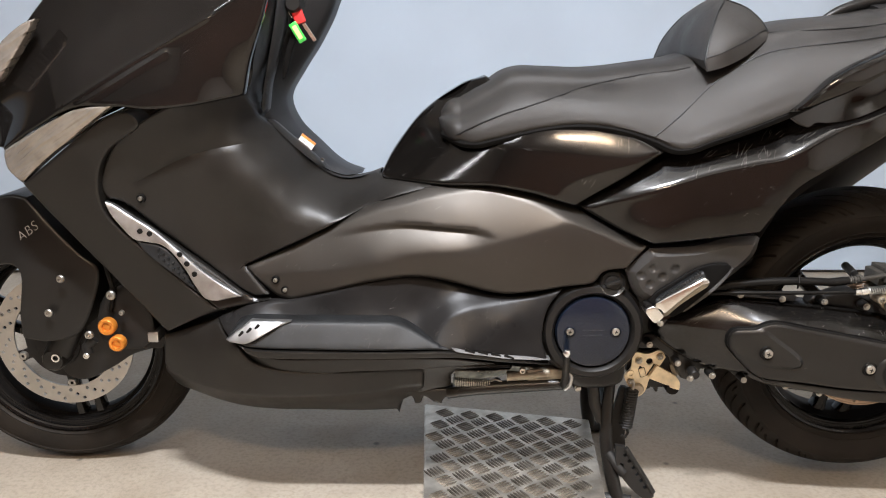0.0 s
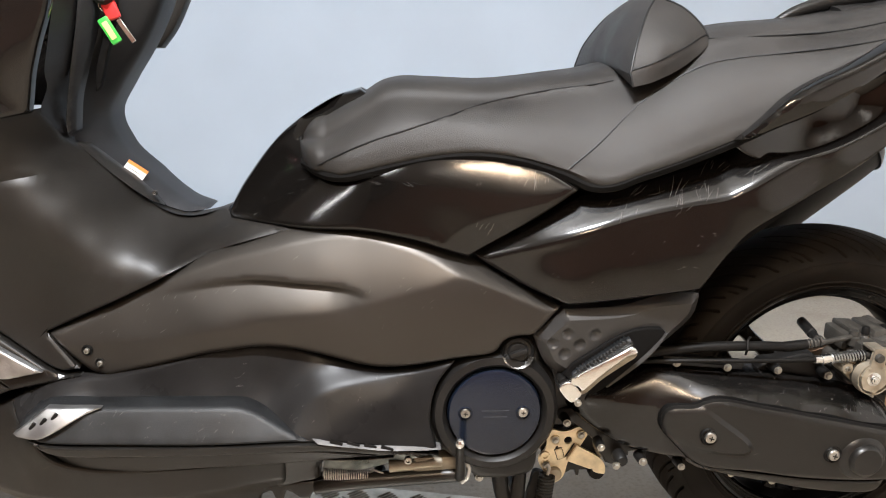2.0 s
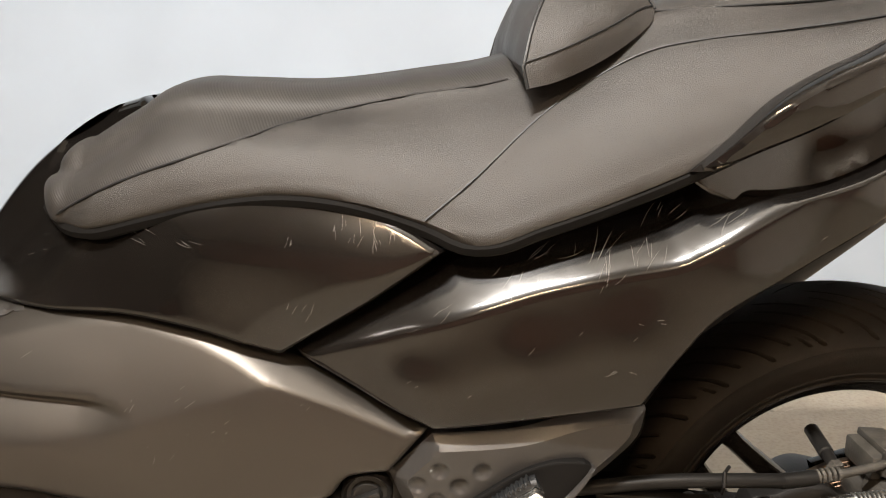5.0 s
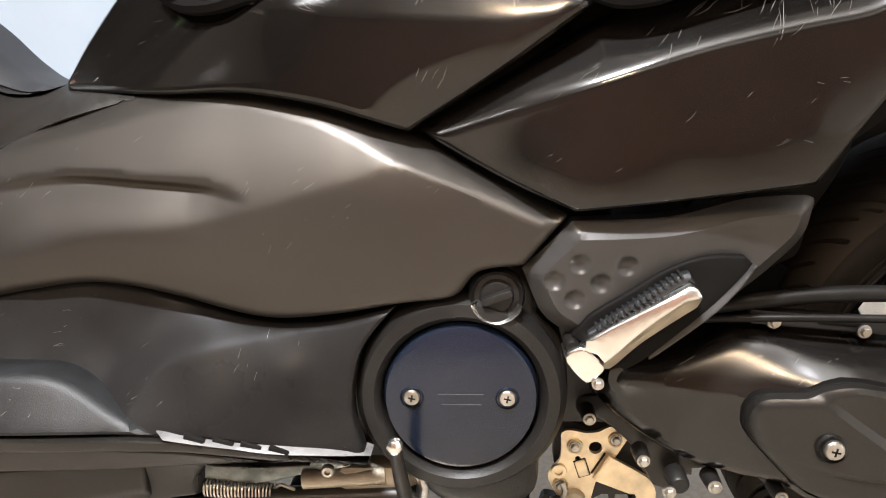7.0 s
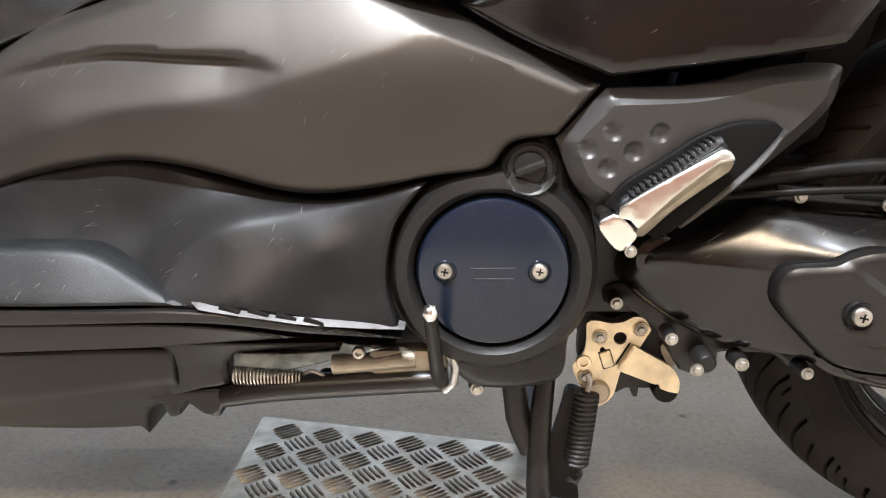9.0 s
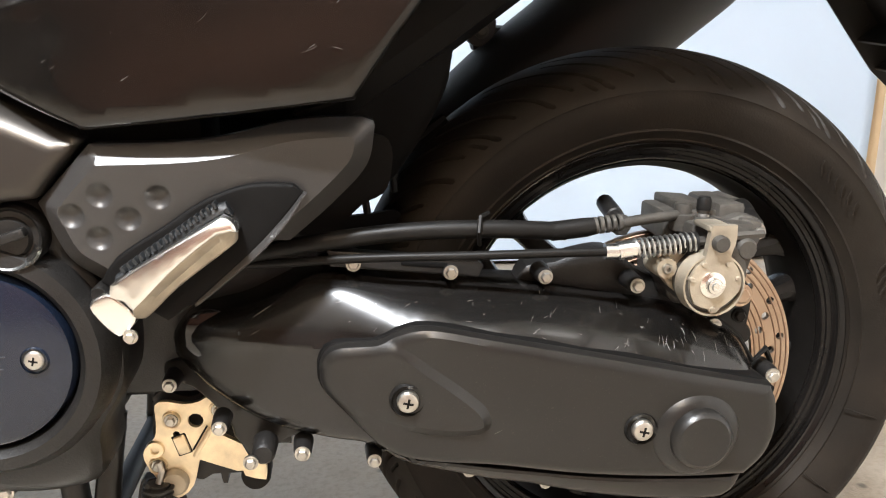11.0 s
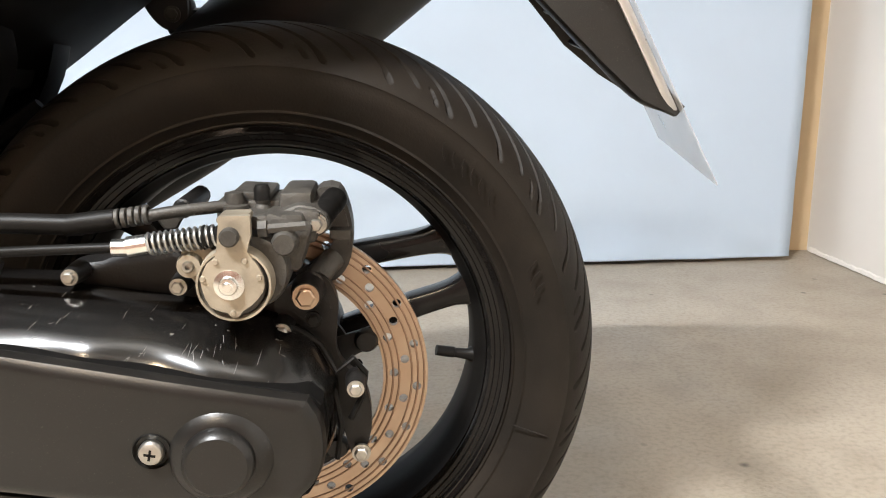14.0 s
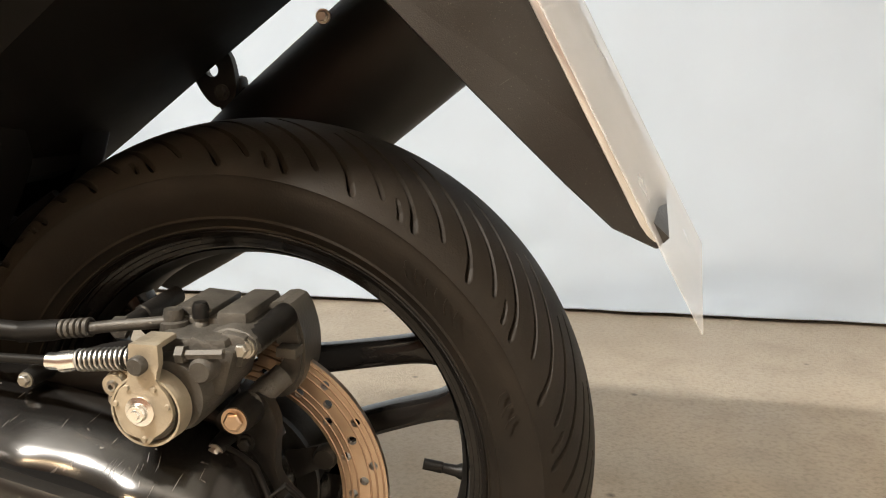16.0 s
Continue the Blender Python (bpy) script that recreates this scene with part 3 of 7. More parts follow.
wall("wall_north", -4.9, 2.40, 3.17, 3.30, 0, CEIL, BEIGE, "beige painted wall behind the backdrop")
wall("wall_east", 2.230, 2.40, -3.4, 3.17, 0, CEIL, WHITEWALL, "white painted side wall")
wall("wall_south", -4.9, 2.40, -3.5, -3.4, 0, CEIL, REDWALL, "dark red-brown wall across the room")
wall("wall_west", -4.9, -4.7, -3.4, 3.17, 0, CEIL, DARKWALL, "dark grey wall at the far side")
ceiling = part("ceiling", box_mesh(-4.9, 2.4, -3.5, 3.3, CEIL, CEIL + 0.1), CEILM, smooth=False)
tagged(ceiling, "grey plain ceiling", "ceiling", "", "structure")


def backdrop():
    bm = bmesh.new()
    nx, nz = 170, 70
    x0, x1, z0, z1 = -4.2, 2.106, 0.012, 2.6
    grid = {}
    for i in range(nx + 1):
        for j in range(nz + 1):
            x, z = x0 + (x1 - x0) * i / nx, z0 + (z1 - z0) * (j / nz) ** 1.5
            low = math.exp(-z / 0.28)
            y = 3.040 + 0.006 * noise.noise((x * 1.6, z * 0.5, 0)) + low * (0.020 * noise.noise((x * 5.0, z * 7.0, 3)) + 0.005 * noise.noise((x * 14, z * 18, 5)))
            zz = z + (0.006 * noise.noise((x * 3, 0, 7)) if j == 0 else 0)
            grid[i, j] = bm.verts.new((x, y, zz))
    for i in range(nx):
        for j in range(nz):
            bm.faces.new((grid[i, j], grid[i + 1, j], grid[i + 1, j + 1], grid[i, j + 1]))
    back = {k: bm.verts.new(v.co + Vector((0, 0.003, 0))) for k, v in grid.items() if k[0] in (0, nx) or k[1] in (0, nz)}
    rim = [(i, 0) for i in range(nx)] + [(nx, j) for j in range(nz)] + [(i, nz) for i in range(nx, 0, -1)] + [(0, j) for j in range(nz, 0, -1)]
    for a, b in zip(rim, rim[1:] + rim[:1]):
        bm.faces.new((grid[b], grid[a], back[a], back[b]))
    return tagged(part("backdrop", bm, BLUECLOTH, sharp=0), "pale blue vinyl sheet hung as a photo backdrop", "backdrop", "", "structure")


backdrop()


def caulk():
    """A ragged bead of old white paint and filler along the foot of the side wall."""
    bm = bmesh.new()
    rings = []
    for i in range(400):
        y = 0.6 + 2.55 * i / 399
        h = 0.010 + 0.012 * max(0.0, noise.noise((0, y * 9, 1)) + 0.3) + 0.006 * noise.noise((0, y * 45, 4))
        d = 0.005 + 0.007 * max(0.0, noise.noise((3, y * 11, 2)) + 0.2) + 0.003 * noise.noise((0, y * 60, 8))
        rings.append([bm.verts.new(p) for p in ((2.2297, y, max(h, 0.003)), (2.2297 - d * 0.6, y, max(h * 0.75, 0.002)), (2.2297 - max(d, 0.001), y, 0.0008))])
    for A, B in zip(rings[:-1], rings[1:]):
        for k in range(2):
            bm.faces.new((A[k], A[k + 1], B[k + 1], B[k]))
    bmesh.ops.recalc_face_normals(bm, faces=bm.faces)
    return tagged(part("trim", bm, WHITEWALL, smooth=False), "ragged bead of white paint along the wall's foot", "trim", "", "structure")


caulk()

# ---- the scooter ----
scooter = new("scooter")
scooter.location = (0, 0, 0)
tagged(scooter, "black and bronze-grey maxi scooter on its centre stand", "scooter")
COVER = [(-0.368, 0.478, 0.132, 1), (-0.302, 0.508, 0.132), (-0.227, 0.545, 0.136), (-0.153, 0.586, 0.144), (-0.058, 0.622, 0.15), (0.009, 0.635, 0.154), (0.084, 0.634, 0.163), (0.159, 0.623, 0.173), (0.231, 0.602, 0.177, 1), (0.291, 0.566, 0.188), (0.36, 0.534, 0.198, 1), (0.325, 0.493, 0.198, 1), (0.287, 0.486, 0.195), (0.267, 0.465, 0.195), (0.22, 0.457, 0.192), (0.163, 0.446, 0.188), (0.115, 0.441, 0.184), (0.077, 0.445, 0.18), (0.029, 0.457, 0.176), (-0.019, 0.467, 0.174), (-0.067, 0.469, 0.172), (-0.135, 0.457, 0.165), (-0.204, 0.437, 0.155), (-0.281, 0.415, 0.142, 1), (-0.315, 0.427, 0.136)]
side_cover = panel("engine_side_cover", COVER, BRONZE, scooter, "satin bronze-grey side cover", step=0.006, edge=0.010, sharp=60,
      inner=[(0.225, 0.573, 0.188), (0.10, 0.538, 0.187), (0.02, 0.590, 0.172), (0.00, 0.520, 0.181), (-0.12, 0.495, 0.170), (0.20, 0.50, 0.193)],
      folds=[([(-0.40, 0.455), (-0.30, 0.466), (-0.20, 0.478), (-0.10, 0.498), (-0.037, 0.515), (0.026, 0.522), (0.09, 0.535), (0.121, 0.544), (0.185, 0.563), (0.225, 0.574), (0.29, 0.548), (0.35, 0.523)], 0.25, 0.02, 0.0025, "bend", 0.06, 99),
             ([(-0.40, 0.470), (-0.30, 0.512), (-0.22, 0.543), (-0.16, 0.567), (-0.114, 0.584), (-0.064, 0.597), (-0.014, 0.611), (0.03, 0.620), (0.061, 0.623), (0.092, 0.621), (0.123, 0.615), (0.154, 0.607), (0.185, 0.594), (0.225, 0.574), (0.29, 0.548), (0.35, 0.523)], 0.68, 0.02, 0.0030, "bend", 0.06, 99),
             ([(-0.22, 0.528), (-0.134, 0.548), (-0.07, 0.556), (-0.008, 0.554), (0.049, 0.551), (0.080, 0.546), (0.100, 0.540)], 0.011, 0.045, 0.011, "scoop", 1.6, 5)])
MOULD = [(-0.416, 0.386, 0.15, 1), (-0.362, 0.412, 0.165), (-0.309, 0.418, 0.168), (-0.276, 0.421, 0.168), (-0.202, 0.44, 0.175), (-0.134, 0.459, 0.18), (-0.067, 0.47, 0.182), (-0.019, 0.465, 0.179), (0.029, 0.453, 0.175), (0.078, 0.439, 0.174), (0.116, 0.435, 0.176), (0.164, 0.439, 0.18), (0.216, 0.454, 0.186, 1), (0.187, 0.416, 0.196), (0.179, 0.366, 0.2), (0.189, 0.323, 0.206, 1), (0.115, 0.337, 0.218), (0.037, 0.35, 0.228), (-0.057, 0.348, 0.232), (-0.244, 0.349, 0.232), (-0.338, 0.349, 0.228), (-0.368, 0.362, 0.22), (-0.399, 0.372, 0.18)]
moulding = panel("lower_side_moulding", MOULD, MOULDING, scooter, "matte dark grey lower side moulding", step=0.008, relax=0.0006,
      inner=[(-0.30, 0.402, 0.172), (-0.22, 0.410, 0.180), (-0.12, 0.415, 0.186), (-0.04, 0.405, 0.190), (-0.20, 0.425, 0.178), (-0.08, 0.445, 0.184), (0.05, 0.39, 0.205), (0.12, 0.40, 0.200)],
      folds=[([(-0.012, 0.340), (-0.006, 0.375), (0.014, 0.400), (0.046, 0.412), (0.076, 0.418), (0.145, 0.431), (0.207, 0.447), (0.24, 0.46)], 0.75, 0.02, 0.008, "bend", 0.022, 99)])
BOARD = [(-0.382, 0.377, 0.222, 1), (-0.353, 0.401, 0.21), (-0.266, 0.401, 0.21), (-0.152, 0.401, 0.212), (-0.093, 0.4, 0.212), (-0.062, 0.391, 0.212), (-0.024, 0.371, 0.222), (0.016, 0.353, 0.23, 1), (-0.057, 0.355, 0.236), (-0.243, 0.356, 0.236), (-0.336, 0.359, 0.234), (-0.362, 0.366, 0.23)]
footboard = panel("footboard", BOARD, GRIP, scooter, "grey ribbed rubber footboard", thick=0.03)
BTIP = [(-0.383, 0.373, 0.228, 1), (-0.34, 0.405, 0.216, 1), (-0.269, 0.402, 0.216, 1), (-0.289, 0.395, 0.22), (-0.306, 0.387, 0.228), (-0.325, 0.377, 0.235), (-0.349, 0.367, 0.236), (-0.377, 0.369, 0.23, 1)]
panel("footboard_tip", BTIP, WORNALU, scooter, "brushed aluminium footboard tip with three slots", thick=0.01, edge=0.003)
BELLY = [(-0.535, 0.338, 0.11, 1), (-0.418, 0.383, 0.15, 1), (-0.4, 0.365, 0.175), (-0.368, 0.351, 0.21), (-0.343, 0.322, 0.21), (-0.306, 0.308, 0.208), (-0.25, 0.301, 0.205), (-0.156, 0.297, 0.19), (-0.034, 0.285, 0.15, 1), (-0.037, 0.228, 0.145, 1), (-0.077, 0.206, 0.15, 1), (-0.086, 0.174, 0.155, 1), (-0.092, 0.184, 0.155, 1), (-0.25, 0.186, 0.158), (-0.38, 0.190, 0.152), (-0.477, 0.212, 0.130), (-0.526, 0.216, 0.10), (-0.54, 0.23, 0.09), (-0.542, 0.274, 0.1)]
panel("belly_fairing", BELLY, MATTE, scooter, "matte black belly fairing", thick=0.05, step=0.008,
      folds=[([(0.042, 0.248), (-0.043, 0.253), (-0.243, 0.247), (-0.382, 0.248), (-0.514, 0.257), (-0.573, 0.264)], 0.9, 0.02, 0.004, "bend", 0.05, 99)])
LEGFRONT = [(-0.742, 0.639, 0.16, 1), (-0.562, 0.762, 0.2), (-0.512, 0.746, 0.2), (-0.567, 0.707, 0.19), (-0.592, 0.669, 0.185), (-0.6, 0.618, 0.178), (-0.584, 0.571, 0.17), (-0.495, 0.48, 0.16), (-0.413, 0.403, 0.155, 1), (-0.46, 0.383, 0.15), (-0.522, 0.349, 0.125, 1), (-0.614, 0.459, 0.125), (-0.692, 0.558, 0.135)]
panel("front_leg_fairing", LEGFRONT, MATTE, scooter, "matte black front leg fairing", thick=0.06)
LEGSIDE = [(-0.598, 0.613, 0.16, 1), (-0.602, 0.646, 0.165), (-0.568, 0.709, 0.175), (-0.506, 0.753, 0.2), (-0.432, 0.786, 0.215), (-0.348, 0.795, 0.125, 1), (-0.339, 0.769, 0.105), (-0.334, 0.747, 0.06), (-0.304, 0.718, 0.03), (-0.245, 0.651, 0.01), (-0.197, 0.628, 0.005), (-0.159, 0.63, 0.005), (-0.12, 0.642, 0.02, 1), (-0.111, 0.633, 0.06), (-0.006, 0.63, 0.118, 1), (-0.096, 0.606, 0.126), (-0.169, 0.575, 0.128), (-0.229, 0.545, 0.13, 1), (-0.366, 0.481, 0.13, 1), (-0.323, 0.428, 0.14, 1), (-0.367, 0.435, 0.14), (-0.498, 0.538, 0.138), (-0.567, 0.601, 0.15)]
panel("leg_shield_side", LEGSIDE, MATTE, scooter, "matte brown-black leg shield and tunnel side", thick=0.02, step=0.008, relax=0.0012,
      inner=[(-0.45, 0.65, 0.150), (-0.35, 0.58, 0.130), (-0.42, 0.71, 0.150), (-0.285, 0.615, 0.124), (-0.315, 0.665, 0.122), (-0.345, 0.715, 0.122), (-0.225, 0.580, 0.124)],
      folds=[([(-0.545, 0.640), (-0.44, 0.690), (-0.325, 0.712)], -0.0035, 0.0022, 0.0006), ([(-0.355, 0.595), (-0.29, 0.568), (-0.236, 0.548)], 0.0010, 0.002, 0.0004)])
INSERT = [(-0.599, 0.608, 0.16, 1), (-0.584, 0.601, 0.15), (-0.497, 0.533, 0.14), (-0.366, 0.431, 0.145), (-0.322, 0.418, 0.145, 1), (-0.359, 0.411, 0.147), (-0.412, 0.404, 0.156, 1), (-0.494, 0.481, 0.164), (-0.571, 0.56, 0.168), (-0.592, 0.591, 0.166)]
panel("leg_insert", INSERT, SATIN, scooter, "black insert below the leg shield", thick=0.02, edge=0.004)
SILVER = [(-0.596, 0.609, 0.165, 1), (-0.584, 0.605, 0.162), (-0.553, 0.582, 0.159), (-0.517, 0.556, 0.157), (-0.481, 0.524, 0.155), (-0.424, 0.468, 0.151), (-0.369, 0.429, 0.148, 1), (-0.412, 0.423, 0.156, 1), (-0.433, 0.427, 0.158), (-0.449, 0.451, 0.159), (-0.464, 0.481, 0.16), (-0.483, 0.51, 0.16), (-0.504, 0.529, 0.16), (-0.529, 0.535, 0.161), (-0.552, 0.541, 0.163), (-0.573, 0.567, 0.166), (-0.589, 0.59, 0.166)]
panel("leg_trim_plate", SILVER, WORNALU, scooter, "brushed aluminium trim plate with drilled holes", thick=0.008, edge=0.003, lift=0.006)
BOARDGRIP = [(-0.551, 0.537, 0.16, 1), (-0.528, 0.533, 0.159), (-0.505, 0.526, 0.158), (-0.484, 0.507, 0.157), (-0.467, 0.478, 0.156), (-0.451, 0.447, 0.155), (-0.438, 0.428, 0.154, 1), (-0.457, 0.447, 0.159), (-0.486, 0.474, 0.162), (-0.527, 0.509, 0.163)]
panel("leg_grip_pad", BOARDGRIP, GRIP, scooter, "black studded rubber pad", thick=0.008, edge=0.003, lift=0.004)
UPFAIR = [(-0.783, 0.694, 0.13, 1), (-0.835, 0.715, 0.075), (-0.850, 0.80, 0.06), (-0.835, 0.850, 0.06), (-0.800, 0.888, 0.06), (-0.740, 0.955, 0.065), (-0.64, 1.05, 0.08), (-0.453, 1.15, 0.12), (-0.322, 1.123, 0.16), (-0.281, 1.001, 0.18), (-0.294, 0.931, 0.182), (-0.314, 0.877, 0.18), (-0.327, 0.84, 0.175), (-0.339, 0.793, 0.165, 1), (-0.391, 0.783, 0.198), (-0.433, 0.777, 0.215), (-0.487, 0.774, 0.222), (-0.539, 0.778, 0.218), (-0.615, 0.775, 0.205), (-0.698, 0.738, 0.18)]
# two thin ridges are added to the shape to catch lamp streaks
panel("upper_fairing", UPFAIR, GLOSS, scooter, "gloss black upper front fairing", thick=0.012, step=0.006, sharp=70, relax=0.002, lift=0.004,
      folds=[([(-0.787, 0.677), (-0.701, 0.734), (-0.637, 0.774), (-0.506, 0.851), (-0.386, 0.919), (-0.291, 0.98), (-0.205, 1.045)], 0.45, 0.02, 0.004, "bend", 0.06, 99), ([(-0.649, 0.767), (-0.506, 0.851), (-0.386, 0.919)], 0.0035, 0.003, 0.0015, "ridge"), ([(-0.607, 0.778), (-0.531, 0.821), (-0.456, 0.865)], 0.003, 0.003, 0.0015, "ridge")])
SIGNAL = [(-0.783, 0.694, 0.135, 1), (-0.697, 0.736, 0.182), (-0.615, 0.773, 0.207), (-0.547, 0.78, 0.222, 1), (-0.623, 0.727, 0.2), (-0.699, 0.675, 0.175), (-0.742, 0.64, 0.16, 1), (-0.773, 0.663, 0.145)]
panel("indicator_lens", SIGNAL, LENS, scooter, "clear ribbed front indicator lens", thick=0.02)
HEADLAMP = [(-0.830, 0.842, 0.078, 1), (-0.785, 0.884, 0.086), (-0.745, 0.912, 0.092), (-0.716, 0.922, 0.096, 1), (-0.735, 0.893, 0.096), (-0.766, 0.850, 0.096), (-0.800, 0.812, 0.088, 1)]
panel("headlamp_lens", HEADLAMP, LENS, scooter, "clear headlamp lens edge", thick=0.02)
RIMSTRIP = [(-0.297, 0.986, 0.15, 1), (-0.278, 0.992, 0.065, 1), (-0.298, 0.915, 0.06), (-0.327, 0.826, 0.055), (-0.336, 0.783, 0.053), (-0.335, 0.749, 0.05), (-0.334, 0.717, 0.08, 1), (-0.338, 0.767, 0.11), (-0.346, 0.794, 0.123), (-0.332, 0.838, 0.135), (-0.316, 0.895, 0.145)]
panel("dash_rim", RIMSTRIP, BLUEGREY, scooter, thick=0.02, edge=0.01)
INNER = [(-0.283, 0.992, 0.065, 1), (-0.185, 0.996, 0.01, 1), (-0.206, 0.937, 0.0), (-0.237, 0.881, -0.01), (-0.276, 0.825, -0.02), (-0.304, 0.777, -0.03), (-0.293, 0.733, -0.035), (-0.251, 0.686, -0.035), (-0.207, 0.647, -0.03), (-0.16, 0.63, -0.01, 1), (-0.196, 0.627, 0.005), (-0.245, 0.65, 0.01), (-0.305, 0.717, 0.025), (-0.339, 0.747, 0.045), (-0.336, 0.783, 0.05), (-0.325, 0.831, 0.052), (-0.301, 0.915, 0.056)]
panel("inner_leg_shield", INNER, BLUEGREY, scooter, "dark grey inner leg shield", thick=0.06, edge=0.012, both=False)
POCKET = [(-0.329, 0.742, 0.045, 1), (-0.318, 0.739, 0.03), (-0.287, 0.707, 0.01), (-0.246, 0.668, 0.0), (-0.223, 0.641, 0.0, 1), (-0.244, 0.655, 0.015), (-0.289, 0.696, 0.03)]
panel("pocket_lid", POCKET, SATIN, scooter, thick=0.01, edge=0.003, lift=0.008, both=False)
COWL = [(-0.117, 0.64, 0.05, 1), (-0.092, 0.686, 0.035), (-0.039, 0.753, 0.022), (0.032, 0.803, 0.015), (0.08, 0.82, 0.05, 1), (0.135, 0.785, 0.128, 1), (0.142, 0.743, 0.156, 1), (0.182, 0.746, 0.164), (0.227, 0.748, 0.172), (0.291, 0.740, 0.184), (0.336, 0.724, 0.194), (0.376, 0.700, 0.2, 1), (0.306, 0.651, 0.203), (0.23, 0.602, 0.187, 1), (0.162, 0.622, 0.174), (0.086, 0.633, 0.157), (0.008, 0.631, 0.135), (-0.058, 0.631, 0.1), (-0.113, 0.63, 0.06, 1)]
tank_cowl = panel("tank_cowl", COWL, SCUFFED, scooter, "gloss black cowl below the seat", thick=0.02, edge=0.007, step=0.006, sharp=70, relax=0.006,
      inner=[(0.10, 0.675, 0.149), (0.19, 0.66, 0.178), (0.21, 0.705, 0.180), (0.28, 0.67, 0.194), (0.29, 0.708, 0.193), (0.02, 0.69, 0.110)],
      folds=[([(-0.02, 0.745), (0.048, 0.723), (0.084, 0.712), (0.127, 0.702), (0.171, 0.692), (0.234, 0.687), (0.317, 0.688), (0.40, 0.704)], 0.21, 0.02, 0.005, "bend", 0.05, 99),
             ([(0.41, 0.718), (0.377, 0.704), (0.321, 0.682), (0.265, 0.663), (0.215, 0.637), (0.17, 0.595)], 0.28, 0.02, 0.002, "bend", 0.03, 99)])
SIDECOWL = [(0.234, 0.604, 0.17, 1), (0.316, 0.65, 0.2), (0.384, 0.69, 0.208), (0.455, 0.719, 0.210), (0.522, 0.741, 0.212), (0.589, 0.768, 0.212, 1), (0.612, 0.757, 0.213), (0.645, 0.749, 0.214), (0.69, 0.754, 0.214), (0.749, 0.779, 0.213), (0.80, 0.812, 0.211), (0.852, 0.865, 0.205, 1), (0.868, 0.846, 0.195, 1), (0.796, 0.77, 0.21), (0.733, 0.722, 0.212), (0.679, 0.688, 0.214), (0.612, 0.648, 0.218), (0.578, 0.610, 0.218), (0.546, 0.563, 0.216, 1), (0.446, 0.55, 0.214), (0.365, 0.541, 0.21, 1), (0.295, 0.570, 0.182)]
tail_cowl = panel("tail_side_cowl", SIDECOWL, SCUFFED, scooter, "gloss black tail side cowl with scratches", thick=0.02, edge=0.007, step=0.007, sharp=70,
      inner=[(0.34, 0.582, 0.2045), (0.34, 0.615, 0.199), (0.45, 0.595, 0.2155), (0.45, 0.652, 0.2085), (0.54, 0.61, 0.2185), (0.54, 0.675, 0.212), (0.62, 0.68, 0.220), (0.63, 0.712, 0.217), (0.72, 0.745, 0.217)],
      folds=[([(0.22, 0.586), (0.265, 0.599), (0.324, 0.620), (0.437, 0.657), (0.513, 0.676), (0.570, 0.687), (0.595, 0.699), (0.632, 0.720), (0.682, 0.747), (0.75, 0.782), (0.86, 0.84)], 1.02, 0.02, 0.004, "bend", 0.16, 99)])
RECESS = [(0.575, 0.762, 0.196, 1), (0.580, 0.785, 0.196), (0.62, 0.815, 0.192), (0.71, 0.858, 0.188), (0.80, 0.893, 0.182, 1), (0.86, 0.87, 0.178, 1), (0.80, 0.805, 0.182), (0.74, 0.765, 0.184), (0.67, 0.735, 0.188), (0.61, 0.742, 0.194)]
panel("grab_recess", RECESS, GLOSS, scooter, "gloss black finger recess under the grab rail", thick=0.02, edge=0.004, both=False, inner=[(0.68, 0.79, 0.168), (0.76, 0.82, 0.165)])
GRAB = [(0.574, 0.769, 0.212, 1), (0.604, 0.795, 0.222), (0.637, 0.825, 0.226), (0.675, 0.847, 0.226), (0.716, 0.865, 0.223), (0.785, 0.899, 0.212, 1), (0.794, 0.880, 0.212, 1), (0.725, 0.836, 0.222), (0.702, 0.822, 0.223), (0.668, 0.803, 0.222), (0.630, 0.786, 0.218), (0.592, 0.769, 0.212)]
panel("grab_rail", GRAB, GLOSS, scooter, "gloss black passenger grab rail", thick=0.05, edge=0.010, lift=0.010)

def curve1(pts):
    """A smooth function of one variable through points."""
    X, Y = np.array([p[0] for p in pts]), np.array([p[1] for p in pts])
    D = np.gradient(Y, X)

    def f(x):
        x = min(max(x, X[0]), X[-1])
        i = min(max(int(np.searchsorted(X, x)) - 1, 0), len(X) - 2)
        h = X[i + 1] - X[i]
        t = (x - X[i]) / h
        return float((2 * t ** 3 - 3 * t * t + 1) * Y[i] + (t ** 3 - 2 * t * t + t) * h * D[i] + (3 * t * t - 2 * t ** 3) * Y[i + 1] + (t ** 3 - t * t) * h * D[i + 1])
    return f


seat_top_z = curve1([(-0.008, 0.742), (-0.003, 0.751), (0.004, 0.758), (0.02, 0.775), (0.05, 0.795), (0.085, 0.815), (0.112, 0.832), (0.135, 0.838), (0.18, 0.838), (0.254, 0.836), (0.36, 0.847), (0.43, 0.858), (0.50, 0.884), (0.56, 0.908), (0.60, 0.917), (0.713, 0.929), (0.84, 0.949), (0.96, 0.965)])
seat_sh_w = curve1([(-0.008, 0.03), (-0.003, 0.05), (0.004, 0.060), (0.02, 0.075), (0.05, 0.086), (0.129, 0.095), (0.254, 0.105), (0.36, 0.110), (0.43, 0.115), (0.50, 0.125), (0.60, 0.132), (0.75, 0.130), (0.96, 0.10)])
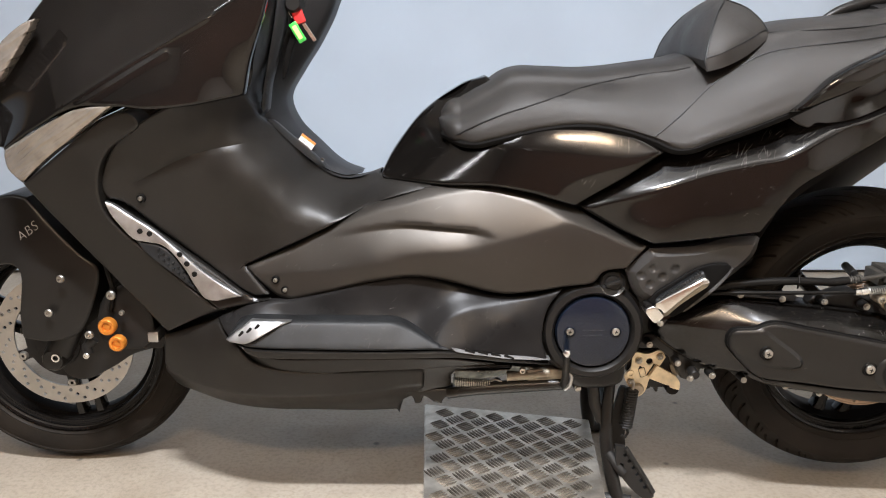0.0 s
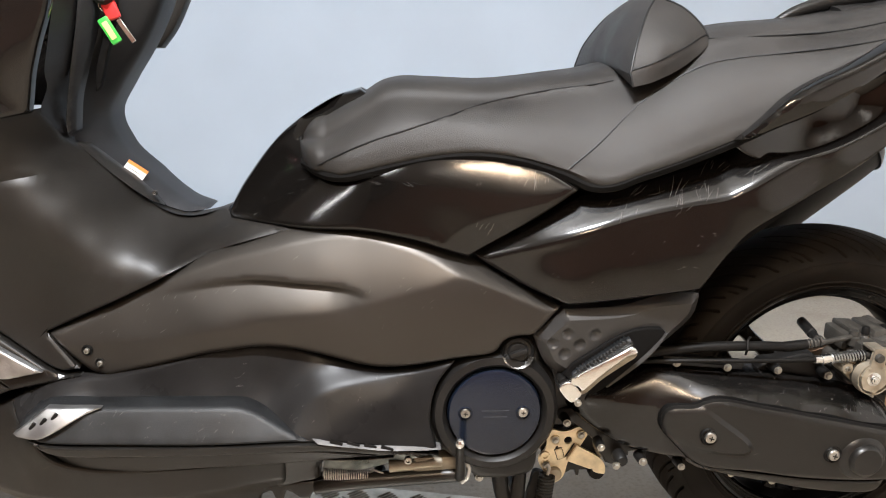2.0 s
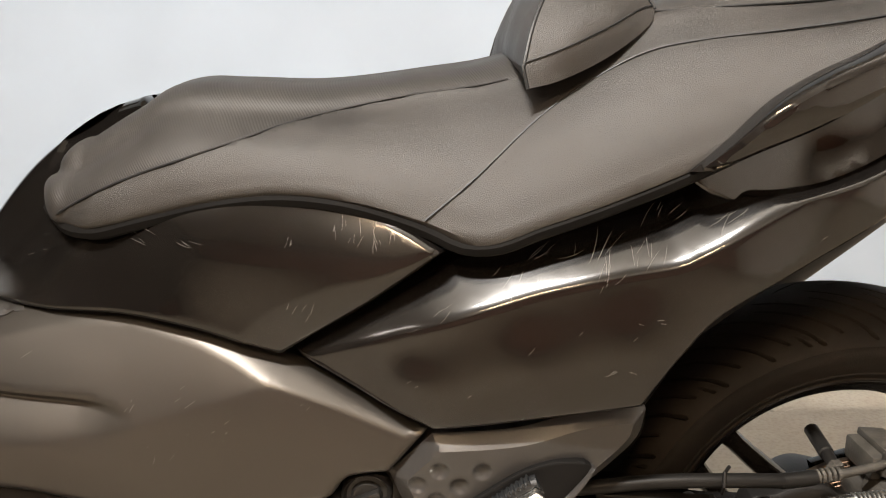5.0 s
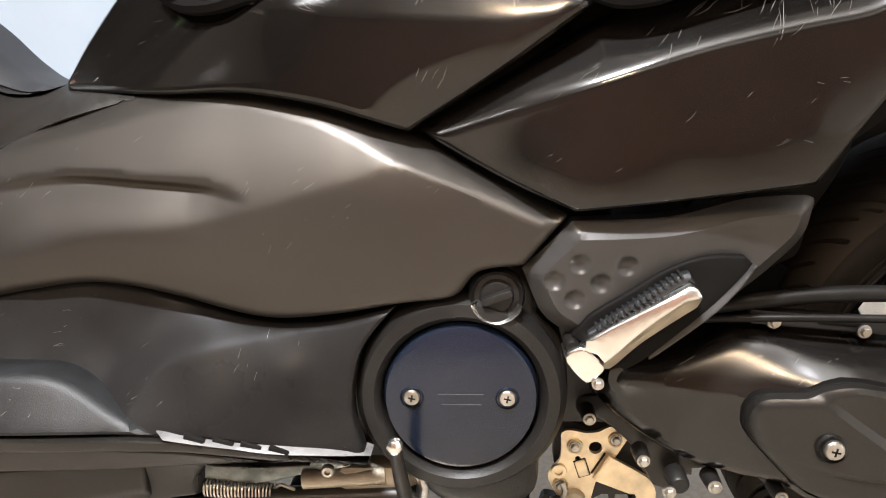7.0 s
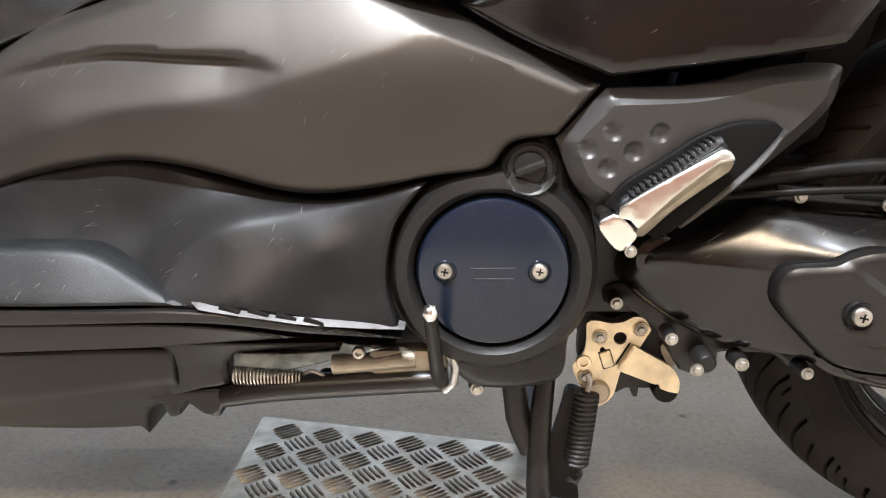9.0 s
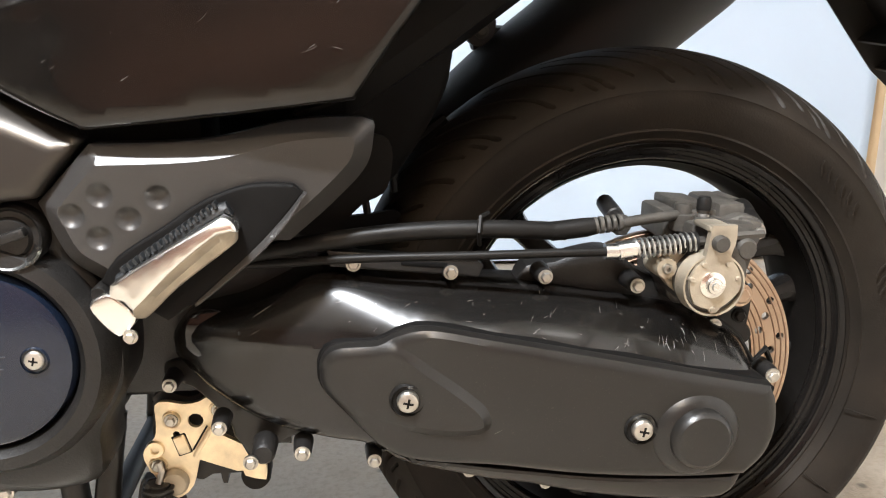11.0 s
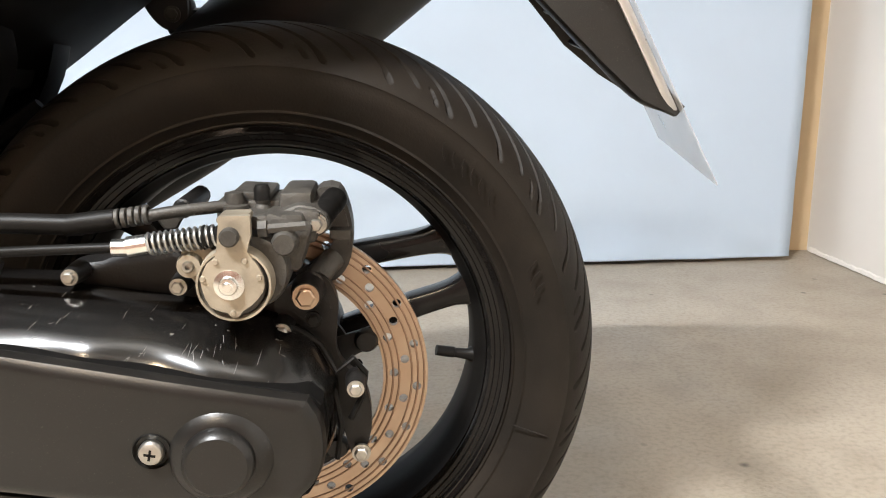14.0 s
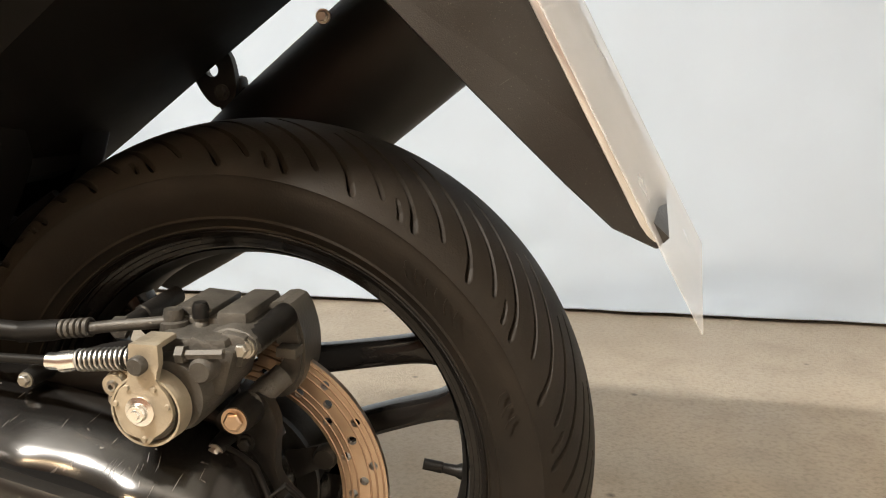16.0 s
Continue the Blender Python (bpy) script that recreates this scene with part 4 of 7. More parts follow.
seat_low_z = curve1([(-0.008, 0.738), (-0.003, 0.729), (0.004, 0.725), (0.012, 0.721), (0.025, 0.716), (0.046, 0.711), (0.08, 0.717), (0.12, 0.727), (0.18, 0.741), (0.23, 0.747), (0.30, 0.742), (0.357, 0.725), (0.40, 0.709), (0.46, 0.727), (0.577, 0.771), (0.732, 0.849), (0.96, 0.935)])
seat_low_w = curve1([(-0.008, 0.06), (-0.003, 0.082), (0.004, 0.097), (0.02, 0.118), (0.046, 0.135), (0.12, 0.152), (0.23, 0.172), (0.30, 0.187), (0.357, 0.195), (0.40, 0.205), (0.577, 0.210), (0.732, 0.205), (0.96, 0.15)])
seat_seam_z = curve1([(0.012, 0.714), (0.038, 0.729), (0.075, 0.747), (0.156, 0.776), (0.243, 0.803), (0.336, 0.823), (0.436, 0.839), (0.50, 0.86)])


def seat_section(x):
    t, sw, lz, lw = seat_top_z(x), seat_sh_w(x), seat_low_z(x), seat_low_w(x)
    if x < 0.03:
        f = math.sqrt(max(0.0, 1 - ((0.03 - x) / 0.0385) ** 2))
        t, sw, lz, lw = 0.741 + (seat_top_z(0.03) - 0.741) * f, 0.015 + (seat_sh_w(0.03) - 0.015) * f, 0.741 + (seat_low_z(0.03) - 0.741) * f, 0.025 + (seat_low_w(0.03) - 0.025) * f
    sz = t - min(0.028, (t - lz) * 0.4)
    pts = [(0.0, t), (sw * 0.55, t - 0.004), (sw * 0.85, t - (t - sz) * 0.5), (sw, sz)]
    for k in (0.25, 0.5, 0.75, 0.92):
        bulge = 0.016 * math.sin(math.pi * k)
        pts.append((sw + (lw - sw) * k + bulge, sz + (lz - sz) * k + bulge * 0.35))
    pts += [(lw, lz + 0.002), (lw - 0.006, lz - 0.004), (lw - 0.03, lz - 0.006)]
    return pts


def seat_side_w(x, z):
    sec = [tuple(p) for p in catmull(seat_section(x), 0.004, closed=False)]
    best = min(sec[:-6], key=lambda p: abs(p[1] - z) + (0.02 if p[0] < 0.04 else 0))
    return best[0]


def seat_meshes():
    xs = [-0.008 + 0.968 * (i / 130) ** 1.35 for i in range(131)]
    K = 44
    V = []
    for x in xs:
        c = catmull(seat_section(x), 0.002, closed=False)
        d = np.r_[0, np.cumsum(np.linalg.norm(np.diff(c, axis=0), axis=1))]
        u = np.linspace(0, d[-1], K)
        V.append([(x, np.interp(a, d, c[:, 0]), np.interp(a, d, c[:, 1])) for a in u])
    out = []
    for top in (False, True):
        bm = bmesh.new()
        verts = {}

        def vert(i, j, s):
            if (i, j, s) not in verts:
                x, w, z = V[i][j]
                verts[i, j, s] = bm.verts.new((x, MID - s * w, z))
            return verts[i, j, s]
        for i in range(len(xs) - 1):
            for j in range(K - 1):
                x, z = V[i][j][0], V[i][j][2]
                is_top = x < 0.44 and z > seat_seam_z(x) and j < K * 0.8
                if is_top == top:
                    for s in (1, -1):
                        f = [vert(i, j, s), vert(i, j + 1, s), vert(i + 1, j + 1, s), vert(i + 1, j, s)]
                        bm.faces.new(f if s > 0 else f[::-1])
        if not top:
            for i in (0, len(xs) - 1):
                ring = [vert(i, j, 1) for j in range(K)] + [vert(i, j, -1) for j in reversed(range(K))]
                bm.faces.new(ring)
        bmesh.ops.remove_doubles(bm, verts=bm.verts, dist=1e-5)
        bmesh.ops.recalc_face_normals(bm, faces=bm.faces)
        out.append(bm)
    return out


seat_side, seat_top = seat_meshes()
seat = part("seat", seat_side, VINYL, scooter, "black grained vinyl seat", sharp=50)
part("seat_top", seat_top, KNURL, seat, "fine-ribbed vinyl seat top", sharp=50)
# black tubes added as the shadow gap between seat and cowl
for s in (1, -1):
    part("seat_gap_shade", tube_mesh([(x, MID - s * (seat_low_w(x) - 0.010), seat_low_z(x) - 0.006) for x in [0.002 + 0.03 * i for i in range(30)]], 0.0085, 8), BLACK, seat)
for seam in ([(0.012 + 0.424 * i / 30, None) for i in range(31)], [(0.359, 0.727), (0.40, 0.759), (0.458, 0.809), (0.505, 0.840), (0.551, 0.863), (0.60, 0.873), (0.66, 0.880), (0.74, 0.891), (0.86, 0.912)], [(0.566, 0.897), (0.634, 0.901), (0.70, 0.905), (0.76, 0.912), (0.84, 0.928)]):
    for s in (1, -1):
        pts = []
        for x, z in seam:
            z = seat_seam_z(x) if z is None else z
            pts.append((x, MID - s * (seat_side_w(x, z) + 0.0009), z))
        part("seat_seam", tube_mesh(pts, 0.0012, 6), GRIP, seat)


def ring_line(pts, per=6):
    """A closed smooth line with the same count of points between each pair of controls; a trailing 1 marks a corner."""
    P, C, out = [np.array(p[:3], float) for p in pts], [len(p) > 3 for p in pts], []
    for i, a in enumerate(P):
        n = (i + 1) % len(P)
        b = P[n]
        p0 = 2 * a - b if C[i] else P[i - 1]
        p3 = 2 * b - a if C[n] else P[(n + 1) % len(P)]
        for t in np.arange(per) / per:
            out.append(0.5 * (2 * a + (b - p0) * t + (2 * p0 - 5 * a + 4 * b - p3) * t * t + (3 * a - p0 - 3 * b + p3) * t ** 3))
    return np.array(out)


# the small rider backrest: a rounded middle between two padded wings whose edges are piped; points are x, half width, z
REST_MID = [(0.503, 0, 0.957), (0.540, 0, 0.941), (0.555, 0, 0.926), (0.562, 0, 0.912), (0.556, 0, 0.893), (0.53, 0, 0.873), (0.49, 0, 0.862), (0.456, 0, 0.855), (0.441, 0, 0.857), (0.445, 0, 0.889), (0.466, 0, 0.930)]
REST_WING = [(0.506, 0.052, 0.955, 1), (0.534, 0.082, 0.940), (0.554, 0.103, 0.918), (0.565, 0.112, 0.899, 1), (0.556, 0.128, 0.884), (0.516, 0.152, 0.858), (0.475, 0.166, 0.840), (0.446, 0.170, 0.833, 1), (0.442, 0.168, 0.850, 1), (0.453, 0.150, 0.888), (0.478, 0.104, 0.931)]


REST_HEART = (0.502, 0.148, 0.893)
rest_dome = spline_field([(p[0], p[2], p[1]) for p in ring_line(REST_WING, 3)] + [(0.502, 0.893, 0.148), (0.478, 0.868, 0.166), (0.530, 0.893, 0.140)], 1e-5)


def backrest_mesh():
    mid, wing = ring_line(REST_MID), ring_line(REST_WING)
    heart = np.array(REST_HEART)
    bm = bmesh.new()
    n = len(mid)
    for s in (1, -1):
        rings = []
        for k in range(9):
            f = k / 8
            p = mid + (wing - mid) * f
            swell = 0.006 * math.sin(math.pi * f)
            rings.append(p + np.c_[np.full(n, -0.4), np.zeros(n), np.full(n, 0.6)] * swell)
        for k in range(1, 9):
            f = k / 9
            p = wing + (heart - wing) * f
            p[:, 1] = rest_dome(p[:, [0, 2]])
            rings.append(p)
        V = [[bm.verts.new((p[0], MID - s * p[1], p[2])) for p in r] for r in rings]
        for A, B in zip(V[:-1], V[1:]):
            for i in range(n):
                q = (A[i], A[(i + 1) % n], B[(i + 1) % n], B[i])
                bm.faces.new(q if s > 0 else q[::-1])
        bm.faces.new(V[-1])
    bmesh.ops.remove_doubles(bm, verts=bm.verts, dist=1e-5)
    bmesh.ops.recalc_face_normals(bm, faces=bm.faces)
    return bm


backrest = part("rider_backrest", backrest_mesh(), VINYL, scooter, "small black vinyl rider backrest", sharp=28)
wing_line = ring_line(REST_WING)
for s in (1, -1):
    part("piping", tube_mesh([(p[0], MID - s * (p[1] + 0.0004), p[2]) for p in np.vstack([wing_line[42:], wing_line[:20]])[::2]], 0.0017, 6), GRIP, backrest)
    low = catmull([(0.443, 0.854), (0.471, 0.864), (0.512, 0.881), (0.545, 0.897), (0.562, 0.902)], 0.006, closed=False)
    part("stitched_seam", tube_mesh([(x, MID - s * (w + 0.0004), z) for (x, z), w in zip(low, rest_dome(low))], 0.0011, 6), GRIP, backrest)
BRACKET = [(0.324, 0.489, 0.196, 1), (0.364, 0.531, 0.205, 1), (0.442, 0.534, 0.202), (0.501, 0.547, 0.196), (0.553, 0.549, 0.19), (0.561, 0.543, 0.188, 1), (0.555, 0.514, 0.185), (0.53, 0.486, 0.185), (0.497, 0.457, 0.185, 1), (0.476, 0.454, 0.185), (0.43, 0.423, 0.185), (0.387, 0.405, 0.19), (0.363, 0.432, 0.195, 1), (0.341, 0.45, 0.196)]
panel("footpeg_bracket", BRACKET, MATTEGREY, scooter, "matte dark grey footpeg bracket with dimples", thick=0.02, edge=0.013, chamfer=0.013, step=0.006, sharp=30,
      dimples=[(x, z, 0.0088, 0.0042) for x, z in ((0.3502, 0.4819), (0.3703, 0.4965), (0.3879, 0.4795), (0.3673, 0.4656), (0.4088, 0.4946))])
ENGINE = [(0.185, 0.445, 0.16, 1), (0.216, 0.451, 0.16), (0.266, 0.46, 0.165), (0.28, 0.486, 0.17), (0.302, 0.496, 0.172), (0.324, 0.488, 0.172), (0.339, 0.466, 0.172), (0.339, 0.446, 0.172), (0.358, 0.426, 0.17), (0.367, 0.383, 0.165), (0.365, 0.339, 0.16), (0.345, 0.3, 0.158), (0.343, 0.27, 0.155), (0.334, 0.251, 0.15), (0.299, 0.243, 0.15), (0.256, 0.245, 0.15), (0.237, 0.26, 0.152), (0.224, 0.276, 0.156), (0.2, 0.299, 0.158), (0.182, 0.322, 0.16), (0.173, 0.366, 0.16), (0.174, 0.409, 0.16)]
panel("crankcase", ENGINE, CASTING, scooter, "black cast crankcase cover", thick=0.06, edge=0.012, both=False)
part("crank_ring", lathe_mesh([(0.094, 0.03), (0.093, -0.005), (0.086, -0.016), (0.076, -0.018), (0.0705, -0.012), (0.0695, 0.004)], (0.272, MID - 0.1720, 0.372), 72), CASTING, scooter)
part("crank_cover", lathe_mesh([(0.0001, -0.008), (0.060, -0.008), (0.0655, -0.006), (0.068, 0.0), (0.068, 0.01)], (0.272, MID - 0.1810, 0.372), 72), NAVY, scooter, "dark blue-black round engine cover")
for sx in (0.2295, 0.3125):
    part("screw_well", lathe_mesh([(0.0095, -0.0015), (0.0105, 0.0005), (0.008, 0.001)], (sx, MID - 0.1895, 0.3735), 24), NAVY, scooter)
    bolt(sx, MID - 0.1890, 0.374, 0.0072, STEEL, scooter, "cross", "screw", 0.004)
part("oil_cap", lathe_mesh([(0.0001, -0.004), (0.013, -0.004), (0.015, 0.0), (0.019, 0.0), (0.022, -0.004), (0.024, 0.0), (0.024, 0.02)], (0.303, MID - 0.1820, 0.464), 40), CASTING, scooter)
ARM = [(0.394, 0.347, 0.12, 1), (0.395, 0.366, 0.125), (0.413, 0.386, 0.14), (0.455, 0.398, 0.155), (0.485, 0.412, 0.16), (0.511, 0.424, 0.163), (0.54, 0.426, 0.166), (0.58, 0.420, 0.17), (0.626, 0.416, 0.174), (0.688, 0.411, 0.175), (0.765, 0.399, 0.176), (0.821, 0.388, 0.176), (0.859, 0.373, 0.174), (0.876, 0.350, 0.172), (0.884, 0.325, 0.17), (0.878, 0.28, 0.165), (0.850, 0.245, 0.165, 1), (0.764, 0.240, 0.175), (0.655, 0.251, 0.18), (0.588, 0.266, 0.18), (0.555, 0.284, 0.178), (0.52, 0.288, 0.170), (0.468, 0.298, 0.155), (0.42, 0.324, 0.136)]
arm_case = panel("swingarm", ARM, CHIPPED, scooter, "gloss black swingarm case with chips", thick=0.05, edge=0.016, both=False,
      step=0.006, sharp=70, relax=0.001, inner=[(0.60, 0.33, 0.192), (0.72, 0.32, 0.192), (0.50, 0.35, 0.172), (0.545, 0.381, 0.185), (0.575, 0.391, 0.196), (0.601, 0.396, 0.201), (0.65, 0.388, 0.207), (0.72, 0.376, 0.211), (0.80, 0.361, 0.212), (0.86, 0.348, 0.207)],
      folds=[([(0.30, 0.366), (0.40, 0.372), (0.50, 0.381), (0.60, 0.385), (0.70, 0.383), (0.80, 0.368), (0.93, 0.33)], 0.30, 0.02, 0.005, "bend", 0.045, 99), ([(0.62, 0.405), (0.70, 0.398), (0.80, 0.380), (0.87, 0.355)], -0.0035, 0.006, 0.002), ([(0.415, 0.368), (0.46, 0.372), (0.52, 0.372)], 0.003, 0.006, 0.002)])
CHAINCOVER = [(0.517, 0.356, 0.196), (0.519, 0.370, 0.198), (0.530, 0.3795, 0.200), (0.560, 0.3835, 0.205), (0.577, 0.392, 0.210), (0.601, 0.3965, 0.214), (0.650, 0.389, 0.22), (0.723, 0.376, 0.224), (0.795, 0.362, 0.226), (0.868, 0.347, 0.224, 1), (0.876, 0.330, 0.221), (0.878, 0.305, 0.220), (0.871, 0.283, 0.219), (0.856, 0.266, 0.218, 1), (0.80, 0.267, 0.219), (0.721, 0.273, 0.218), (0.655, 0.281, 0.214), (0.592, 0.2855, 0.208), (0.564, 0.296, 0.203), (0.538, 0.321, 0.198), (0.520, 0.342, 0.196)]
# a slightly larger black panel added as the dark gap round the cover
GAP = [(0.53 + (x - 0.53) * 1.006 - 0.002, 0.325 + (z - 0.325) * 1.016, w - 0.011) for x, z, w, *_ in CHAINCOVER]
panel("cover_gap_shade", GAP, BLACK, scooter, "", thick=0.02, edge=0.003, both=False)
panel("chain_cover", CHAINCOVER, SATIN, scooter, "satin black chain case cover", thick=0.035, edge=0.010, step=0.005, both=False,
      folds=[([(0.52, 0.335), (0.569, 0.321), (0.599, 0.314), (0.630, 0.313), (0.643, 0.318), (0.640, 0.331), (0.622, 0.347), (0.601, 0.362), (0.583, 0.375), (0.566, 0.384), (0.53, 0.400)], 0.0036, 0.030, 0.0, "step"), ([(0.583, 0.340), (0.5831, 0.340)], -0.004, 0.0045, 0.002), ([(0.763, 0.315), (0.7631, 0.315)], -0.004, 0.0045, 0.002)])
BELT = [(0.56, 0.294, 0.19, 1), (0.592, 0.283, 0.198), (0.655, 0.277, 0.206), (0.721, 0.2695, 0.210), (0.80, 0.2635, 0.211), (0.858, 0.262, 0.210, 1), (0.846, 0.240, 0.203), (0.80, 0.239, 0.202), (0.735, 0.246, 0.199), (0.683, 0.256, 0.195), (0.605, 0.270, 0.187)]
panel("case_lip", BELT, SATIN, scooter, thick=0.03, edge=0.006, both=False)
part("axle_boss", lathe_mesh([(0.0001, -0.012), (0.020, -0.012), (0.0235, -0.009), (0.0245, -0.003), (0.031, -0.001), (0.036, 0.006)], (0.808, MID - 0.2260, 0.309), 48), SATIN, scooter)
for sx, sy, sz in ((0.583, 0.2085, 0.340), (0.763, 0.2215, 0.315)):
    part("screw_well", lathe_mesh([(0.0001, 0.0), (0.0112, 0.0), (0.0125, -0.0022), (0.0140, 0.001)], (sx, MID - sy, sz), 28), DARK, scooter)
bolt(0.583, MID - 0.2100, 0.340, 0.0085, STEEL, scooter, "cross", "screw", 0.006)
bolt(0.763, MID - 0.2230, 0.315, 0.0085, STEEL, scooter, "cross", "screw", 0.006)

# ---- wheels ----
def tyre_mesh(cx, cz, R, width, rim_r, seg=1000, grooves=28, cols=56):
    """A road tyre: a round crown with long curved grooves that run out at the shoulders, and ringed sidewalls."""
    half = width / 2
    prof = []
    for i in range(-cols, cols + 1):
        u = i / cols
        a = u * 1.22
        y = half * math.sin(a) / math.sin(1.22)
        r = R - (R - rim_r - 0.045) * (1 - math.cos(a)) / (1 - math.cos(1.22)) * 0.84
        prof.append((r, y, u))
    e = prof[-1]
    walls = [(e[0] - (e[0] - rim_r) * k, half * (1 - 0.30 * k ** 1.6) + b) for k, b in ((0.04, -0.0012), (0.12, 0), (0.3, 0.0), (0.5, 0), (0.66, 0), (0.70, 0.0018), (0.74, 0.0004), (0.84, 0.0), (0.87, 0.0018), (0.90, 0.0), (1.0, 0))]
    full = [(r, -y, 9) for r, y in reversed(walls)] + prof + [(r, y, 9) for r, y in walls]
    rr, yy, uu = (np.array(c) for c in zip(*full))
    A = 2 * np.pi * np.arange(seg) / seg
    au = np.abs(uu)[None, :]
    shift = np.where(uu > 0, 0.5, 0.0)[None, :]
    P = 2 * np.pi * R / grooves
    sweep = 1.9 * np.clip(1 - au, 0, 1) ** 1.7
    turned = A[:, None] + sweep * 2 * np.pi / grooves

    def slot(phase, lo, hi, thin, thick):
        ph = (A[:, None] / (2 * np.pi) * grooves + shift + phase) % 1.0
        d = np.abs(ph - 0.5) * P
        w = thin + (thick - thin) * np.clip((au - lo) / (hi - lo), 0, 1)
        end = np.clip((hi - au) / 0.04, 0, 1) * np.clip((au - lo) / 0.05, 0, 1)
        return np.clip((w * np.sqrt(end) - d) / 0.0010 + 0.5, 0, 1) * (end > 0)
    depth = 0.0070 * np.maximum(np.maximum(slot(0.0, 0.05, 0.90, 0.0018, 0.0030), slot(0.5, 0.20, 0.78, 0.0016, 0.0027)), slot(0.76, 0.70, 0.88, 0.0020, 0.0024) * (np.floor(A / (2 * np.pi) * grooves)[:, None] % 2 == 0)) * (au < 1.0)
    rad = rr[None, :] - (depth if grooves else 0)
    X, Z = cx + rad * np.cos(turned), cz + rad * np.sin(turned)
    n = len(full)
    V = np.stack([X, np.broadcast_to(MID + yy[None, :], X.shape), Z], -1).reshape(-1, 3)
    faces = []
    for s in range(seg):
        t = (s + 1) % seg
        faces += [(s * n + j, t * n + j, t * n + j + 1, s * n + j + 1) for j in range(n - 1)]
    me = bpy.data.meshes.new("tmp")
    me.from_pydata(V.tolist(), [], faces)
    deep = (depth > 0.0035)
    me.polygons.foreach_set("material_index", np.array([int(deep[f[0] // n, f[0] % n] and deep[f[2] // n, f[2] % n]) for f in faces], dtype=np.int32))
    bm = bmesh.new()
    bm.from_mesh(me)
    bpy.data.meshes.remove(me)
    return bm


def spoke_mesh(cx, cz, ang, r0, r1, t0, t1, y0, y1, wide=0.012):
    """A tapering cast spoke between two radii, swept back from the hub's face to the rim."""
    bm = bmesh.new()
    ca, sa = math.cos(ang), math.sin(ang)
    rings = []
    for k in range(7):
        f = k / 6
        r, t, y = r0 + (r1 - r0) * f, t0 + (t1 - t0) * f + 0.012 * max(0, f - 0.75) ** 1.0, y0 + (y1 - y0) * f
        ring = []
        for (dt, dy) in ((-1, -0.6), (-0.6, -1), (0.6, -1), (1, -0.6), (1, 0.6), (0.6, 1), (-0.6, 1), (-1, 0.6)):
            ring.append(bm.verts.new((cx + r * ca - dt * t * sa, y + dy * wide, cz + r * sa + dt * t * ca)))
        rings.append(ring)
    for A, B in zip(rings[:-1], rings[1:]):
        for i in range(8):
            bm.faces.new((A[i], A[(i + 1) % 8], B[(i + 1) % 8], B[i]))
    bmesh.ops.recalc_face_normals(bm, faces=bm.faces)
    return bm


def disc_mesh(cx, cz, y, r_in, r_out, holes, thick=0.005):
    """A drilled brake disc: concentric rows of round holes cut through a flat ring."""
    from mathutils.geometry import delaunay_2d_cdt
    pts, edges = [], []
    loops = []
    for r in (r_out, r_in):
        loops.append([(r * math.cos(a), r * math.sin(a)) for a in np.linspace(0, 2 * math.pi, 110, endpoint=False)])
    hs = []
    for k in range(holes):
        for row, f in enumerate((0.24, 0.5, 0.76)):
            a = 2 * math.pi * (k + row / 3) / holes
            r = r_in + (r_out - r_in) * f
            hs.append((r * math.cos(a), r * math.sin(a), 0.0038))
    for hx, hz, hr in hs:
        loops.append([(hx + hr * math.cos(a), hz + hr * math.sin(a)) for a in np.linspace(0, 2 * math.pi, 10, endpoint=False)])
    for l in loops:
        k = len(pts)
        edges += [(k + i, k + (i + 1) % len(l)) for i in range(len(l))]
        pts += [Vector(p) for p in l]
    vs, _, faces, _, _, _ = delaunay_2d_cdt(pts, edges, [], 1, 1e-6)
    C = np.array([np.mean([vs[i][:] for i in f], axis=0) for f in faces])
    ok = np.hypot(C[:, 0], C[:, 1]) > r_in * 0.999
    for hx, hz, hr in hs:
        ok &= np.hypot(C[:, 0] - hx, C[:, 1] - hz) > hr * 0.96
    bm = bmesh.new()
    F = [bm.verts.new((cx + v[0], y, cz + v[1])) for v in vs]
    B = [bm.verts.new((cx + v[0], y + thick, cz + v[1])) for v in vs]
    seen = {}
    for f, o in zip(faces, ok):
        if not o:
            continue
        bm.faces.new([F[i] for i in f])
        bm.faces.new([B[i] for i in reversed(f)])
        for a, b in zip(f, list(f[1:]) + [f[0]]):
            seen.setdefault(frozenset((a, b)), []).append((a, b))
    for s in seen.values():
        if len(s) == 1:
            a, b = s[0]
            bm.faces.new((F[b], F[a], B[a], B[b]))
    bmesh.ops.recalc_face_normals(bm, faces=bm.faces)
    return bm


def cast_spoke_mesh(path, half, y, deep):
    """A cast spoke along a line in the wheel's plane, flared where it runs into the rim, with rounded edges and a raised spine."""
    line = catmull([(p[0], p[1], h) for p, h in zip(path, half)], 0.006, closed=False)
    tang = np.gradient(line[:, :2], axis=0)
    tang /= np.linalg.norm(tang, axis=1)[:, None]
    bm = bmesh.new()
    rings = []
    for (px, pz, h), (tx, tz) in zip(line, tang):
        ring = []
        for a, d in ((-1, -0.45), (-0.82, -0.85), (-0.45, -1), (0.45, -1), (0.82, -0.85), (1, -0.45), (1, 0.45), (0.82, 0.9), (-0.82, 0.9), (-1, 0.45)):
            ring.append(bm.verts.new((px - tz * a * h, y + d * deep, pz + tx * a * h)))
        rings.append(ring)
    for A, B in zip(rings[:-1], rings[1:]):
        for i in range(10):
            bm.faces.new((A[i], A[(i + 1) % 10], B[(i + 1) % 10], B[i]))
    bmesh.ops.recalc_face_normals(bm, faces=bm.faces)
    return bm


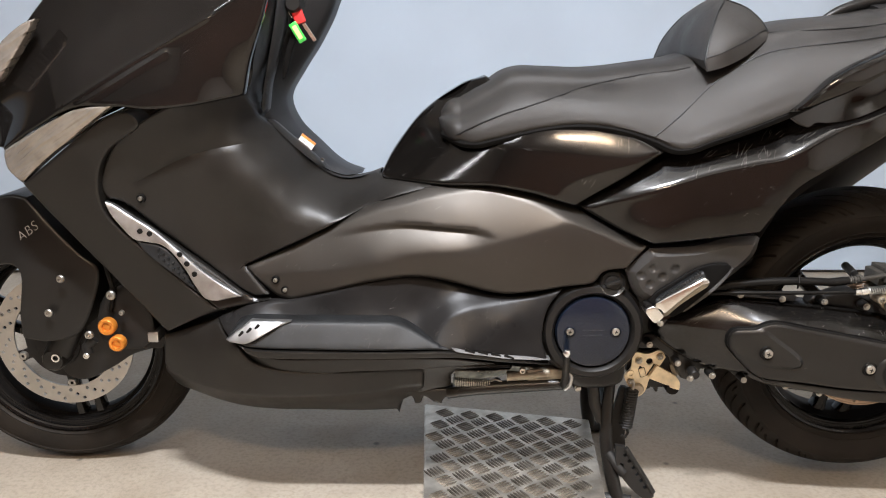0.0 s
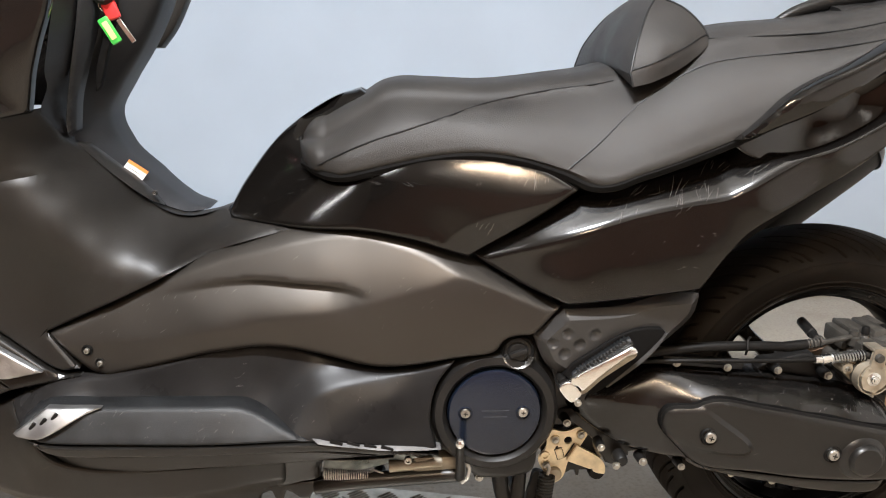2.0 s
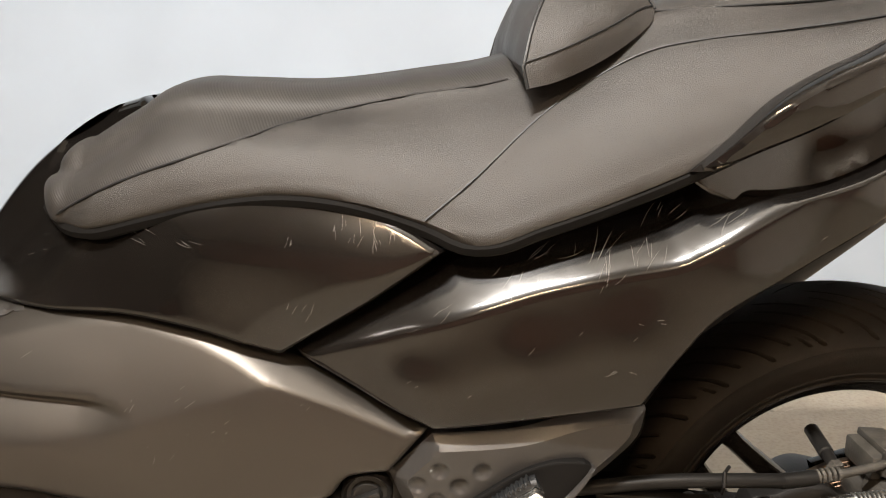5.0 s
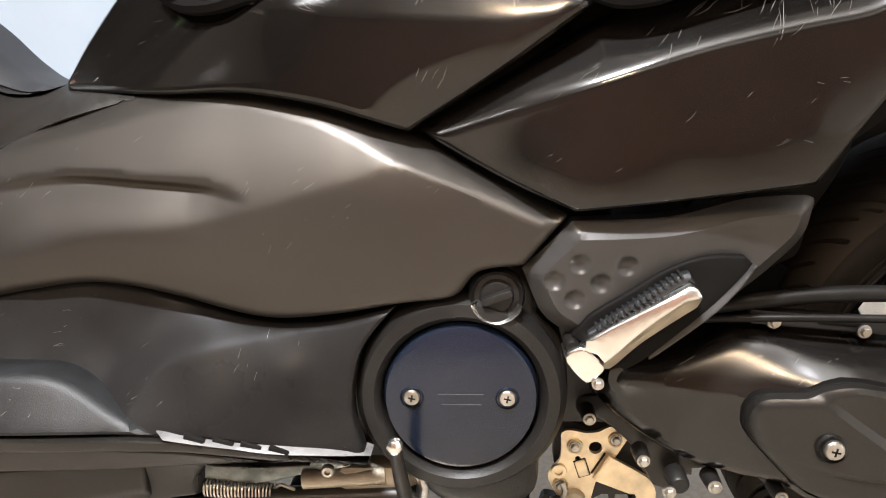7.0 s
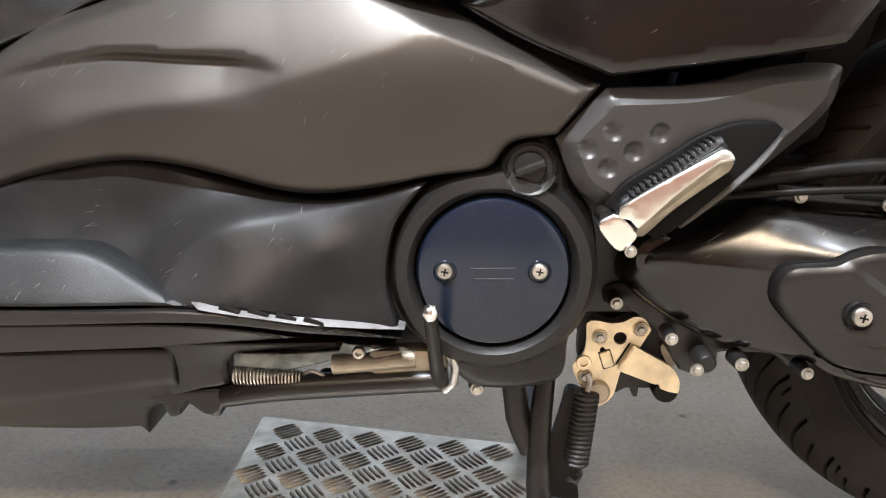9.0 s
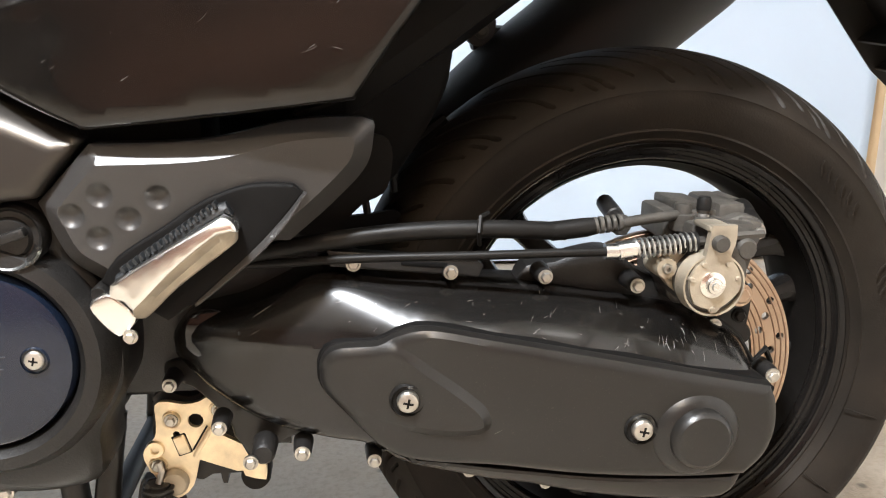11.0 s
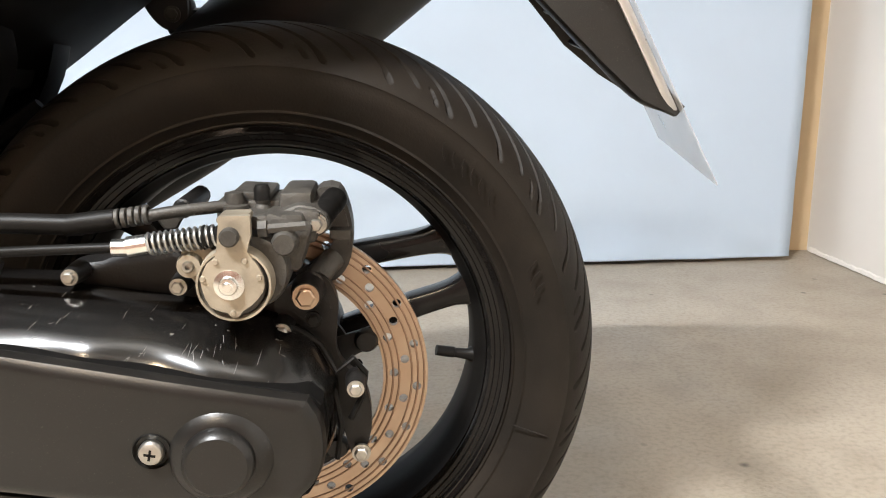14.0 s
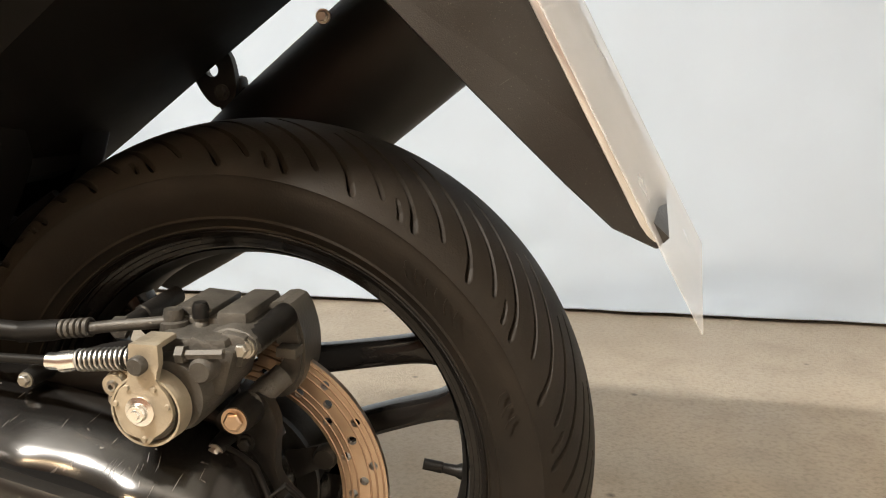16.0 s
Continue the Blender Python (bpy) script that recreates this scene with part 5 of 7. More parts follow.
def wheel(name, cx, cz, R, width, rim_r, swept, first, spread, disc_y, disc_r, disc_in, disc_mat, grooves, label):
    w = new(name)
    w.location = (cx, MID, cz)
    w.parent = scooter
    tagged(w, label)
    inv = Matrix.Translation((-cx, -MID, -cz))

    def sub(nm, bm, mat, lab="", **k):
        return part(nm, moved(bm, inv), mat, w, lab, **k)
    hw = min(width * 0.325, 0.056)
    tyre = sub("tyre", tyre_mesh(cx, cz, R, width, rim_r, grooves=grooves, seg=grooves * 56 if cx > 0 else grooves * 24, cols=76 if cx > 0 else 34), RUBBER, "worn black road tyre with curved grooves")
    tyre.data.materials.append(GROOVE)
    o = rim_r
    prof = [(o + 0.004, -hw - 0.012), (o + 0.009, -hw - 0.009), (o + 0.008, -hw - 0.004), (o + 0.0015, -hw - 0.003), (o - 0.0005, -hw), (o - 0.007, -hw + 0.001), (o - 0.010, -hw + 0.007), (o - 0.012, -hw + 0.018), (o - 0.017, -hw * 0.5), (o - 0.019, -0.012), (o - 0.019, 0)]
    prof = prof + [(r, -y) for r, y in reversed(prof[:-1])]
    back = [(r - 0.004, y * 0.96) for r, y in reversed(prof)]
    sub("rim", lathe_mesh(prof + back, (cx, MID, cz), 120, closed=True), RIMBLACK, "gloss black cast rim")
    sub("rim_well", lathe_mesh([(r - 0.0047, y * 0.96) for r, y in prof[6:-6]], (cx, MID, cz), 120), WELL, "dull black inner face of the rim")
    for k in range(3):
        ang = radians(first + 120 * k)
        if swept:
            turn = 120 * k
            for path, half in ((((-0.01, 0.062), (0.030, 0.0765), (0.0713, 0.0838), (0.1355, 0.0949), (0.158, 0.0995), (0.172, 0.103)), (0.014, 0.0125, 0.0115, 0.0120, 0.021, 0.038)),
                               (((0.030, 0.000), (0.070, 0.0155), (0.1116, 0.0305), (0.1582, 0.0450), (0.176, 0.0500), (0.190, 0.054)), (0.014, 0.0125, 0.0115, 0.0115, 0.021, 0.036))):
                c, n = math.cos(radians(turn)), math.sin(radians(turn))
                sub("spoke", cast_spoke_mesh([(cx + p * c - q * n, cz + p * n + q * c) for p, q in path], half, MID - 0.010, 0.016), RIMBLACK)
            continue
        for s in (-1, 1):
            ox, oz = -math.sin(ang) * s * spread, math.cos(ang) * s * spread
            sub("spoke", spoke_mesh(cx + ox, cz + oz, ang, 0.03, o - 0.022, 0.0105, 0.0090, MID - 0.012, MID - 0.010, 0.014), GLOSS)
    sub("hub", lathe_mesh([(0.012, -0.075), (0.045, -0.07), (0.055, -0.045), (0.06, 0.0), (0.055, 0.045), (0.045, 0.07), (0.012, 0.075)], (cx, MID, cz), 40), CASTING)
    sub("brake_disc", disc_mesh(cx, cz, MID + disc_y, disc_in, disc_r, 20), disc_mat, "drilled steel brake disc")
    return w, sub


RX, RZ = 0.826, 0.315
rear_wheel, rsub = wheel("rear_wheel", RX, RZ, 0.290, 0.178, 0.200, True, 24, 0.025, -0.095, 0.1300, 0.0925, COPPERY, 30, "rear wheel with black cast spokes")
FX, FZ, FY = -0.797, 0.275, 0.072
front_wheel, fsub = wheel("front_wheel", FX, FZ, 0.275, 0.116, 0.200, False, 40, 0.021, -0.040, 0.1450, 0.106, DISC, 24, "front wheel with drilled brake disc")
front_wheel.location.y += FY

# ---- frame core that fills the inside ----
part("frame_core", merged(box_mesh(-0.42, 0.52, MID - 0.10, MID + 0.10, 0.30, 0.50, 0.02), box_mesh(0.06, 0.42, MID - 0.05, MID + 0.05, 0.48, 0.73, 0.02), box_mesh(0.36, 0.60, MID - 0.10, MID + 0.10, 0.54, 0.72, 0.03)), CORE, scooter)
FENDER = [(-1.0, 0.511, 0.03), (-0.919, 0.57, 0.04), (-0.839, 0.597, 0.04), (-0.799, 0.593, 0.045, 1), (-0.757, 0.545, 0.055), (-0.702, 0.485, 0.06), (-0.668, 0.451, 0.06), (-0.684, 0.383, 0.065), (-0.716, 0.327, 0.07), (-0.771, 0.31, 0.075), (-0.826, 0.317, 0.075, 1), (-0.826, 0.364, 0.075), (-0.819, 0.454, 0.07), (-0.881, 0.457, 0.06), (-0.983, 0.402, 0.05), (-1.049, 0.375, 0.04)]
panel("front_fender", FENDER, SATIN, scooter, "satin black front fender with pale letters", thick=0.20, both=False)
TAILG = [(0.963, 0.691, 0.116, 1), (1.022, 0.633, 0.115), (1.075, 0.581, 0.114), (1.120, 0.540, 0.112), (1.150, 0.5275, 0.112, 1), (1.111, 0.609, 0.113), (1.066, 0.689, 0.113, 1), (1.049, 0.728, 0.113, 1), (0.93, 0.734, 0.113, 1)]
guard = panel("rear_mudguard", TAILG, MATTE, scooter, "matte black rear mudguard", thick=0.010, both=False)
part("tyre_hugger", tube_mesh([(0.577, 1.545, 0.493), (0.593, 1.545, 0.507), (0.614, 1.545, 0.522), (0.633, 1.545, 0.537)], [0.010, 0.008, 0.008, 0.005], 8), SHROUD, scooter)


SILVER_W = lambda x, z: float(spline_field(SILVER)(np.array([[x, z]]))[0]) + 0.006
BTIP_W = lambda x, z: float(spline_field(BTIP)(np.array([[x, z]]))[0])
GRIP_W = lambda x, z: float(spline_field(BOARDGRIP)(np.array([[x, z]]))[0])
FENDER_W = lambda x, z: float(spline_field(FENDER)(np.array([[x, z]]))[0])
INNER_W = lambda x, z: float(spline_field(INNER)(np.array([[x, z]]))[0])
# ---- fasteners and trim on the bodywork ----
for x, y, z in ((-0.5385, 1.4085, 0.6115), (-0.309, 1.422, 0.456), (-0.292, 1.421, 0.437)):
    part("screw_well", lathe_mesh([(0.0001, 0.001), (0.0062, 0.0), (0.0076, -0.0012), (0.0085, 0.004)], (x, y, z), 20), DARK, scooter)
    bolt(x, y - 0.0005, z, 0.0042, STEEL, scooter, "socket", "screw", 0.004)
# drilled holes of the aluminium trim and slots of the footboard tip
for x, z in ((-0.540, 0.555), (-0.5237, 0.550), (-0.474, 0.511), (-0.462, 0.494), (-0.450, 0.4745)):
    part("trim_hole", moved(lathe_mesh([(0.0001, 0), (0.0048, 0), (0.0052, 0.002)], (0, 0, 0), 14), pose(x, MID - SILVER_W(x, z) - 0.0012, z)), DARK, scooter)
for k in range(3):
    x, z = -0.356 + k * 0.0142, 0.3835 + k * 0.0058
    slot = box_mesh(-0.0026, 0.0026, -0.0012, 0.003, -0.0065, 0.0065, 0.0022, 3)
    part("tip_slot", moved(slot, pose(x, MID - BTIP_W(x, z) - 0.0008, z, 0, 38, 0)), DARK, scooter)
# studs of the rubber grip pad
for i in range(9):
    for j in range(2):
        x, z = -0.510 + i * 0.0080, 0.521 - i * 0.0085 - j * 0.011
        part("grip_stud", moved(lathe_mesh([(0.0001, -0.002), (0.002, -0.002), (0.003, 0.001)], (0, 0, 0), 8), pose(x, MID - GRIP_W(x, z) - 0.0042, z)), GRIP, scooter)
# ribbed sill behind the footboard
SILL = [(-0.0, 0.363, 0.21, 1), (0.038, 0.36, 0.206), (0.097, 0.35, 0.202), (0.156, 0.337, 0.2), (0.194, 0.325, 0.205, 1), (0.154, 0.33, 0.216), (0.085, 0.34, 0.226), (0.023, 0.352, 0.234, 1)]
SILL_W = lambda x, z: float(spline_field(SILL)(np.array([[x, z]]))[0])
panel("footboard_sill", SILL, SILLM, scooter, thick=0.02, edge=0.003, lift=0.002)
for k in range(4):
    x = 0.047 + k * 0.0235
    v = moved(box_mesh(-0.009, 0.009, -0.001, 0.004, -0.0045 + k * 0.0005, 0.0045 - k * 0.0005, 0.001), pose(x, MID - SILL_W(x, 0.349 - k * 0.0042) - 0.0002, 0.349 - k * 0.0042, 0, 20, 0))
    part("sill_slot", v, DARK, scooter)
STRIP = [(-0.361, 0.365, 0.234, 1), (-0.336, 0.356, 0.236), (-0.243, 0.353, 0.237), (-0.057, 0.352, 0.237), (0.016, 0.35, 0.232), (0.114, 0.334, 0.22), (0.191, 0.317, 0.208, 1), (0.115, 0.325, 0.218), (0.009, 0.339, 0.23), (-0.151, 0.337, 0.232), (-0.292, 0.337, 0.23), (-0.34, 0.343, 0.228)]
panel("lower_trim_strip", STRIP, SATIN, scooter, thick=0.02, edge=0.003)
FLOORTRAY = [(-0.368, 0.344, 0.2, 1), (-0.295, 0.332, 0.215), (-0.153, 0.333, 0.218), (-0.0, 0.332, 0.215), (0.107, 0.317, 0.205, 1), (0.0, 0.308, 0.2), (-0.034, 0.305, 0.2), (-0.155, 0.3, 0.2), (-0.251, 0.296, 0.2), (-0.318, 0.305, 0.2)]
panel("belly_recess", FLOORTRAY, MATTE, scooter, thick=0.02, edge=0.004)

# ---- footpeg and bracket details ----
PEGHOLE = [(0.366, 0.434, 0.196, 1), (0.378, 0.452, 0.196), (0.41, 0.473, 0.196), (0.441, 0.493, 0.196), (0.472, 0.5035, 0.196), (0.502, 0.503, 0.196), (0.5085, 0.497, 0.196), (0.494, 0.4765, 0.196), (0.472, 0.453, 0.196), (0.43, 0.417, 0.196), (0.410, 0.404, 0.196, 1)]
# a black panel set just proud stands in for the recess's shade
panel("peg_recess_shade", PEGHOLE, BLACK, scooter, thick=0.016, edge=0.003, lift=0.0035, both=False)
PEGLIP = [(0.430, 0.414, 0.200), (0.474, 0.4505, 0.204), (0.497, 0.475, 0.204), (0.511, 0.4965, 0.203), (0.5085, 0.497, 0.200), (0.493, 0.4785, 0.200), (0.470, 0.455, 0.199), (0.428, 0.418, 0.197)]
panel("recess_lip", PEGLIP, MATTEGREY, scooter, thick=0.01, edge=0.002, step=0.005, both=False)
footpeg = new("footpeg")
footpeg.parent = scooter
tagged(footpeg, "folded aluminium footpeg with ribbed rubber")
PEGBODY = [(0.3758, 0.4354, 0.214, 1), (0.4552, 0.4852, 0.219, 1), (0.4610, 0.4820, 0.221, 1), (0.4645, 0.4735, 0.222, 1), (0.4520, 0.4730, 0.224, 1), (0.4217, 0.4490, 0.222, 1), (0.3905, 0.4180, 0.218, 1), (0.3846, 0.4241, 0.216, 1)]
panel("peg_body", PEGBODY, BRIGHT, footpeg, "polished aluminium upper face", thick=0.022, edge=0.0025, both=False, step=0.006, back=True)
PEGLOW = [(0.3905, 0.4185, 0.217, 1), (0.4217, 0.4493, 0.221, 1), (0.4520, 0.4733, 0.223, 1), (0.4640, 0.4735, 0.221, 1), (0.4626, 0.4650, 0.214, 1), (0.4217, 0.4325, 0.208, 1), (0.3963, 0.4090, 0.207, 1)]
panel("peg_underside", PEGLOW, PALECAST, footpeg, "rough cast underside", thick=0.012, edge=0.0015, both=False, step=0.006, back=True,
      folds=[([(0.404, 0.424), (0.425, 0.443), (0.452, 0.466)], -0.003, 0.002, 0.001)])
PEGRUB = [(0.3775, 0.4395, 0.204, 1), (0.3868, 0.4470, 0.204, 1), (0.4472, 0.4895, 0.209, 1), (0.4576, 0.4892, 0.210, 1), (0.4608, 0.4837, 0.212, 1), (0.4552, 0.4858, 0.212, 1), (0.3775, 0.4365, 0.208, 1)]
panel("peg_rubber", PEGRUB, GRIP, footpeg, "ribbed black rubber", thick=0.010, edge=0.0015, both=False, step=0.006, back=True)
for k in range(16):
    f = k / 15
    x, z = 0.3850 + 0.0640 * f, 0.4458 + 0.0448 * f
    part("peg_rib", moved(box_mesh(-0.0012, 0.0012, -0.006, 0.006, -0.0022, 0.0024, 0.0006), pose(x, MID - 0.206, z, 0, -35, 0)), GRIP, footpeg)
PEGBASE = [(0.3587, 0.4187, 0.208, 1), (0.3715, 0.4285, 0.208, 1), (0.3770, 0.4275, 0.211, 1), (0.3919, 0.4124, 0.212, 1), (0.3905, 0.4075, 0.211, 1), (0.3771, 0.3961, 0.208, 1)]
panel("peg_hinge", PEGBASE, BRIGHT, footpeg, "", thick=0.03, edge=0.0025, both=False, step=0.006, back=True)
part("peg_pin", lathe_mesh([(0.0001, -0.004), (0.005, -0.004), (0.0065, -0.002), (0.0065, 0.02)], (0.3655, MID - 0.200, 0.4262), 18), DARK, footpeg)
bolt(0.3865, MID - 0.210, 0.3970, 0.0038, STEEL, footpeg)

# oil filler cap grip
part("cap_grip", moved(box_mesh(-0.0135, 0.0135, -0.010, 0.0, -0.0035, 0.0035, 0.002), pose(0.303, MID - 0.1835, 0.465, 0, -20, 0)), CASTING, scooter)
# a polished arc added as the crescent highlight on the cap
part("cap_glint", lathe_mesh([(0.0168, 0.0005), (0.0222, -0.0065), (0.0238, -0.0040)], (0.303, MID - 0.1850, 0.464), 32, arc=(190, 345)), BRIGHT, scooter)
# worn lettering on the engine cover, too faint to read
for k, (a, b, z) in enumerate(((0.252, 0.292, 0.3765), (0.255, 0.290, 0.367))):
    part("faint_mark", box_mesh(a, b, MID - 0.1893, MID - 0.1885, z, z + 0.0006), FAINT, scooter)

# ---- bolts along the swingarm and crankcase ----
ARMFLANGE = [(0.382, 0.334, 0.103, 1), (0.401, 0.34, 0.109), (0.427, 0.325, 0.124), (0.452, 0.317, 0.134), (0.496, 0.312, 0.135), (0.547, 0.306, 0.137), (0.575, 0.286, 0.138), (0.602, 0.271, 0.138, 1), (0.601, 0.261, 0.138), (0.579, 0.266, 0.138), (0.575, 0.261, 0.138), (0.564, 0.26, 0.138), (0.555, 0.266, 0.137), (0.542, 0.276, 0.137), (0.514, 0.278, 0.136), (0.498, 0.278, 0.135, 1), (0.49, 0.277, 0.135, 1), (0.49, 0.27, 0.135, 1), (0.476, 0.27, 0.134), (0.472, 0.259, 0.134), (0.464, 0.255, 0.134), (0.454, 0.259, 0.134), (0.448, 0.271, 0.134), (0.442, 0.278, 0.131), (0.436, 0.294, 0.128), (0.407, 0.315, 0.111), (0.384, 0.318, 0.103)]
panel("arm_flange", ARMFLANGE, SATIN, scooter, thick=0.03, edge=0.004, both=False)
LOCKBOX = [(-0.4, 1.018, -0.24, 1), (-0.206, 1.021, -0.24, 1), (-0.219, 0.973, -0.24), (-0.25, 0.908, -0.24), (-0.278, 0.871, -0.24, 1), (-0.42, 0.87, -0.24, 1)]
panel("far_leg_shield", LOCKBOX, MATTE, scooter, "matte black far edge of the leg shield", thick=0.02, edge=0.01, both=False)
for x, y, z, r in ((0.544, 1.402, 0.434, 0.0044), (0.621, 1.401, 0.426, 0.0044), (0.698, 1.400, 0.421, 0.0044), (0.774, 1.396, 0.413, 0.0046), (0.898, 1.392, 0.332, 0.0048),
                   (0.392, 1.432, 0.325, 0.0044), (0.4365, 1.394, 0.303, 0.0044), (0.5012, 1.391, 0.2795, 0.0047), (0.559, 1.386, 0.2729, 0.0042), (0.845, 1.400, 0.375, 0.005), (0.864, 1.396, 0.403, 0.0072)):
    bolt(x, y, z, r, COPPERY if r > 0.007 else STEEL, scooter)
    part("bolt_lug", lathe_mesh([(0.0001, -0.001), (r * 1.45, -0.001), (r * 1.6, 0.004), (r * 1.8, 0.022)], (x, y + 0.001, z), 20), CASTING, scooter)
for x, z in ((0.637, 0.2605), (0.702, 0.2465), (0.763, 0.241), (0.797, 0.237)):
    bolt(x, MID - 0.175, z, 0.0042, STEEL, scooter)
for x, z in ((0.258, 0.243), (0.185, 0.243), (0.105, 0.240)):
    bolt(x, MID - 0.135, z - 0.004, 0.0048, STEEL, scooter, "hex", "sump_bolt")
    part("bolt_lug", lathe_mesh([(0.0001, -0.001), (0.007, -0.001), (0.0085, 0.004), (0.009, 0.03)], (x, MID - 0.134, z - 0.001), 20), CASTING, scooter)
part("arm_pivot", lathe_mesh([(0.0001, -0.003), (0.018, -0.003), (0.0215, -0.001), (0.023, 0.02)], (0.428, MID - 0.136, 0.372), 28), GLOSS, scooter)
# cable guide strip above the swingarm
GUIDE = [(0.524, 0.4445, 0.157, 1), (0.58, 0.4405, 0.157), (0.643, 0.4345, 0.157, 1), (0.648, 0.430, 0.157), (0.644, 0.421, 0.157, 1), (0.579, 0.4265, 0.157), (0.526, 0.4315, 0.157, 1)]
guide = panel("cable_guide", GUIDE, CASTING, scooter, "dark grey flat cable guide strip", thick=0.01, edge=0.002, both=False)
part("guide_slot", moved(box_mesh(-0.019, 0.019, -0.0006, 0.003, -0.0028, 0.0028, 0.002), pose(0.600, MID - 0.1575, 0.4325, 0, 5, 0)), BLACK, guide)
LUGS = [(0.68, 0.41, 0.135, 1), (0.688, 0.424, 0.135), (0.712, 0.427, 0.135), (0.728, 0.433, 0.135), (0.76, 0.437, 0.135), (0.784, 0.42, 0.135), (0.835, 0.397, 0.135), (0.87, 0.388, 0.135), (0.879, 0.37, 0.135, 1), (0.809, 0.385, 0.135), (0.727, 0.4, 0.135)]
panel("arm_lug_plate", LUGS, CASTING, scooter, thick=0.02, edge=0.006, both=False)

# ---- rear brake ----
brake_hose = part("brake_hose", tube_mesh([(0.42, 1.44, 0.425), (0.50, 1.41, 0.447), (0.58, 1.40, 0.459), (0.65, 1.395, 0.462), (0.712, 1.397, 0.459)], 0.0073, 12), DARK, scooter, "black rubber brake hose")
part("hose_end", tube_mesh([(0.700, 1.397, 0.459), (0.728, 1.397, 0.462), (0.735, 1.397, 0.463)], [0.0078, 0.0078, 0.0070], 14), DARK, brake_hose)
for k in range(5):
    x = 0.736 + k * 0.005
    part("crimp_ring", moved(lathe_mesh([(0.0058, -0.002), (0.0071, -0.0014), (0.0071, 0.0014), (0.0058, 0.002)], (0, 0, 0), 16, axis="x"), pose(x, 1.398, 0.463 + 0.0006 * k, 0, -6, 0)), CALIPER, brake_hose)
part("hose_pipe", tube_mesh([(0.757, 1.398, 0.4645), (0.775, 1.40, 0.467), (0.795, 1.405, 0.468), (0.815, 1.412, 0.469)], 0.0044, 10), CALIPER, brake_hose)
part("hose_clip", tube_mesh([(0.642, 1.392, 0.450), (0.640, 1.384, 0.462), (0.642, 1.390, 0.473), (0.650, 1.400, 0.474)], 0.0018, 6), DARK, scooter)
brake_cable = part("parking_cable", tube_mesh([(0.46, 1.42, 0.430), (0.55, 1.395, 0.440), (0.64, 1.382, 0.444), (0.70, 1.378, 0.446), (0.742, 1.376, 0.447)], 0.0036, 10), DARK, scooter, "black parking brake cable")
part("cable_ferrule", tube_mesh([(0.738, 1.376, 0.447), (0.748, 1.376, 0.447), (0.7485, 1.376, 0.447), (0.762, 1.376, 0.449)], [0.0062, 0.0062, 0.0078, 0.0072], 14, smooth=False), BRIGHT, brake_cable)
part("cable_spring", spring_mesh((0.762, 1.376, 0.449), (0.810, 1.373, 0.4545), 0.0074, 12, 0.0011), ALU, brake_cable)
part("cable_rod", tube_mesh([(0.755, 1.376, 0.449), (0.82, 1.372, 0.456)], 0.0038, 8), CALIPER, brake_cable)
part("cable_boot", lathe_mesh([(0.004, 0.0)] + [(0.0088 if k % 2 else 0.0068, 0.0025 * (k + 1)) for k in range(6)] + [(0.004, 0.017)], (0.795, 1.3735, 0.4535), 16, axis="x"), DARK, brake_cable)

caliper = new("rear_caliper")
caliper.parent = scooter
tagged(caliper, "grey cast rear brake caliper with parking brake")
CALBOD = [(0.823, 0.448, 0.16), (0.824, 0.466, 0.16, 1), (0.838, 0.464, 0.16), (0.851, 0.467, 0.16), (0.86, 0.47, 0.16), (0.87, 0.469, 0.16), (0.881, 0.463, 0.16), (0.882, 0.451, 0.16), (0.869, 0.444, 0.16), (0.862, 0.442, 0.16), (0.856, 0.432, 0.16), (0.845, 0.419, 0.16), (0.837, 0.406, 0.16), (0.816, 0.395, 0.16), (0.802, 0.402, 0.16), (0.8, 0.428, 0.16)]
panel("caliper_body", CALBOD, CALIPER, caliper, thick=0.06, edge=0.004, both=False, step=0.006, back=True)
part("piston_housing", lathe_mesh([(0.0001, -0.034), (0.022, -0.034), (0.024, -0.028), (0.025, 0.03), (0.0001, 0.03)], (0.8195, 1.392, 0.424), 40), CALIPER, caliper)
CALPLATE = [(0.814, 0.471, 0.2, 1), (0.834, 0.471, 0.2, 1), (0.834, 0.457, 0.2), (0.831, 0.447, 0.2), (0.837, 0.438, 0.2), (0.841, 0.428, 0.2), (0.84, 0.419, 0.2), (0.832, 0.41, 0.2), (0.826, 0.406, 0.2), (0.823, 0.402, 0.2), (0.819, 0.401, 0.2), (0.816, 0.405, 0.2), (0.805, 0.409, 0.2), (0.8, 0.422, 0.2), (0.8, 0.431, 0.2), (0.804, 0.439, 0.2), (0.81, 0.444, 0.2), (0.812, 0.456, 0.2)]
part("lever_plate", plate_mesh([(x, z) + ((1,) if len(p) > 3 else ()) for p in CALPLATE for x, z in [p[:2]]], 1.3545, 1.3605), PALECAST, caliper, "pale worn alloy lever plate")
part("plate_hub", lathe_mesh([(0.0001, -0.0085), (0.0028, -0.0085), (0.0034, -0.0072), (0.0055, -0.007), (0.0062, -0.006), (0.0066, -0.003), (0.0102, -0.002), (0.0112, 0.002)], (0.8180, 1.3555, 0.4245), 32), BRIGHT, caliper)
part("hub_rim", lathe_mesh([(0.0215, 0.006), (0.0235, -0.004), (0.0250, -0.004), (0.0262, 0.010)], (0.8205, 1.3605, 0.4235), 44), PALECAST, caliper)
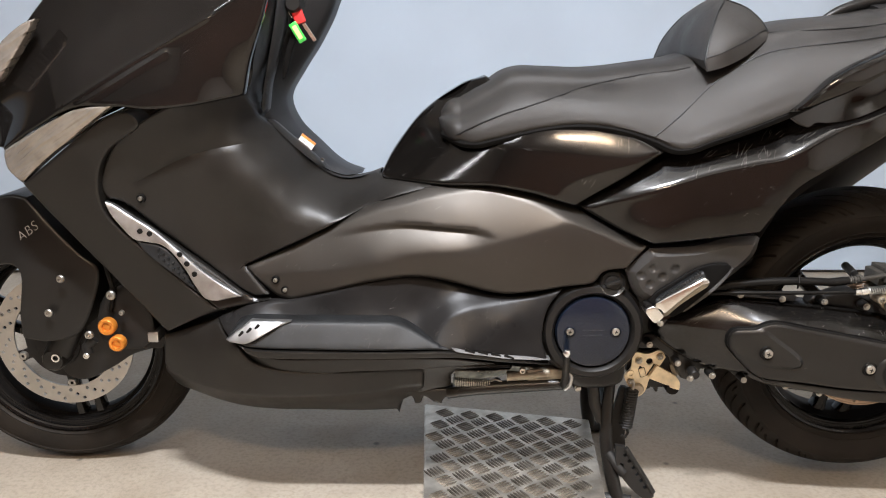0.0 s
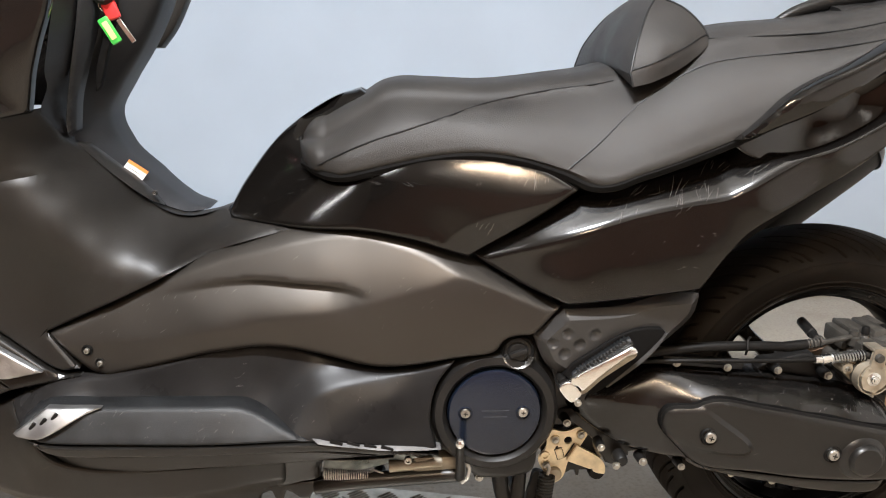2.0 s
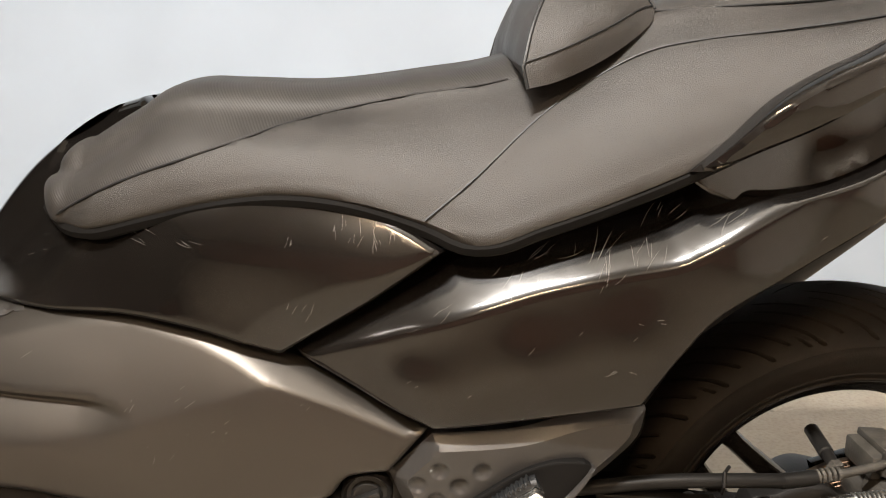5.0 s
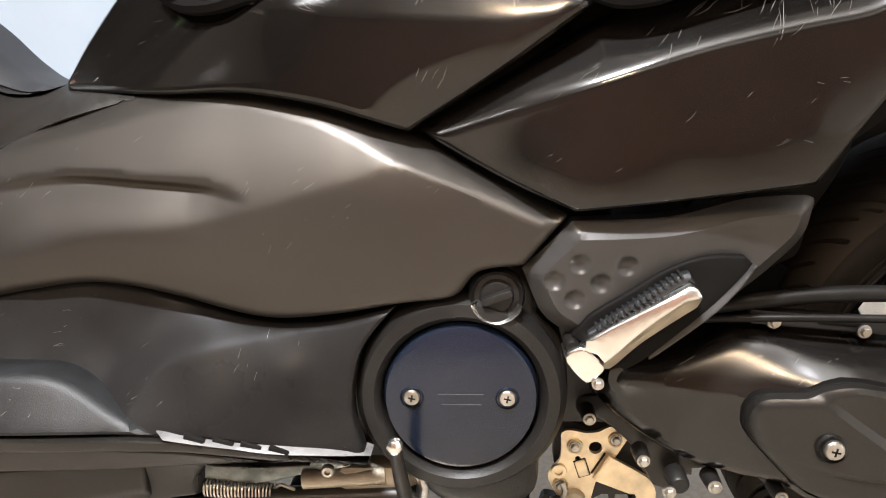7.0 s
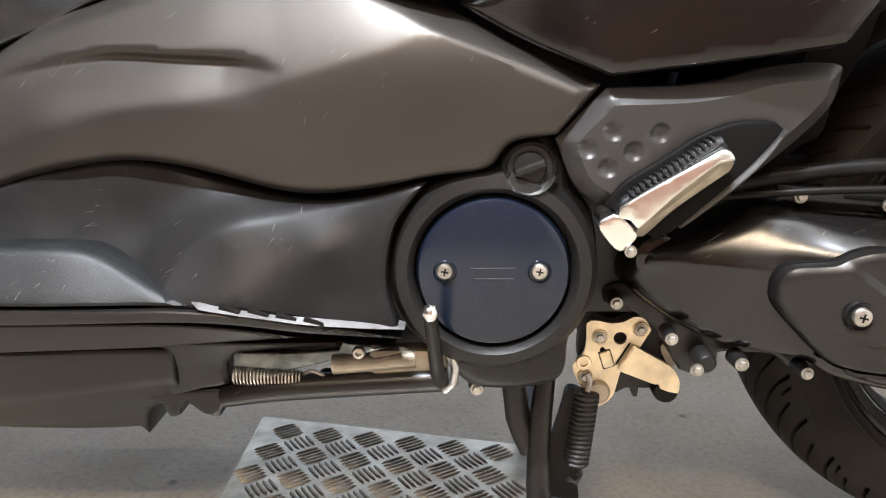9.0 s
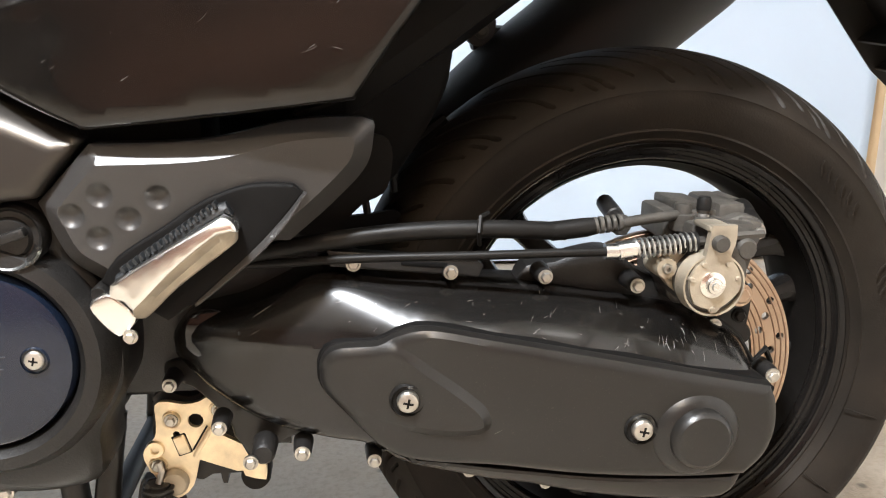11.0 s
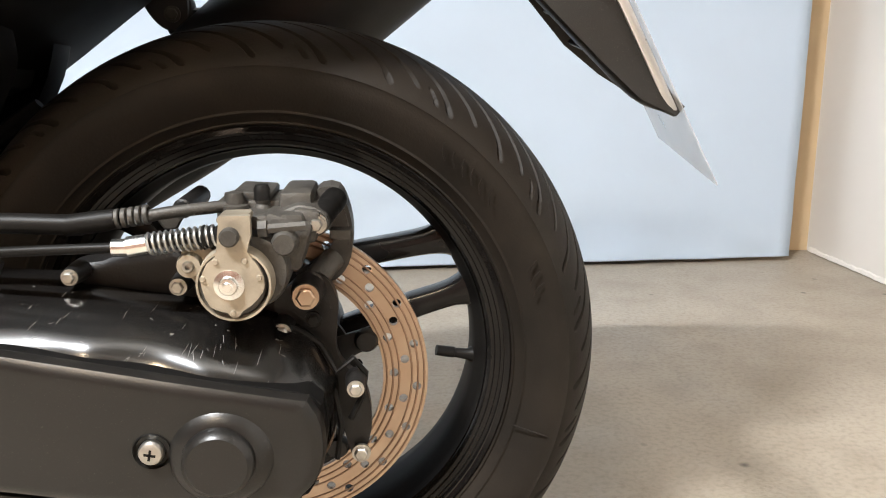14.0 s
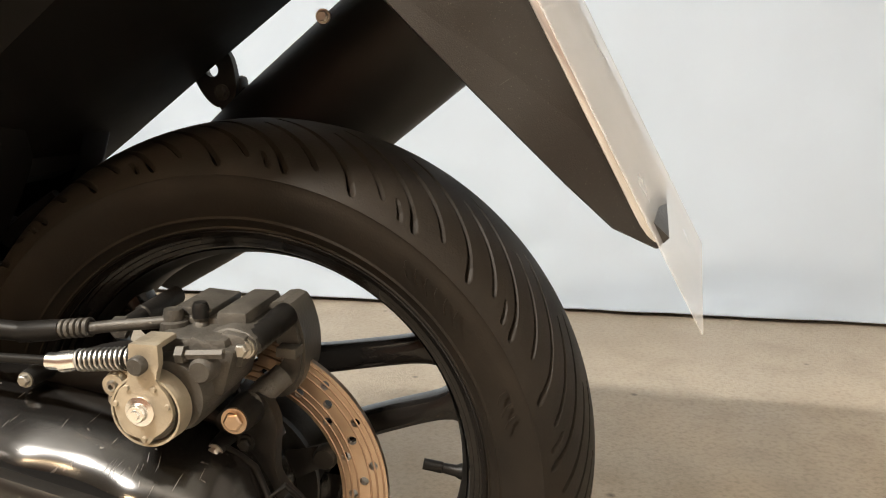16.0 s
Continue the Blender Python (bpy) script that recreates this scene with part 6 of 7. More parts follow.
for a in (15, 165, 270, 60, 120):
    part("hub_pin", lathe_mesh([(0.0001, -0.0016), (0.0016, -0.0016), (0.0022, 0.0), (0.0022, 0.004)], (0.8195 + 0.0192 * math.cos(radians(a)), 1.3545, 0.4240 + 0.0192 * math.sin(radians(a))), 12), PALECAST, caliper)
part("lever_pin", lathe_mesh([(0.0001, -0.006), (0.0052, -0.006), (0.0064, -0.0045), (0.0064, 0.006)], (0.8205, 1.3540, 0.4575), 24), CALIPER, caliper)
part("lever_fold", box_mesh(0.812, 0.832, 1.355, 1.385, 0.4655, 0.4705, 0.002), PALECAST, caliper)
part("adjuster", tube_mesh([(0.836, 1.376, 0.4575), (0.842, 1.376, 0.4578), (0.8422, 1.376, 0.4578), (0.868, 1.378, 0.459)], [0.0065, 0.0065, 0.0036, 0.0036], 6, smooth=False), CALIPER, caliper)
part("ear_boss", lathe_mesh([(0.003, -0.002), (0.004, -0.008), (0.008, -0.008), (0.0092, -0.002), (0.0092, 0.02)], (0.788, 1.380, 0.4335), 20), PALECAST, caliper)
bolt(0.788, 1.374, 0.4335, 0.0042, STEEL, caliper, "socket", "ear_bolt")
part("ear_web", plate_mesh([(0.783, 0.446), (0.800, 0.452), (0.808, 0.43), (0.802, 0.412), (0.788, 0.424)], 1.378, 1.388), PALECAST, caliper)
part("side_plug", lathe_mesh([(0.0001, -0.003), (0.007, -0.003), (0.009, 0.0), (0.0095, 0.02)], (0.853, 1.374, 0.4475), 22), CALIPER, caliper)
part("bleed_nipple", lathe_mesh([(0.0001, 0.030), (0.0042, 0.030), (0.0055, 0.027), (0.0055, 0.020), (0.0045, 0.018), (0.0062, 0.016), (0.0062, 0.009), (0.0085, 0.008), (0.0085, 0.0)], (0.834, 1.415, 0.451), 16, axis="z"), CALIPER, caliper)
part("bleed_cap", lathe_mesh([(0.0001, 0.032), (0.0046, 0.032), (0.006, 0.029), (0.006, 0.021), (0.003, 0.020)], (0.834, 1.415, 0.451), 16, axis="z"), DARK, caliper)
part("banjo_bolt", lathe_mesh([(0.0001, 0.022), (0.0065, 0.022), (0.0072, 0.019), (0.0072, 0.014), (0.0100, 0.013), (0.0105, 0.006), (0.0095, 0.0)], (0.8145, 1.412, 0.456), 24, axis="z"), CALIPER, caliper)
part("caliper_bridge", merged(box_mesh(0.846, 0.870, 1.412, 1.478, 0.450, 0.4775, 0.004), box_mesh(0.800, 0.848, 1.416, 1.470, 0.446, 0.4715, 0.0035), moved(box_mesh(-0.014, 0.014, -0.026, 0.026, -0.004, 0.004, 0.002), pose(0.826, 1.445, 0.4735, 0, 4, 0))), IRON, caliper, "dark cast caliper bridge", sharp=25)
part("body_block", merged(lathe_mesh([(0.0001, -0.030), (0.0255, -0.030), (0.0275, -0.024), (0.0275, 0.030), (0.0001, 0.030)], (0.8285, 1.402, 0.4285), 44), moved(box_mesh(-0.017, 0.017, -0.020, 0.030, -0.018, 0.018, 0.004), pose(0.851, 1.405, 0.446, 0, 18, 0)), box_mesh(0.812, 0.866, 1.386, 1.425, 0.448, 0.4660, 0.004), moved(box_mesh(-0.010, 0.010, -0.016, 0.02, -0.012, 0.012, 0.004), pose(0.8655, 1.410, 0.4555, 0, 10, 0))), CALIPER, caliper, sharp=25)
EAR = [(0.8685, 0.4710, 1), (0.8870, 0.4735, 1), (0.8965, 0.447, 1), (0.8950, 0.418, 1), (0.8825, 0.4005, 1), (0.862, 0.3995, 1), (0.851, 0.406, 1), (0.870, 0.418, 1), (0.8830, 0.434, 1), (0.874, 0.449, 1)]
part("slide_bracket", merged(plate_mesh(EAR, 1.452, 1.488, bevel=0.003), plate_mesh([(x * 0.84 + 0.1410, z * 0.86 + 0.0610, 1) for x, z, _ in EAR], 1.4475, 1.454)), IRON, caliper, "dark cast slide bracket", sharp=25)
part("bracket_rib", moved(box_mesh(-0.008, 0.008, -0.012, 0.012, -0.004, 0.004, 0.0015), pose(0.8880, 1.4475, 0.4400, 0, 4, 0)), IRON, caliper)
part("slide_boot", moved(lathe_mesh([(0.006, 0.0)] + [(0.0092 if k % 2 else 0.0080, 0.004 * (k + 1)) for k in range(8)] + [(0.0098, 0.038), (0.0098, 0.05)], (0, 0, 0), 20), pose(0.874, 1.402, 0.457, 10, 0, -12)), DARK, caliper)
part("slide_washer", lathe_mesh([(0.0001, -0.002), (0.0076, -0.002), (0.0082, 0.0), (0.0082, 0.006)], (0.8735, 1.400, 0.4565), 28), STEEL, caliper)
bolt(0.8735, 1.397, 0.4565, 0.0048, STEEL, caliper, "hex", "slide_bolt", 0.007)
part("carrier_arm", tube_mesh([(0.8635, 1.404, 0.404), (0.868, 1.425, 0.408), (0.882, 1.445, 0.420)], [0.0090, 0.0095, 0.0095], 14), IRON, caliper)
far_pin = part("far_slide_pin", tube_mesh([(0.767, 1.425, 0.459), (0.769, 1.445, 0.461), (0.7691, 1.446, 0.461), (0.774, 1.49, 0.465)], [0.0062, 0.0062, 0.0078, 0.0078], 12, smooth=False), CASTING, caliper)
part("pin_head", moved(lathe_mesh([(0.0001, -0.005), (0.007, -0.005), (0.009, -0.003), (0.009, 0.003)], (0, 0, 0), 6), pose(0.766, 1.421, 0.4585, 8, 0, 10)), CALIPER, far_pin)

# bracket plates and wiring between the disc and the swingarm end
part("carrier_plate", plate_mesh([(0.838, 0.392), (0.868, 0.416), (0.885, 0.395), (0.884, 0.35), (0.905, 0.322), (0.908, 0.285), (0.895, 0.262), (0.884, 0.30), (0.872, 0.345), (0.852, 0.372)], 1.418, 1.43), CASTING, scooter)
part("sensor_wire", tube_mesh([(0.850, 1.405, 0.378), (0.872, 1.408, 0.362), (0.884, 1.402, 0.342), (0.896, 1.404, 0.352), (0.905, 1.41, 0.338), (0.902, 1.41, 0.318), (0.893, 1.41, 0.30)], 0.0026, 8), DARK, scooter)
part("sensor_wire", tube_mesh([(0.853, 1.405, 0.368), (0.866, 1.404, 0.352), (0.882, 1.400, 0.327), (0.886, 1.398, 0.30), (0.882, 1.400, 0.272)], 0.0022, 8), DARK, scooter)
bolt(0.900, 1.412, 0.270, 0.0055, STEEL, scooter)
bolt(0.868, 1.403, 0.383, 0.0048, DARK, scooter)

# disc carrier and valve of the rear wheel
rsub("disc_carrier", lathe_mesh([(0.04, -0.075), (0.060, -0.088), (0.070, -0.090), (0.070, -0.084), (0.05, -0.07)], (RX, MID, RZ), 48), CASTING)
for k in range(5):
    a = radians(72 * k + 20)
    rsub("disc_button", lathe_mesh([(0.0001, -0.004), (0.008, -0.004), (0.010, 0.0), (0.010, 0.006)], (RX + 0.084 * math.cos(a), MID - 0.095, RZ + 0.084 * math.sin(a)), 16), CASTING)
    rsub("carrier_arm", spoke_mesh(RX, RZ, a, 0.05, 0.098, 0.012, 0.007, MID - 0.088, MID - 0.088, 0.003), CASTING)
for f in (0.08, 0.22, 0.36, 0.64, 0.78, 0.92):
    r = 0.0925 + 0.0375 * f
    rsub("disc_groove", lathe_mesh([(r - 0.0009, -0.0951), (r - 0.0003, -0.0957), (r + 0.0003, -0.0957), (r + 0.0009, -0.0951)], (RX, MID, RZ), 90), DISCLINE)
rsub("valve_stem", tube_mesh([(1.008, 1.546, 0.2985), (1.000, 1.545, 0.2995), (0.9965, 1.5445, 0.300), (0.985, 1.543, 0.3025), (0.9845, 1.543, 0.3026), (0.968, 1.541, 0.306)], [0.0085, 0.007, 0.0052, 0.0045, 0.0052, 0.0050], 14, smooth=False), DARK)
for a in (52, 49.5, 47, 44.5, 42, 39, 22, 19.5, 17):
    r0, bend = 0.234, radians(1.6)
    rsub("sidewall_mark", tube_mesh([(RX + r * math.cos(radians(a) + t), MID - y, RZ + r * math.sin(radians(a) + t)) for r, y, t in ((r0 - 0.005, 0.0868, -bend), (r0, 0.0880, 0.0), (r0 + 0.006, 0.0889, bend * 0.4))], 0.0007, 6), RUBBER)
for a in (-16, -37):
    ra = radians(a)
    rsub("sidewall_rib", tube_mesh([(RX + r * math.cos(ra), MID - y, RZ + r * math.sin(ra)) for r, y in ((0.213, 0.0800), (0.228, 0.0860), (0.243, 0.0888))], 0.0008, 6), RUBBER)

# ---- front suspension ----
fork = part("fork_leg", tube_mesh([(-0.602, MID + -0.015, 0.68), (-0.672, MID + -0.015, 0.485), (-0.768, MID + -0.015, 0.299), (-0.793, MID + -0.015, 0.257)], [0.021, 0.022, 0.027, 0.026], 20), SATIN, scooter, "satin black fork leg")
part("fork_leg", tube_mesh([(-0.602, MID + 0.160, 0.68), (-0.672, MID + 0.160, 0.485), (-0.768, MID + 0.160, 0.299), (-0.793, MID + 0.160, 0.257)], [0.021, 0.022, 0.027, 0.026], 20), SATIN, scooter)
part("fork_foot", lathe_mesh([(0.0001, -0.012), (0.020, -0.012), (0.024, -0.006), (0.025, 0.03)], (-0.7910, MID - 0.028, 0.2560), 28), SATIN, scooter)
part("axle_nut", lathe_mesh([(0.005, -0.001), (0.0055, -0.005), (0.0085, -0.005), (0.0095, 0.0), (0.0095, 0.01)], (-0.7810, MID - 0.042, 0.2640), 24), BRIGHT, scooter)
fcal = new("front_caliper")
fcal.parent = scooter
tagged(fcal, "black front brake caliper with orange caps")
FBACK = [(-0.728, 0.408, -0.005, 1), (-0.678, 0.444, -0.005), (-0.626, 0.396, -0.005), (-0.576, 0.336, -0.005), (-0.579, 0.271, -0.005), (-0.606, 0.264, -0.005), (-0.646, 0.251, -0.005), (-0.69, 0.223, -0.005), (-0.752, 0.195, -0.005), (-0.794, 0.217, -0.005), (-0.794, 0.286, -0.005)]
panel("caliper_bracket", FBACK, CORE, fcal, thick=0.006, edge=0.003, both=False, back=True)
FCAL = [(-0.666, 0.38, 0.09), (-0.646, 0.415, 0.09), (-0.612, 0.435, 0.09), (-0.58, 0.426, 0.09), (-0.563, 0.38, 0.09), (-0.561, 0.334, 0.09), (-0.577, 0.305, 0.09), (-0.614, 0.297, 0.09), (-0.646, 0.308, 0.09), (-0.672, 0.328, 0.09)]
panel("caliper_body", FCAL, CASTING, fcal, thick=0.05, edge=0.010, both=False, step=0.006, back=True)
for x, z, r in ((-0.640, 0.356, 0.0168), (-0.624, 0.322, 0.0158)):
    cap = part("piston_cap", lathe_mesh([(0.0001, -0.002), (r * 0.5, -0.002), (r * 0.55, -0.006), (r * 0.85, -0.007), (r, -0.004), (r, 0.008)], (x, MID - 0.1125, z), 30), ORANGE, fcal, "orange anodised cap")
    part("cap_notch", moved(box_mesh(-r * 0.4, r * 0.4, -0.0035, 0.0, -r * 0.32, r * 0.32, 0.002), pose(x, MID - 0.1122, z, 0, 20, 0)), ORANGE, cap)
for x, z, r in ((-0.679, 0.337, 0.0082), (-0.629, 0.417, 0.0092), (-0.612, 0.382, 0.005)):
    bolt(x, MID - 0.106, z, r, STEEL, fcal, "socket", "caliper_bolt", 0.006)
part("caliper_pad", box_mesh(-0.573, -0.551, MID - 0.095, MID - 0.05, 0.316, 0.338, 0.004), ALU, fcal)
part("fcal_arm", tube_mesh([(-0.675, MID - 0.095, 0.325), (-0.69, MID - 0.098, 0.31), (-0.688, MID - 0.1, 0.296)], 0.010, 10), CASTING, fcal)
bolt(-0.688, MID - 0.109, 0.295, 0.0062, BRIGHT, fcal, "socket", "pad_pin", 0.004)
part("front_hose", tube_mesh([(-0.640, MID - 0.09, 0.38), (-0.628, MID - 0.095, 0.42), (-0.640, MID - 0.09, 0.47), (-0.66, MID - 0.07, 0.53)], 0.005, 8), DARK, fcal)
for x, z in ((-0.730, 0.4435), (-0.761, 0.3747)):
    bolt(x, MID - 0.0755 - 0.012, z, 0.0078, STEEL, scooter, "socket", "fender_bolt", 0.005)
for k in range(5):
    a = radians(72 * k + 58)
    fsub("disc_button", lathe_mesh([(0.003, -0.004), (0.004, -0.005), (0.008, -0.005), (0.010, 0.0), (0.010, 0.006)], (FX + 0.097 * math.cos(a), MID - 0.041, FZ + 0.097 * math.sin(a)), 16), STEEL)
    fsub("carrier_arm", spoke_mesh(FX, FZ, a, 0.05, 0.106, 0.014, 0.010, MID - 0.036, MID - 0.036, 0.003), CASTING)
fsub("disc_carrier", lathe_mesh([(0.02, -0.034), (0.078, -0.040), (0.084, -0.038), (0.078, -0.03)], (FX, MID, FZ), 48), CASTING)


def lettering(text, size, m, mat, name, label):
    cu = bpy.data.curves.new(name, "FONT")
    cu.body, cu.size, cu.extrude, cu.align_x = text, size, 0.0004, "LEFT"
    cu.shear, cu.offset, cu.space_character = 0.25, -0.0006, 1.15
    tmp = bpy.data.objects.new(name, cu)
    me = bpy.data.meshes.new_from_object(tmp)
    bpy.data.objects.remove(tmp)
    me.materials.append(mat)
    ob = new(name, me)
    ob.matrix_world = m
    ob.parent = scooter
    return tagged(ob, label)


lettering("ABS", 0.026, pose(-0.812, MID - FENDER_W(-0.79, 0.53) - 0.0022, 0.508, 90, 0, 0) @ pose(0, 0, 0, 0, 0, 36), WHITEMARK, "fender_lettering", "pale letters on the fender")

# ---- label and pocket on the inner leg shield ----
INSTRIP = [(-0.286, 0.99, 0.09, 1), (-0.271, 0.992, 0.07, 1), (-0.282, 0.915, 0.065), (-0.303, 0.846, 0.065), (-0.315, 0.806, 0.065), (-0.323, 0.76, 0.06, 1), (-0.331, 0.751, 0.07), (-0.33, 0.779, 0.078), (-0.319, 0.832, 0.082), (-0.299, 0.915, 0.088)]
panel("inner_trim_strip", INSTRIP, BLUEGREY, scooter, thick=0.02, edge=0.006, both=False)
INGAP = [(-0.268, 0.95, 0.045, 1), (-0.279, 0.896, 0.04), (-0.294, 0.846, 0.04), (-0.297, 0.813, 0.04), (-0.288, 0.827, 0.04), (-0.278, 0.861, 0.04), (-0.263, 0.906, 0.042), (-0.255, 0.95, 0.045, 1)]
panel("split_line", INGAP, BLACK, scooter, thick=0.01, edge=0.002, both=False)
part("warning_label", moved(box_mesh(-0.017, 0.017, -0.0008, 0.0008, -0.015, 0.015), pose(-0.268, MID - INNER_W(-0.265, 0.69) - 0.016, 0.688, 0, 38, 32)), PAPER, scooter, "white warning label with an orange band", smooth=False)
part("label_band", moved(box_mesh(-0.017, 0.0171, -0.0012, 0.0009, 0.010, 0.0151), pose(-0.268, MID - INNER_W(-0.265, 0.69) - 0.016, 0.688, 0, 38, 32)), ORANGEP, scooter, smooth=False)
for k in range(4):
    part("print_bar", moved(box_mesh(-0.012, 0.010 - 0.003 * (k % 2), -0.0011, 0.0, 0.004 - 0.0042 * k, 0.0046 - 0.0042 * k), pose(-0.268, MID - INNER_W(-0.265, 0.69) - 0.016, 0.688, 0, 38, 32)), DARK, scooter, smooth=False)
part("lid_screw", lathe_mesh([(0.001, -0.002), (0.003, -0.003), (0.004, 0.002)], (-0.232, MID - 0.018, 0.662), 16), CALIPER, scooter)

part("engine_sump", merged(box_mesh(-0.06, 0.335, MID - 0.115, MID + 0.13, 0.262, 0.40, 0.02), box_mesh(0.32, 0.52, MID - 0.07, MID + 0.12, 0.285, 0.40, 0.02), box_mesh(0.05, 0.345, MID - 0.135, MID + 0.14, 0.30, 0.42, 0.02)), CASTING, scooter, "black cast engine sump")
# ---- centre stand, side stand, brackets ----
stand = new("centre_stand")
stand.parent = scooter
tagged(stand, "black tubular centre stand, lowered")
for s in (1, -1):
    part("stand_leg", tube_mesh([(0.335, MID - s * 0.085, 0.285), (0.325, MID - s * 0.10, 0.20), (0.322, MID - s * 0.115, 0.12), (0.332, MID - s * 0.14, 0.055), (0.342, MID - s * 0.155, 0.014)], [0.010, 0.0115, 0.013, 0.014, 0.013], 16), SATIN, stand)
    part("stand_foot", tube_mesh([(0.318, MID - s * 0.148, 0.011), (0.368, MID - s * 0.16, 0.011)], 0.012, 12), CORE, stand)
part("stand_web", plate_mesh([(0.3542, 0.2185), (0.3745, 0.2097), (0.3775, 0.1905), (0.3689, 0.1445), (0.3655, 0.1178), (0.3676, 0.0893), (0.352, 0.085), (0.334, 0.085), (0.3237, 0.0874), (0.3273, 0.1208), (0.3379, 0.1608), (0.3472, 0.1954)], 1.474, 1.486), CORE, stand)
part("stand_crossbar", tube_mesh([(0.325, MID - 0.10, 0.19), (0.325, MID + 0.10, 0.19)], 0.011, 12), CORE, stand)
part("stand_brace", tube_mesh([(0.295, MID - 0.09, 0.235), (0.300, MID - 0.095, 0.19), (0.315, MID - 0.10, 0.155)], 0.012, 10), CORE, stand)
lever = part("stand_lever", plate_mesh([(0.333, 0.128, 1), (0.352, 0.124, 1), (0.385, 0.072), (0.412, 0.028), (0.408, 0.014), (0.384, 0.020), (0.350, 0.058), (0.336, 0.090)], 1.405, 1.416,
                                       holes=[(0.352, 0.108, 0.0038), (0.3605, 0.095, 0.0038), (0.369, 0.081, 0.0038), (0.3775, 0.067, 0.0038), (0.386, 0.053, 0.0038), (0.3945, 0.039, 0.0038), (0.345, 0.085, 0.006)]), CORE, stand)
part("lever_edge", tube_mesh([(0.352, 1.404, 0.124), (0.385, 1.404, 0.072), (0.411, 1.404, 0.028)], 0.005, 8), CORE, stand)
part("lever_stub", tube_mesh([(0.325, 1.43, 0.10), (0.345, 1.41, 0.075), (0.352, 1.408, 0.068)], 0.010, 10), CORE, stand)
spring = part("stand_spring", spring_mesh((0.371, 1.458, 0.222), (0.361, 1.452, 0.145), 0.0115, 15, 0.0024), CORE, stand, "black coil return spring")
part("spring_core", tube_mesh([(0.371, 1.458, 0.222), (0.361, 1.452, 0.145)], 0.0095, 12), CORE, stand)
part("spring_hook", tube_mesh([(0.361, 1.452, 0.147), (0.366, 1.450, 0.133), (0.361, 1.448, 0.124), (0.353, 1.448, 0.128)], 0.003, 8), CORE, stand)
part("spring_hook", tube_mesh([(0.371, 1.458, 0.222), (0.374, 1.460, 0.232), (0.371, 1.462, 0.240)], 0.003, 8), STEEL, stand)
GOLDB = [(0.37, 0.292, 0.09), (0.379, 0.295, 0.09), (0.395, 0.292, 0.09), (0.408, 0.294, 0.09), (0.417, 0.299, 0.09), (0.428, 0.297, 0.09), (0.435, 0.285, 0.09, 1), (0.425, 0.267, 0.09, 1), (0.406, 0.24, 0.09, 1), (0.404, 0.232, 0.09), (0.399, 0.213, 0.09), (0.389, 0.203, 0.09), (0.38, 0.204, 0.09), (0.36, 0.234, 0.09), (0.358, 0.249, 0.09), (0.368, 0.261, 0.09), (0.37, 0.276, 0.09)]
gold = part("stand_bracket", plate_mesh([p[:2] + p[3:] for p in GOLDB], 1.468, 1.473, holes=[(0.4041, 0.2761, 0.0068), (0.3868, 0.2637, 0.003)]), GOLD, scooter, "gold zinc-plated stand bracket")
GOLDTAB = [(0.404, 0.243, 0.095, 1), (0.419, 0.269, 0.095, 1), (0.442, 0.256, 0.095), (0.458, 0.245, 0.095), (0.465, 0.231, 0.095), (0.464, 0.219, 0.095, 1), (0.454, 0.221, 0.095), (0.446, 0.224, 0.095, 1), (0.444, 0.229, 0.095), (0.439, 0.229, 0.095, 1)]
part("bracket_tab", plate_mesh([p[:2] + p[3:] for p in GOLDTAB], 1.461, 1.467), GOLD, gold)
part("bracket_fold", tube_mesh([(0.4032, 1.4625, 0.2448), (0.4105, 1.4610, 0.2577), (0.4179, 1.4625, 0.2705)], 0.0022, 8), GOLD, gold)
part("fold_gap", moved(box_mesh(-0.0008, 0.0008, -0.001, 0.001, -0.013, 0.013), pose(0.4072, 1.4672, 0.2597, 0, 30, 0)), DARK, gold)
part("bracket_fold", moved(box_mesh(-0.0055, 0.0055, -0.0025, 0.002, -0.009, 0.009, 0.0018), pose(0.3911, 1.468, 0.2536, 0, -18, 0)), GOLD, gold)
part("punched_slot", moved(box_mesh(-0.0066, 0.0066, -0.0006, 0.002, -0.0102, 0.0102, 0.001), pose(0.3911, 1.468, 0.2536, 0, -18, 0)), DARK, gold)
for x, z, r in ((0.3834, 0.2778, 0.0042), (0.4242, 0.2859, 0.0042), (0.3695, 0.2345, 0.0042)):
    part("spacer", lathe_mesh([(r * 1.4, 0.0), (r * 1.5, -0.002), (r * 1.85, -0.0026), (r * 2.0, 0.001)], (x, 1.4675, z), 18), GOLD, gold)
    bolt(x, 1.4665, z, r, STEEL, gold, "hex", "bracket_bolt", 0.005)
part("dowel_ring", lathe_mesh([(0.0035, 0.001), (0.004, -0.0022), (0.0075, -0.0022), (0.0085, 0.001)], (0.3678, 1.4675, 0.25), 20), GOLD, gold)
part("pivot_nut", lathe_mesh([(0.0001, -0.007), (0.010, -0.007), (0.0125, -0.004), (0.0125, 0.004)], (0.3833, 1.468, 0.2182), 24), PALECAST, gold)
part("cast_lug", plate_mesh([(0.4471, 0.2646), (0.4561, 0.2683), (0.4643, 0.2472), (0.4611, 0.241), (0.4538, 0.2472)], 1.476, 1.481), PALECAST, scooter)
